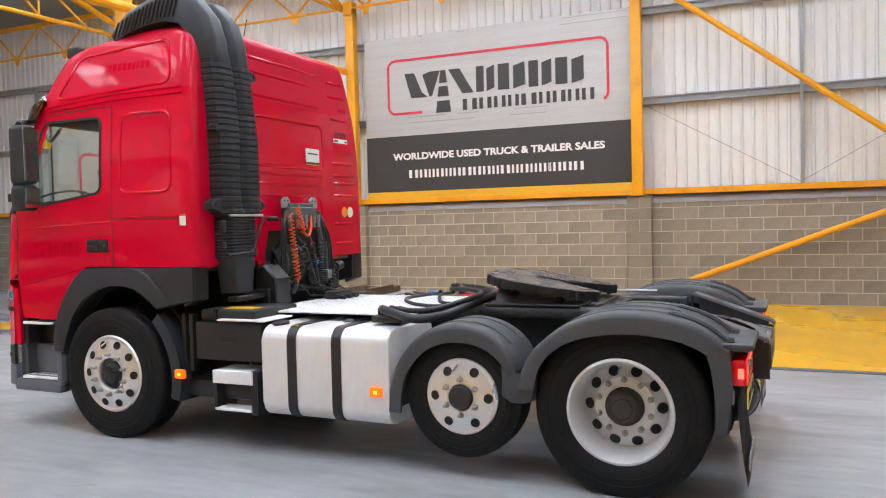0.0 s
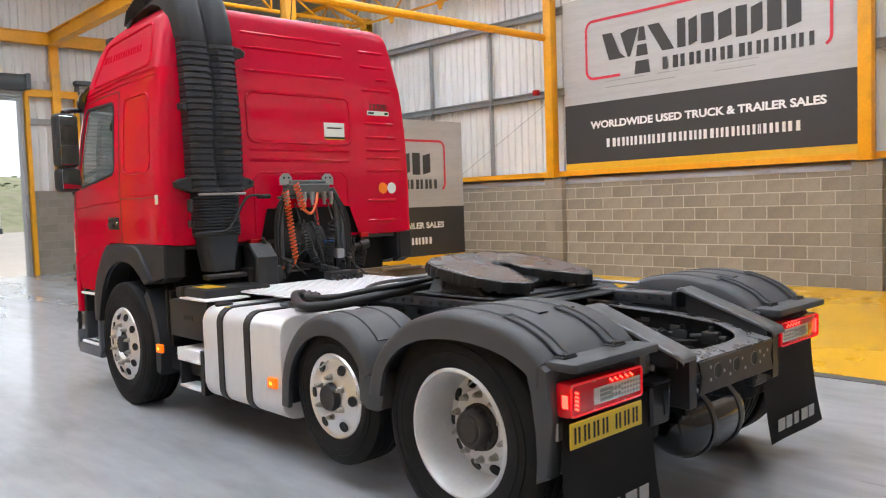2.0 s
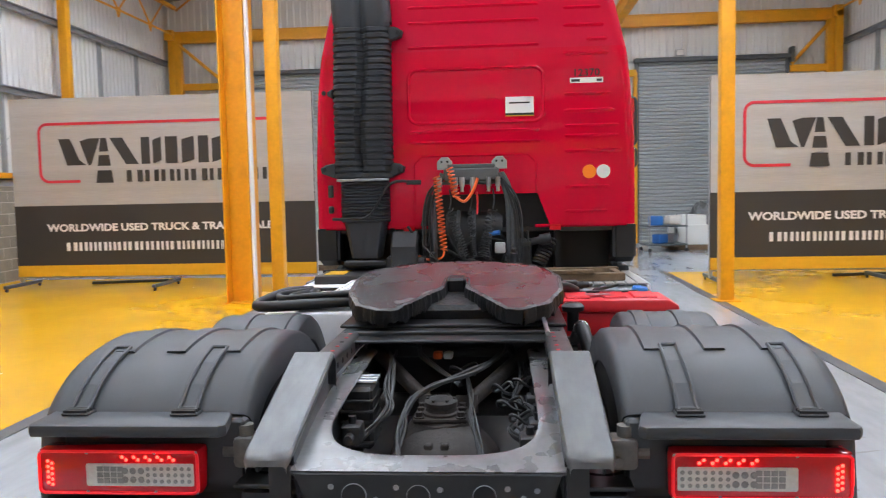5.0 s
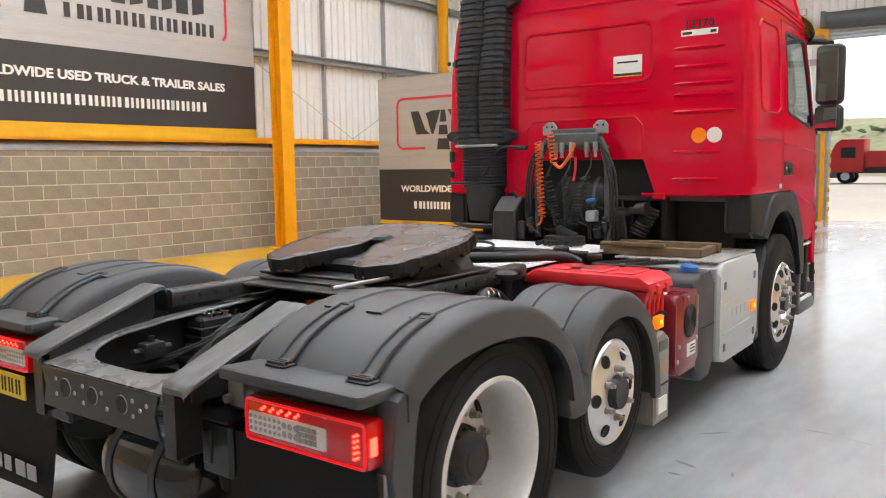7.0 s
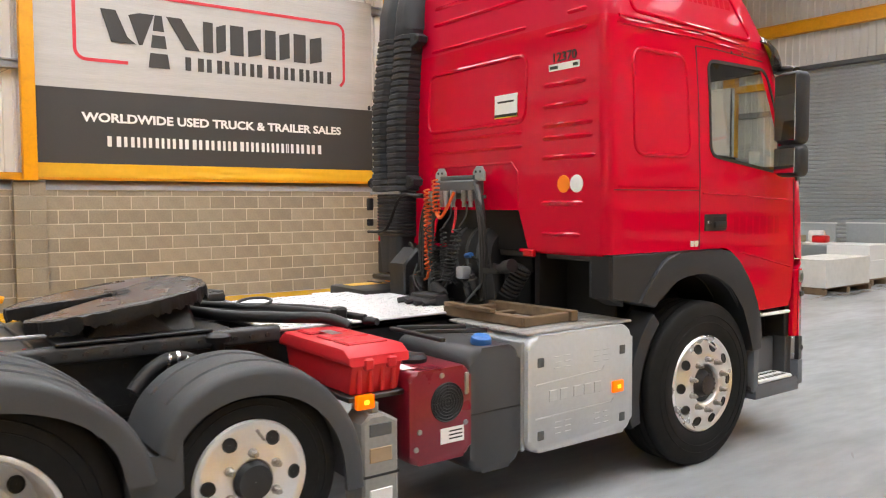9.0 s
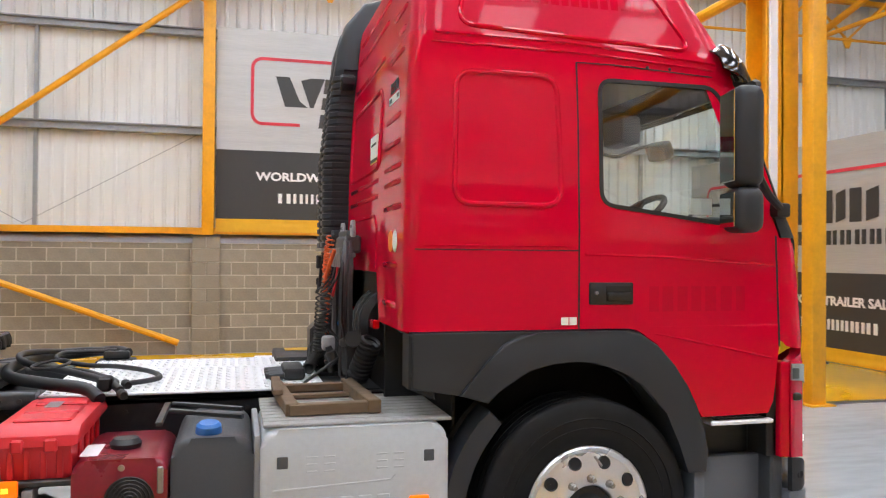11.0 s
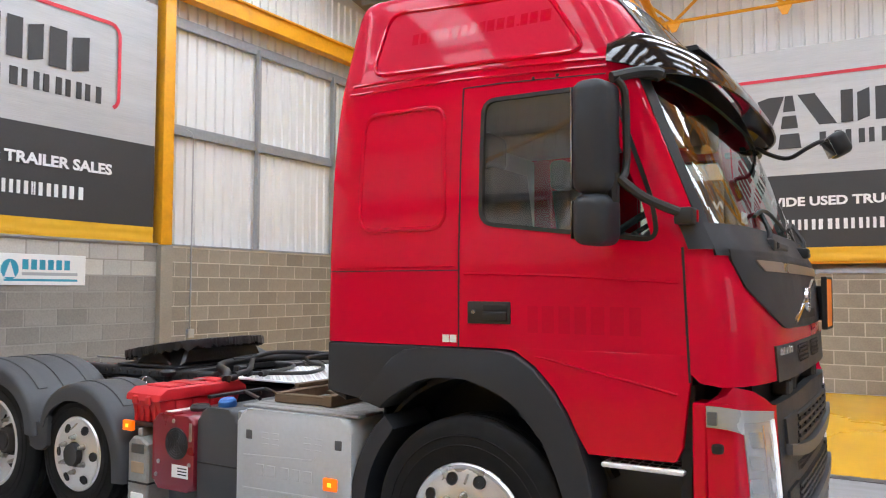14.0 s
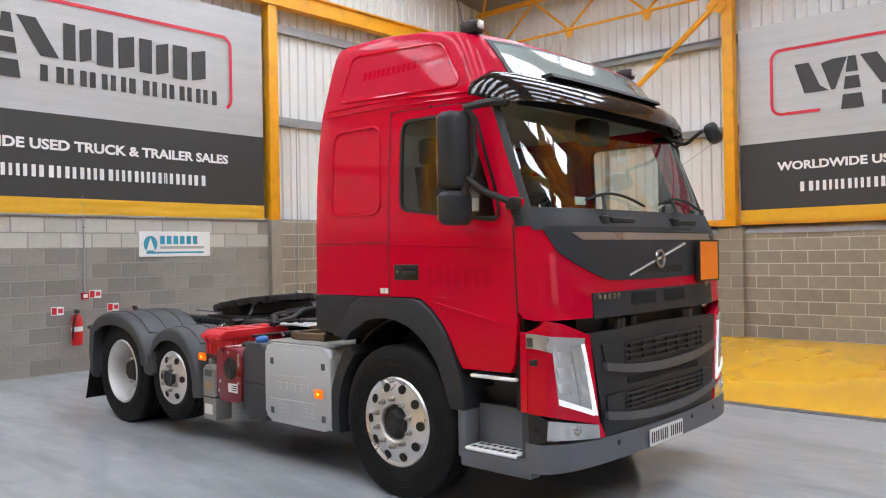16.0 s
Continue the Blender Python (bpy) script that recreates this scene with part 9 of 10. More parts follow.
for x, y in ((0.66, 1.95), (0.35, 1.93), (0.41, 1.84)):
    part("hose_end", lathe(mesh(), [(0, 0.02), (0.05, 0.024), (0.06, 0.018), (0.09, 0.018), (0.09, 0.001)], (x, y, 1.035), (1, 0.3, 0), 12), M_INKSHADE, ho)
part("hose_ring", lathe(mesh(), [(0.008 * math.sin(radians(a)), 0.09 + 0.008 * math.cos(radians(a))) for a in range(0, 360, 60)], (0.17, 1.55, 1.115), (0.1, -0.1, 1), 26, True), M_CABLE, ho)
part("hose_clip", bx(mesh(), (0.50, 1.83, 1.03), (0.58, 1.90, 1.10), 0.012), M_INKSHADE, ho)

# air intake duct up the back of the cab
DX = -0.832


def duct_ring(bm, cx, y0, y1, z, hw):
    """A flat duct section whose back has two rounded lobes with a groove between."""
    groove = 0.016 * math.sin((z - 1.2) * 5.5)
    depth = 0.05 * min(max((z - 1.72) / 0.1, 0.0), 1.0) + 0.002
    pts = []
    for k in range(25):
        u = -1 + 2 * k / 24
        edge = 0.055 * max(abs(u) - 0.72, 0) ** 2 / 0.0784
        pts.append((cx + hw * u, y0 + edge + depth * math.exp(-((u - groove / hw) / 0.13) ** 2)))
    pts += [(cx + hw, y1), (cx - hw, y1)]
    return [bm.verts.new((p[0], p[1], z)) for p in pts]


bm = mesh()
rows = []
zz = 1.13
prof = []
while zz < 1.40:
    f = (zz - 1.13) / 0.27
    prof.append((zz, 0.115 + 0.05 * f, 3.19 - 0.02 * f, 0.155 + 0.02 * f))
    zz += 0.045
zz = 1.40
while zz < 1.72:
    prof += [(zz, 0.178, 3.05, 3.165), (zz + 0.012, 0.187, 3.04, 3.165), (zz + 0.018, 0.187, 3.04, 3.165), (zz + 0.024, 0.178, 3.05, 3.165)]
    zz += 0.024
prof = [(p[0], p[1], 3.05, 3.165) if len(p) == 4 and p[2] > 3.1 else p for p in prof]
zz = 1.74
while zz < 2.88:
    prof += [(zz, 0.213, 3.025, 3.168), (zz + 0.006, 0.220, 3.015, 3.17), (zz + 0.032, 0.220, 3.015, 3.17), (zz + 0.038, 0.213, 3.025, 3.168)]
    zz += 0.048
prof += [(2.90, 0.214, 3.02, 3.22), (2.98, 0.214, 3.025, 3.25)]
for z, hw, y0, y1 in prof:
    lean = 0.09 * max(z - 2.3, 0) / 0.8
    rows.append(duct_ring(bm, DX, y0 + lean, max(y1, rear_y(z) + 0.02), z, hw))
for a, b in zip(rows, rows[1:]):
    n = len(a)
    for i in range(n):
        bm.faces.new((a[i], a[(i + 1) % n], b[(i + 1) % n], b[i]))
bm.faces.new(rows[0][::-1])
bm.faces.new(rows[-1])
duct = part("intake_duct", bm, M_TRIM, lorry, "tall ribbed dark grey air intake duct behind the cab", angle=30)
# swept-over hood with a slatted mouth
bm = mesh()
hood = []
for a, (y, z, h) in enumerate(((3.185, 2.92, 0.088), (3.20, 3.05, 0.092), (3.245, 3.18, 0.10), (3.345, 3.29, 0.115), (3.51, 3.34, 0.115), (3.72, 3.32, 0.105), (3.92, 3.27, 0.09), (4.05, 3.21, 0.07), (4.10, 3.17, 0.045))):
    ang = (90, 80, 58, 30, 8, -10, -18, -26, -32)[a]
    d = Vector((0, math.cos(radians(ang)), math.sin(radians(ang))))
    nrm = Vector((0, -d.z, d.y))
    c = Vector((DX - 0.03 * min(a / 3, 1), y, z))
    wd = 0.225 - (0.02 if a > 6 else 0)
    pts = []
    for k in range(25):
        u = -1 + 2 * k / 24
        dip = 0.045 * math.exp(-(u / 0.13) ** 2) * (1.0 if a < 4 else 0.0)
        pts.append((wd * u, h - dip - min(0.06, h * 0.8) * max(abs(u) - 0.75, 0) ** 2 / 0.0625))
    pts += [(wd, -h), (-wd, -h)]
    hood.append([bm.verts.new(c + Vector((1, 0, 0)) * p[0] + nrm * p[1]) for p in pts])
for a, b in zip(hood, hood[1:]):
    n = len(a)
    for i in range(n):
        bm.faces.new((a[i], a[(i + 1) % n], b[(i + 1) % n], b[i]))
bm.faces.new(hood[0][::-1])
bm.faces.new(hood[-1])
part("duct_hood", bm, M_TRIM, duct, "curved intake hood over the cab roof", angle=40)
bm = mesh()
for k in range(15):
    y = 3.42 + 0.043 * k
    zc = 3.335 - 0.30 * max(y - 3.5, 0) ** 1.35
    hh = 0.085 - 0.06 * max(y - 3.6, 0)
    rod(bm, (DX - 0.262, y + 0.03, zc - hh), (DX - 0.262, y - 0.03, zc + hh), 0.008, 5)
part("mouth_slat", bm, M_INKSHADE, duct, "black slats on the intake mouth")["kind"] = "stuff"
for z, x in ((2.83, DX + 0.225), (1.80, DX + 0.225), (1.80, DX - 0.245), (2.38, DX - 0.235)):
    y = 3.1 + 0.05 * (z > 2.6)
    bm = mesh()
    s = 1 if x > DX else -1
    prism(bm, [(x - s * 0.03, z - 0.06), (x + s * 0.08, z - 0.02), (x + s * 0.09, z + 0.02), (x + s * 0.05, z + 0.045), (x - s * 0.03, z + 0.06)] if z != 2.38 else [(x - s * 0.01, z - 0.03), (x + s * 0.03, z - 0.01), (x + s * 0.03, z + 0.02), (x - s * 0.01, z + 0.04)], y - 0.03, y + 0.06, "y", 0.008, 1)
    part("duct_ear", bm, M_TRIM, duct)
    part("ear_screw", lathe(mesh(), [(0, 0.018), (0.006, 0.016), (0.006, 0.0005)], (x + s * 0.055, y - 0.03, z + 0.01), (0, -1, 0), 12), M_INKSHADE, duct)
part("duct_clip", bx(mesh(), (DX - 0.20, 3.01, 1.715), (DX + 0.20, 3.035, 1.735), 0.004), M_STEEL, duct)
bm = mesh()
tube(bm, [(DX + 0.40, 3.05, 1.70), (DX + 0.26, 3.03, 1.71), (DX + 0.18, 3.02, 1.66), (DX + 0.08, 3.01, 1.50), (DX + 0.0, 3.005, 1.44), (DX - 0.24, 3.02, 1.43)], 0.011, 6, 4)
rod(bm, (DX + 0.33, 3.06, 1.70), (DX + 0.44, 3.06, 1.70), 0.018, 8)
part("hold_down_bar", bm, M_INKSHADE, duct)
for z in (1.62, 1.50, 1.66):
    part("side_latch", bx(mesh(), (DX - 0.27, 3.02, z - 0.025), (DX - 0.235, 3.07, z + 0.03), 0.008), M_BLACK, duct)
bm = mesh()
bx(bm, (DX - 0.16, 3.0, 1.07), (DX + 0.32, 3.1, 1.11), 0.008)
part("duct_foot", bm, M_CHASSIS, lorry)

# coupling rack with coiled lines
rack = part("coupling_rack", bx(mesh(), (-0.30, 2.99, 1.675), (0.27, 3.02, 1.70), 0.006), M_DARKSTEEL, lorry, "grey steel rack holding coiled air and electric lines")
for x in (-0.30, 0.27):
    part("rack_post", tube(mesh(), [(x, 2.98, 1.02), (x, 2.98, 1.45), (x * 0.93, 2.985, 1.62), (x * 0.75, 2.99, 1.76)], 0.024, 8, 5), M_DARKSTEEL, rack)
part("rack_tube", tube(mesh(), [(0.30, 2.95, 1.02), (0.30, 2.95, 1.5), (0.27, 2.96, 1.66), (0.22, 2.97, 1.76)], 0.018, 8, 5), M_DARKSTEEL, rack)
for k, dx in enumerate((-0.035, -0.015, 0.012)):
    part("rack_cable", tube(mesh(), [(-0.34 + dx, 2.94, 1.05), (-0.345 + dx, 2.94, 1.40), (-0.30 + dx, 2.95, 1.62), (-0.22, 2.96, 1.72)], 0.009, 6, 5), M_BLACK, rack)
    part("rack_cable", tube(mesh(), [(0.36 + dx, 2.93, 1.04), (0.35 + dx, 2.93, 1.40), (0.31 + dx, 2.94, 1.58), (0.22, 2.96, 1.72)], 0.010, 6, 5), M_BLACK, rack)
for x in (-0.215, 0.20):
    bm = prism(mesh(), [(x - 0.055, 1.79), (x - 0.055, 1.85), (x - 0.02, 1.885), (x + 0.03, 1.885), (x + 0.06, 1.85), (x + 0.06, 1.79)], 3.0, 3.02, "y", 0.004)
    part("rack_ear", bm, M_RAIL, rack)
    for dx in (-0.02, 0.025):
        part("ear_hole", lathe(mesh(), [(0, 0.009), (0.002, 0.008), (0.002, 0.0005)], (x + dx, 3.0, 1.85), (0, -1, 0), 10), M_INKSHADE, rack)
bm = mesh()
bx(bm, (-0.22, 2.97, 1.70), (0.20, 3.06, 1.80), 0.012)
bx(bm, (-0.19, 2.98, 1.80), (0.17, 3.02, 1.83), 0.006)
part("rack_bar", bm, M_DARKSTEEL, rack)
for x, m in ((-0.13, M_STEEL), (-0.08, M_RAIL), (0.0, M_RAIL), (0.12, M_STEEL), (0.19, M_STEEL), (-0.25, M_STEEL)):
    bm = mesh()
    rod(bm, (x, 2.95, 1.66), (x, 2.95, 1.73), 0.02, 10)
    rod(bm, (x, 2.95, 1.62), (x, 2.95, 1.66), 0.014, 8)
    part("coupling", bm, m, rack)


def coil(name, a, b, r, turns, wire, mat, sag=0.12, per=14, tight=1.0):
    """A coiled line hanging between two points."""
    a, b = Vector(a), Vector(b)
    pts = []
    n = turns * per
    for i in range(n + 1):
        t = (i / n) ** tight
        c = a.lerp(b, t) + Vector((0, -sag * 0.3 * math.sin(math.pi * t), -sag * math.sin(math.pi * t)))
        d = (b - a).normalized()
        u = Vector((1, 0, 0)) if abs(d.x) < 0.9 else Vector((0, 1, 0))
        u = (u - d * u.dot(d)).normalized()
        v = d.cross(u)
        an = 2 * math.pi * i / per
        pts.append(c + r * (math.cos(an) * u + math.sin(an) * v))
    return part(name, tube(mesh(), pts, wire, 5, 0), mat, rack)


coil("orange_coil", (-0.27, 2.93, 1.74), (-0.22, 2.90, 1.18), 0.024, 19, 0.0058, M_ORANGE, 0.0)
bm = mesh()
tube(bm, [(-0.22, 2.90, 1.18), (-0.24, 2.90, 1.13), (-0.32, 2.91, 1.115), (-0.42, 2.92, 1.125)], 0.009, 6, 4)
rod(bm, (-0.40, 2.92, 1.125), (-0.50, 2.93, 1.13), 0.022, 8)
part("orange_lead", bm, M_ORANGE, rack)
coil("orange_coil", (-0.17, 2.93, 1.80), (-0.12, 2.90, 1.58), 0.024, 8, 0.0058, M_ORANGE, 0.0)
bm = mesh()
tube(bm, [(-0.12, 2.90, 1.58), (-0.06, 2.89, 1.55), (0.0, 2.90, 1.62), (0.04, 2.93, 1.72)], 0.012, 6, 5)
part("orange_lead", bm, M_ORANGE, rack)
for x, x2, y2, tn, r in ((-0.175, -0.055, 2.85, 15, 0.030), (0.15, 0.065, 2.84, 15, 0.034), (-0.02, 0.01, 2.86, 18, 0.020)):
    part("coil_lead", tube(mesh(), [(x, 2.95, 1.64), (x + 0.012, 2.93, 1.56), (x, 2.88, 1.49)], 0.006, 6, 4), M_BLACK, rack)
    coil("black_coil", (x, 2.88, 1.49), (x2, y2, 1.13), r, tn, 0.0052, M_CABLE, 0.0, 16, 0.72)
coil("black_coil", (-0.04, 2.83, 1.10), (0.12, 2.78, 1.05), 0.030, 12, 0.0055, M_CABLE, 0.0)
part("red_lead", tube(mesh(), [(0.03, 2.95, 1.62), (0.035, 2.94, 1.54), (0.03, 2.92, 1.45)], 0.009, 6, 4), M_REDBOX, rack)
rack.location.y = 0.085
# gear behind the cab
bm = mesh()
lathe(bm, [(-0.22, 0.001), (-0.22, 0.17), (-0.16, 0.20), (0.16, 0.20), (0.22, 0.17), (0.22, 0.001)], (0.0, 3.35, 1.30), (1, 0, 0), 24)
drum = part("gearbox_drum", bm, M_BLACK, lorry)
for x in (-0.12, 0.0, 0.12):
    part("drum_band", lathe(mesh(), [(-0.015, 0.201), (-0.012, 0.208), (0.012, 0.208), (0.015, 0.201)], (x, 3.35, 1.30), (1, 0, 0), 24), M_DARKSTEEL, drum)
bm = mesh()
prism(bm, [(2.92, 1.00), (3.12, 1.00), (3.12, 1.30), (3.04, 1.33), (2.92, 1.22)], -0.62, -0.42, "x", 0.012, 1)
bx(bm, (-0.66, 2.96, 1.0), (-0.36, 3.12, 1.14), 0.01)
part("valve_box", bm, M_CHASSIS, lorry, "dark grey valve box behind the cab")
bm = mesh()
lathe(bm, [(0, 0.001), (0, 0.055), (0.02, 0.066), (0.15, 0.066), (0.155, 0.076), (0.185, 0.076), (0.20, 0.05), (0.215, 0.001)], (0.37, 3.08, 1.05), (0, 0, 1), 22)
rod(bm, (0.37, 3.08, 1.22), (0.52, 3.06, 1.25), 0.028, 12)
rod(bm, (0.50, 3.06, 1.247), (0.58, 3.05, 1.262), 0.042, 14)
part("filter_head", bm, M_BLACK, lorry, "black round air filter")
for x, z in ((0.30, 1.10), (0.24, 1.05), (-0.30, 1.08)):
    bm = lathe(mesh(), [(0, 0.001), (0, 0.03), (0.07, 0.03), (0.075, 0.02), (0.10, 0.018), (0.10, 0.001)], (x, 2.99, z), (0, -0.4, 1), 14)
    part("hose_union", bm, M_BLACK, lorry)
coil("black_coil", (0.58, 3.06, 1.25), (0.48, 3.0, 1.05), 0.05, 9, 0.011, M_BLACK, 0.0)
part("grey_valve", bx(mesh(), (0.16, 2.93, 1.16), (0.24, 3.0, 1.24), 0.014, 2), M_RAIL, lorry)
part("blue_fitting", rod(mesh(), (0.12, 3.05, 1.30), (0.2, 3.03, 1.31), 0.018, 8), M_BLUE, lorry)
random.seed(33)
for k in range(9):
    x0, x1 = random.uniform(-0.5, 0.5), random.uniform(-0.5, 0.5)
    pts = [(x0, random.uniform(2.95, 3.15), random.uniform(1.15, 1.4)), ((x0 + x1) / 2, random.uniform(2.9, 3.2), random.uniform(1.0, 1.25)), (x1, random.uniform(2.8, 3.1), random.uniform(1.0, 1.12))]
    part("cable", tube(mesh(), pts, random.choice((0.006, 0.008, 0.012)), 6, 5), M_CABLE, lorry)
bm = mesh()
bx(bm, (-0.06, 2.72, 1.0), (0.22, 2.84, 1.07), 0.02, 2)
junction = part("junction", bm, M_BLACK, lorry, "black multi-way cable junction")
for k in range(6):
    part("plug", rod(mesh(), (-0.04 + 0.05 * k, 2.73, 1.03), (-0.06 + 0.05 * k, 2.63 + 0.02 * (k % 2), 1.02), 0.018, 8), M_BLACK, junction)
# engine and gearbox mass below the cab, rear shadow panels
bm = mesh()
bx(bm, (-0.42, 3.3, 0.62), (0.42, 5.0, 1.28), 0.05)
bx(bm, (-0.3, 2.6, 0.5), (0.3, 3.3, 0.95), 0.05)
part("engine_block", bm, M_INKSHADE, lorry)
for s in (1, -1):
    bm = prism(mesh(), [(3.20, 1.10), (3.20, 1.34), (3.32, 1.34), (3.32, 1.05)], s * 1.08, s * 1.23, "x", 0.01)
    part("cab_corner", bm, M_INKSHADE, lorry)
# black sheets added to stand in for the deep shade under the cab
for s in (1, -1):
    bm = bx(mesh(), (s * 0.44, 3.44, 0.62), (s * 1.06, 3.46, 1.36), 0.006)
    part("arch_bulkhead", bm, M_INKSHADE, lorry)


# ---- fittings on the walls ----
def extinguisher(x, y, z, turn, label, hung=True):
    t = thing("fire_extinguisher", label, "fire extinguisher", pose(x, y, z, 0, 0, turn), group="fire extinguishers")
    part("cylinder", lathe(mesh(), [(0, 0.001), (0, 0.07), (0.01, 0.078), (0.38, 0.078), (0.43, 0.055), (0.46, 0.025), (0.47, 0.001)], (0, 0, 0), (0, 0, 1), 20), M_SIGNRED, t)
    part("label_band", lathe(mesh(), [(0.20, 0.0785), (0.20, 0.0795), (0.27, 0.0795), (0.27, 0.0785)], (0, 0, 0), (0, 0, 1), 20), M_WHITEPL, t, "pale printed band")
    part("valve", bx(mesh(), (-0.02, -0.05, 0.46), (0.02, 0.06, 0.50), 0.008), M_BLACK, t)
    part("lever", bx(mesh(), (-0.012, -0.09, 0.50), (0.012, 0.05, 0.515), 0.004), M_BLACK, t)
    part("hose", tube(mesh(), [(0, 0.05, 0.48), (0.06, 0.09, 0.42), (0.09, 0.08, 0.25), (0.085, 0.06, 0.1)], 0.013, 8, 4), M_BLACK, t)
    if hung:
        part("wall_bracket", bx(mesh(), (-0.03, -0.12, 0.36), (0.03, -0.075, 0.42), 0.004), M_DARKSTEEL, t)
    return t


extinguisher(0.03, YB + 0.12, 0.40, 0, "red fire extinguisher hung on the grey blockwork")
extinguisher(-0.85, YB + 0.12, 0.40, 0, "red fire extinguisher hung on the grey blockwork")


def small_sign(x, z, label):
    t = thing("safety_sign", label, "sign", pose(x, YB + 0.006, z), group="safety signs")
    part("board", bx(mesh(), (-0.09, 0, -0.06), (0.09, 0.006, 0.06), 0.002), M_WHITEPL, t)
    part("red_field", bx(mesh(), (0.01, 0.006, -0.05), (0.08, 0.008, 0.05)), M_SIGNRED, t)
    part("text_bar", bx(mesh(), (-0.075, 0.006, -0.03), (-0.01, 0.008, 0.035)), M_BANRED, t)


small_sign(0.26, 0.90, "small red and white safety sign on blockwork")
small_sign(-0.56, 0.91, "small red and white safety sign on blockwork")
small_sign(-0.29, 1.12, "small red and white safety sign on blockwork")
cp = thing("call_point", "small red fire alarm call point on blockwork", "call point", (-0.13, YB, 1.10))
part("box", bx(mesh(), (-0.05, 0, -0.05), (0.05, 0.05, 0.05), 0.008, 2), M_SIGNRED, cp)
part("glass", bx(mesh(), (-0.03, 0.05, -0.025), (0.03, 0.053, 0.025), 0.002), M_WHITEPL, cp)
for x, z0, z1, top in ((-0.13, 1.15, 2.62, True), (-4.02, 0.98, 4.1, True)):
    bm = mesh()
    pts = [(x, YB + 0.02 + (0.02 if x < -3 else 0), z0), (x, YB + 0.02 + (0.02 if x < -3 else 0), z1 - 0.12), (x + 0.03, YB + 0.02, z1 - 0.03), (x + 0.12, YB + 0.0, z1)]
    tube(bm, [pts[0], pts[1]], 0.012, 8, 0)
    tube(bm, pts[1:], 0.012, 8, 5)
    cd = thing("conduit", "thin grey conduit running down the wall to a box", "conduit", (0, 0, 0), kind="structure")
    part("pipe", bm, M_CONDUIT, cd)
    if x < -3:
        part("socket_box", bx(mesh(), (x - 0.06, YB + 0.01, 0.86), (x + 0.06, YB + 0.08, 1.0), 0.008), M_CONDUIT, cd)
    for z in (1.6, 2.1):
        part("saddle", bx(mesh(), (x - 0.025, YB, z), (x + 0.025, YB + 0.045, z + 0.015), 0.003), M_RAIL, cd)
sg = thing("flooring_sign", "white printed sign board with a blue-green emblem", "sign", pose(-1.6, YB + 0.005, 1.86))
part("board", bx(mesh(), (-0.62, 0, -0.2), (0.62, 0.012, 0.2), 0.004), M_WHITEPL, sg)
M_TEAL = paint("teal_print", (0.03, 0.30, 0.42), rough=0.5, vary=0.05)
bm = mesh()
n = 18
prism(bm, [(0.43 + 0.115 * math.cos(2 * math.pi * k / n), 0.0 + 0.13 * math.sin(2 * math.pi * k / n)) for k in range(n)], 0.012, 0.014, "y")
part("emblem", bm, M_TEAL, sg, "round teal emblem")
part("emblem_wedge", prism(mesh(), [(0.43, 0.10), (0.50, -0.10), (0.36, -0.10)], 0.014, 0.0155, "y"), M_WHITEPL, sg)
for k in range(6):
    part("name_bar", bx(mesh(), (0.19 - 0.115 * k, 0.012, 0.0), (0.27 - 0.115 * k, 0.014, 0.13)), M_TEAL, sg)
part("line_bar", bx(mesh(), (-0.5, 0.012, -0.075), (0.27, 0.014, -0.035)), M_CONDUIT, sg)
part("line_bar", bx(mesh(), (-0.5, 0.012, -0.15), (0.5, 0.014, -0.12)), M_TEAL, sg)
for x, y in ((9.62, 8.62), (-9.58, 9.2)):
    s = 1 if x > 0 else -1
    bl = thing("alarm_bell", "small red alarm sounder on the sheeting rail", "alarm", (x, y, 3.90), group="alarm sounders")
    part("base", bx(mesh(), (s * 0.06, -0.07, -0.06), (s * -0.02, 0.07, 0.06), 0.015, 2), M_SIGNRED, bl)
    part("dome", lathe(mesh(), [(0, 0.06), (0.03, 0.055), (0.05, 0.03), (0.055, 0.001)], (-s * 0.02, 0, 0), (-s, 0, 0), 16), M_SIGNRED, bl)
for x in (-2.26, 5.2):
    fl = thing("flood_lamp", "small grey flood lamp high on the gable", "flood lamp", (x, YF - 0.15, 5.35))
    part("housing", bx(mesh(), (-0.12, -0.12, -0.09), (0.12, 0.0, 0.09), 0.02, 2), M_CONDUIT, fl)
    part("arm", bx(mesh(), (-0.02, 0.0, -0.03), (0.02, 0.2, 0.03), 0.005), M_DARKSTEEL, fl)
    part("lens", bx(mesh(), (-0.10, -0.125, -0.07), (0.10, -0.12, 0.07)), M_PALELENS, fl)
# front gable: extinguishers, stand and yellow notice beside the open door
extinguisher(-2.62, YF - 0.13, 0.62, 180, "red fire extinguisher hung beside the shutter door")
extinguisher(-2.02, YF - 0.13, 0.66, 180, "red fire extinguisher hung beside the shutter door")
st = thing("fire_point_stand", "red plastic fire point stand on the floor", "stand", (-2.25, YF - 0.45, 0))
part("base", prism(mesh(), [(-0.28, 0.0), (0.28, 0.0), (0.22, 0.42), (-0.22, 0.42)], -0.14, 0.14, "y", 0.02, 2), M_SIGNRED, st)
part("post", bx(mesh(), (-0.05, -0.03, 0.42), (0.05, 0.03, 1.3), 0.01), M_SIGNRED, st)
part("head", bx(mesh(), (-0.07, -0.04, 1.25), (0.07, 0.04, 1.42), 0.01), M_SIGNRED, st)
ns = thing("notice", "yellow paper notice on the blockwork pier", "notice", (-1.98, YF - 0.012, 1.75))
part("sheet", bx(mesh(), (-0.09, -0.004, -0.2), (0.09, 0.004, 0.2)), M_BANYEL, ns)
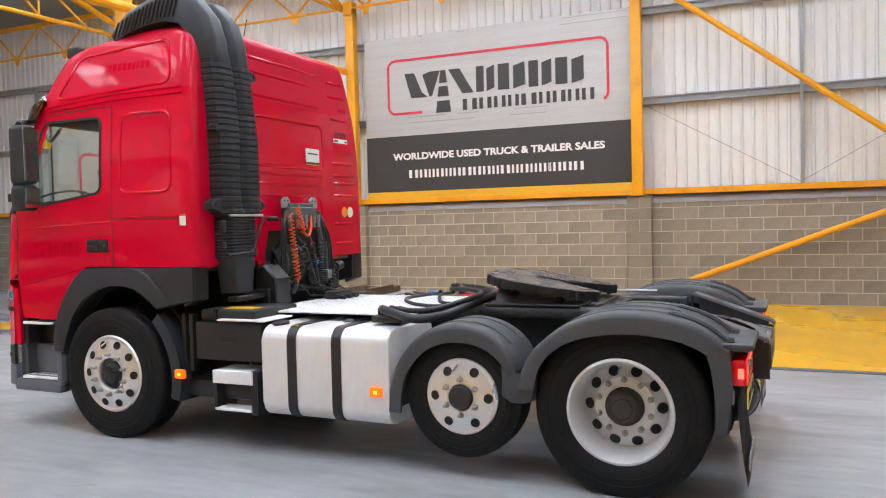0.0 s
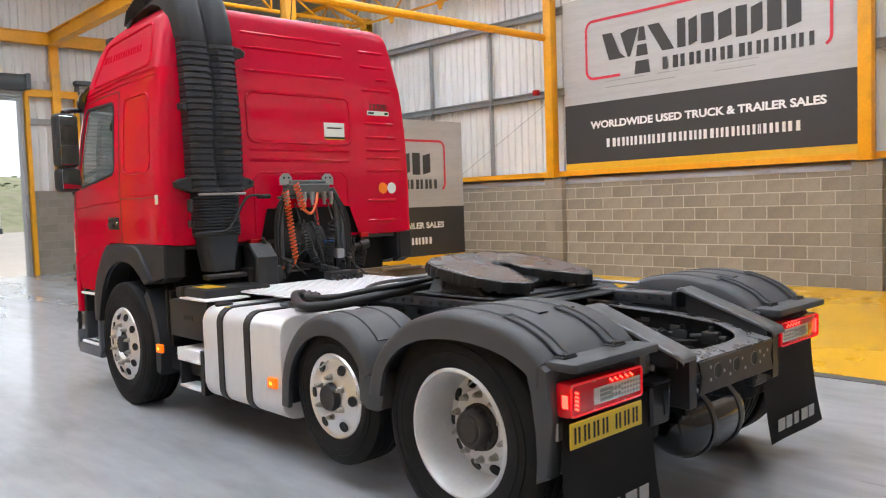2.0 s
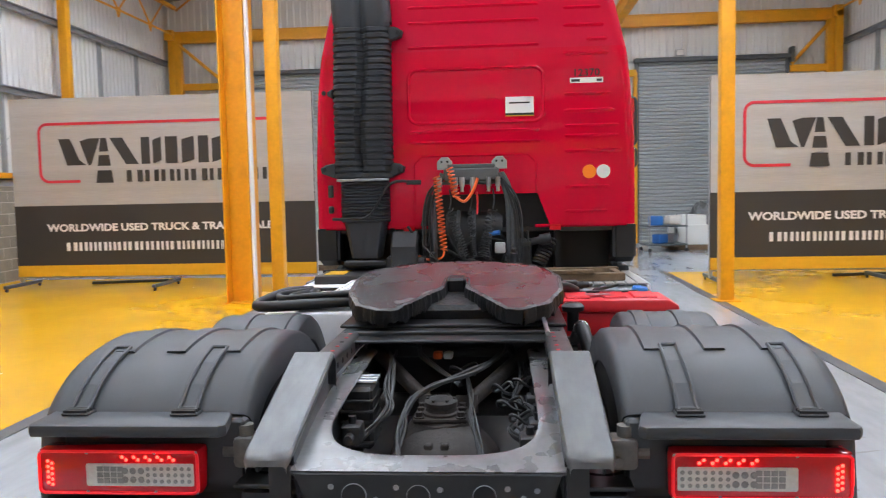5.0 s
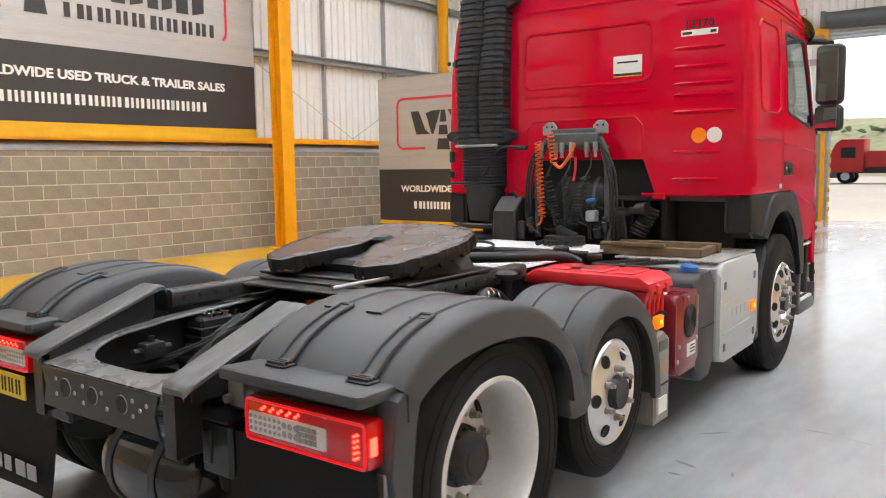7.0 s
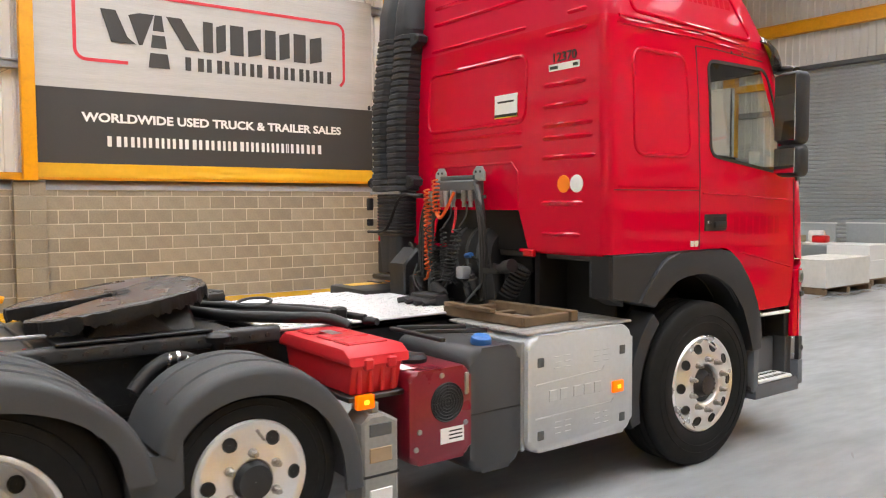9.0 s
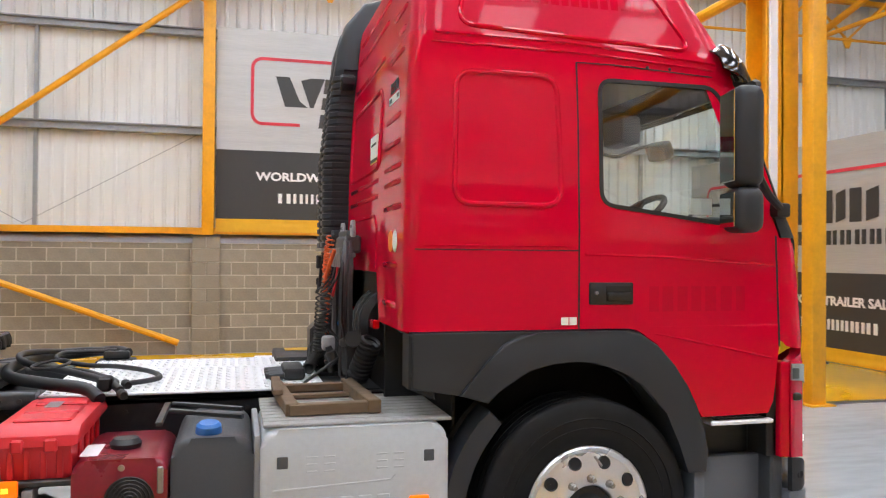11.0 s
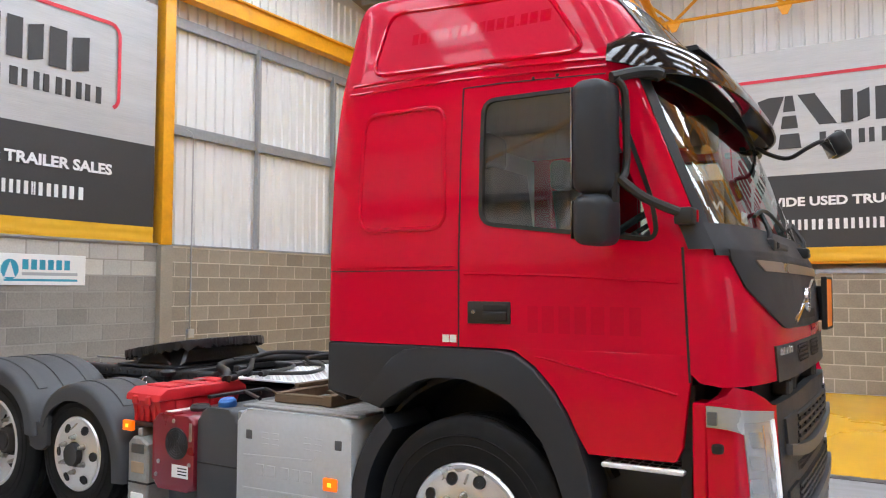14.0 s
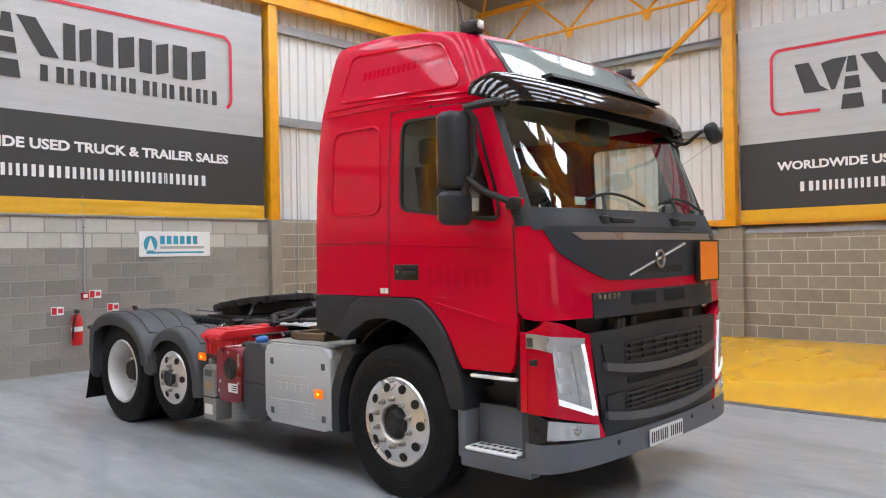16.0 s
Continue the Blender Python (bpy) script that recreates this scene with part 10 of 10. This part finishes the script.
for z in (1.15, 1.35):
    for x in (-2.55, -2.1):
        part("text_bar", bx(mesh(), (x - 0.08 + 1.98, -0.006, z - 1.75 - 0.05), (x + 0.08 + 1.98, 0.0, z - 1.75 + 0.05)), M_WHITEPL, ns)


# ---- stored goods at the front of the hall ----
def pallet(x, y, w, d, turn=0):
    t = thing("pallet", "worn wooden pallet under stored cartons", "pallet", pose(x, y, 0, 0, 0, turn), group="pallets")
    for k in range(3):
        part("runner", bx(mesh(), (-w / 2, -d / 2 + (d - 0.1) * k / 2, 0), (w / 2, -d / 2 + (d - 0.1) * k / 2 + 0.1, 0.1), 0.004), M_WOOD, t)
    n = int(w / 0.17)
    for k in range(n):
        x0 = -w / 2 + w * k / n
        part("board", bx(mesh(), (x0, -d / 2, 0.1), (x0 + w / n - 0.04, d / 2, 0.122), 0.003), M_WOOD, t)
    return t


def carton(name, lo, hi, m, label, at, turn=0, tape=False):
    t = thing(name, label, "carton", pose(at[0], at[1], at[2], 0, 0, turn))
    part("box", bx(mesh(), lo, hi, 0.006), m, t)
    if tape:
        part("tape", bx(mesh(), (lo[0], (lo[1] + hi[1]) / 2 - 0.03, hi[2] - 0.001), (hi[0], (lo[1] + hi[1]) / 2 + 0.03, hi[2] + 0.0015)), M_PALECARD, t)
    return t


pallet(-3.42, 14.3, 0.9, 1.7)
carton("long_carton", (-0.42, -0.85, 0), (0.42, 0.85, 0.5), M_PALECARD, "long pale cardboard carton on a pallet", (-3.4, 14.3, 0.124), 2, True)
pallet(-3.75, 16.35, 1.0, 1.2)
carton("white_carton", (-0.45, -0.5, 0), (0.45, 0.5, 0.36), M_WHITEPL, "stack of white polystyrene boxes on a pallet", (-3.75, 16.3, 0.124))
carton("white_carton", (-0.45, -0.5, 0), (0.40, 0.48, 0.3), M_WHITEPL, "white polystyrene box on top of another", (-3.75, 16.3, 0.486), 3)
carton("brown_carton", (-0.4, -0.3, 0), (0.4, 0.3, 0.5), M_CARD, "brown cardboard carton beside white boxes", (-4.7, 15.6, 0.0))
tb2 = thing("work_table", "grey-topped work table with stored clutter", "table", (-5.2, 17.0, 0))
part("tabletop", bx(mesh(), (-0.9, -0.4, 0.71), (0.9, 0.4, 0.75), 0.006), M_PALECARD, tb2)
for x in (-0.85, 0.85):
    for y in (-0.35, 0.35):
        part("leg", bx(mesh(), (x - 0.025, y - 0.025, 0), (x + 0.025, y + 0.025, 0.71), 0.004), M_DARKSTEEL, tb2)
for x, y, w, turn in ((-5.6, 17.7, 1.2, 4), (-4.4, 18.2, 1.2, -3)):
    sc = thing("desk_screen", "grey fabric desk screen with a pale frame", "screen", pose(x, y, 0, 0, 0, turn), group="desk screens")
    part("panel", bx(mesh(), (-w / 2, -0.02, 0.05), (w / 2, 0.02, 1.15), 0.006), M_SHUTTER, sc)
    part("frame", bx(mesh(), (-w / 2 - 0.02, -0.022, 1.15), (w / 2 + 0.02, 0.022, 1.18), 0.004), M_WHITEPL, sc)
    part("foot", bx(mesh(), (-w / 2, -0.2, 0), (-w / 2 + 0.05, 0.2, 0.05), 0.006), M_DARKSTEEL, sc)
    part("foot", bx(mesh(), (w / 2 - 0.05, -0.2, 0), (w / 2, 0.2, 0.05), 0.006), M_DARKSTEEL, sc)
bn = thing("orange_bench", "orange painted workshop bench near the shutter", "bench", (-3.55, 18.75, 0))
part("bench_top", bx(mesh(), (-0.75, -0.35, 0.72), (0.75, 0.35, 0.86), 0.01), M_ORANGEPLATE, bn)
part("bench_side", bx(mesh(), (-0.72, -0.32, 0.05), (-0.5, 0.32, 0.72), 0.01), M_ORANGEPLATE, bn)
part("bench_side", bx(mesh(), (0.5, -0.32, 0.05), (0.72, 0.32, 0.72), 0.01), M_ORANGEPLATE, bn)
part("shelf", bx(mesh(), (-0.5, -0.3, 0.2), (0.5, 0.3, 0.23), 0.004), M_DARKSTEEL, bn)
random.seed(44)
for k, (x, y, m, lb) in enumerate(((-3.95, 18.7, M_SIGNRED, "red power tool case on the bench"), (-3.6, 18.8, M_PLASTIC, "dark tool case on the bench"), (-3.2, 18.65, M_PALECARD, "pale box on the bench"), (-5.5, 17.05, M_CARD, "small brown box on the table"), (-4.9, 16.9, M_SIGNRED, "red bag on the table"), (-5.1, 17.1, M_PALECARD, "crumpled pale bag on the table"))):
    h = random.uniform(0.14, 0.26)
    o = solid("tool_case", bx(mesh(), (-0.16, -0.1, 0), (0.16, 0.1, h), 0.03, 2), m, lb, "case", pose(x, y, 0.862 if x > -4.2 else 0.752, 0, 0, random.uniform(-30, 30)))


def heap(name, at, rx, ry, rz, m, label, category, seed):
    """A slumped, creased heap of sheet or a full sack."""
    bm = mesh()
    n, k = 22, 9
    rows = []
    for j in range(k + 1):
        a = math.pi / 2 * j / k
        row = []
        for i in range(n):
            b = 2 * math.pi * i / n
            f = 1 + 0.28 * noise.noise(Vector((math.cos(b) * 1.6 + seed, math.sin(b) * 1.6, j * 0.5)))
            row.append(bm.verts.new((rx * f * math.cos(a) * math.cos(b), ry * f * math.cos(a) * math.sin(b), rz * math.sin(a) * (1 + 0.3 * noise.noise(Vector((b * 2, j * 0.7, seed)))))))
        rows.append(row)
    for j in range(k):
        for i in range(n):
            bm.faces.new((rows[j][i], rows[j][(i + 1) % n], rows[j + 1][(i + 1) % n], rows[j + 1][i]))
    return solid(name, bm, m, label, category, pose(*at), angle=20)


M_TARP = paint("grey_tarpaulin", (0.16, 0.165, 0.17), rough=0.5, vary=0.2, grain=8, bump=0.5, bump_scale=14)
heap("tarpaulin", (-2.75, 17.3, 0), 0.6, 0.5, 0.55, M_TARP, "crumpled grey tarpaulin heaped on the floor", "tarpaulin", 2.0)
heap("sack", (-2.75, 19.6, 0), 0.24, 0.2, 0.62, M_PALECARD, "pale plastic sack standing by the wall", "sack", 5.0)
heap("sack", (-3.05, 19.2, 0), 0.36, 0.25, 0.3, M_BANWHITE, "white plastic sack slumped on the floor", "sack", 8.0)
bnb = thing("blue_bin", "blue plastic bin standing by the shutter", "bin", (-3.2, 19.75, 0))
part("tub", lathe(mesh(), [(0, 0.001), (0, 0.2), (0.7, 0.26), (0.72, 0.27), (0.72, 0.24), (0.05, 0.18)], (0, 0, 0), (0, 0, 1), 24), M_BLUE, bnb)
part("handle", bx(mesh(), (-0.3, -0.03, 0.6), (-0.25, 0.03, 0.66), 0.01), M_BLUE, bnb)
br = thing("broom", "long-handled broom leaning by the shutter", "broom", (0, 0, 0))
part("handle", rod(mesh(), (-3.05, 19.5, 0.1), (-3.5, 20.1, 1.5), 0.014, 8), M_WOOD, br)
part("head", bx(mesh(), (-3.2, 19.44, 0.0), (-2.9, 19.52, 0.1), 0.01), M_BLACK, br)
# beside the other shutter
pallet(5.0, 18.1, 1.2, 1.0)
carton("white_carton", (-0.45, -0.4, 0), (0.4, 0.4, 0.5), M_WHITEPL, "white boxes on a pallet by the shutter", (5.0, 18.1, 0.124))
carton("white_carton", (-0.3, -0.3, 0), (0.35, 0.3, 0.25), M_WHITEPL, "white box on top of another", (5.0, 18.1, 0.626), 8)
heap("sheeted_machine", (5.5, 18.9, 0), 0.6, 0.5, 1.1, M_TARP, "machine under a grey sheet", "machine", 12.0)
tr = thing("trolley", "low steel trolley loaded with odds and ends", "trolley", pose(4.2, 17.3, 0, 0, 0, 10))
part("deck", bx(mesh(), (-0.5, -0.35, 0.16), (0.5, 0.35, 0.2), 0.005), M_DARKSTEEL, tr)
part("shelf", bx(mesh(), (-0.5, -0.35, 0.62), (0.5, 0.35, 0.65), 0.005), M_DARKSTEEL, tr)
for x in (-0.47, 0.47):
    for y in (-0.32, 0.32):
        part("post", bx(mesh(), (x - 0.015, y - 0.015, 0.08), (x + 0.015, y + 0.015, 0.95), 0.003), M_RAIL, tr)
        part("castor", lathe(mesh(), [(-0.015, 0.001), (-0.015, 0.05), (0.015, 0.05), (0.015, 0.001)], (x, y, 0.05), (0, 1, 0), 12), M_BLACK, tr)
for k, (x, y, z, m, lb) in enumerate(((4.0, 17.25, 0.652, M_BLUE, "blue bag on the trolley"), (4.45, 17.4, 0.652, M_PALECARD, "pale box on the trolley"), (4.1, 17.2, 0.202, M_BLUE, "blue case under the trolley shelf"), (4.4, 17.35, 0.202, M_TARP, "grey bundle under the trolley shelf"))):
    solid("tool_case", bx(mesh(), (-0.17, -0.13, 0), (0.17, 0.13, 0.24), 0.04, 2), m, lb, "case", pose(x, y, z, 0, 0, 20 * k))
# ends of a stand lying under the banner frames
for x, y in ((-6.9, 11.6), (6.6, 11.4)):
    o = solid("steel_bar", bx(mesh(), (-0.7, -0.03, 0.0), (0.7, 0.03, 0.05), 0.006), M_DARKSTEEL, "dark steel bar lying on the yellow floor", "steel bar", pose(x, y, 0.004, 0, 0, 12))


# ---- blocks of the walls, the nearest ones as pieces of their own ----
for job, w, pieces, shift in BLOCK_JOBS:
    for s in pieces:
        ob = new("block", job[9](s))
        ob.parent = w
        ob.location = (job[3] + shift, s[0], s[1]) if job[2] == "y" else (s[0], job[3] + shift, s[1])
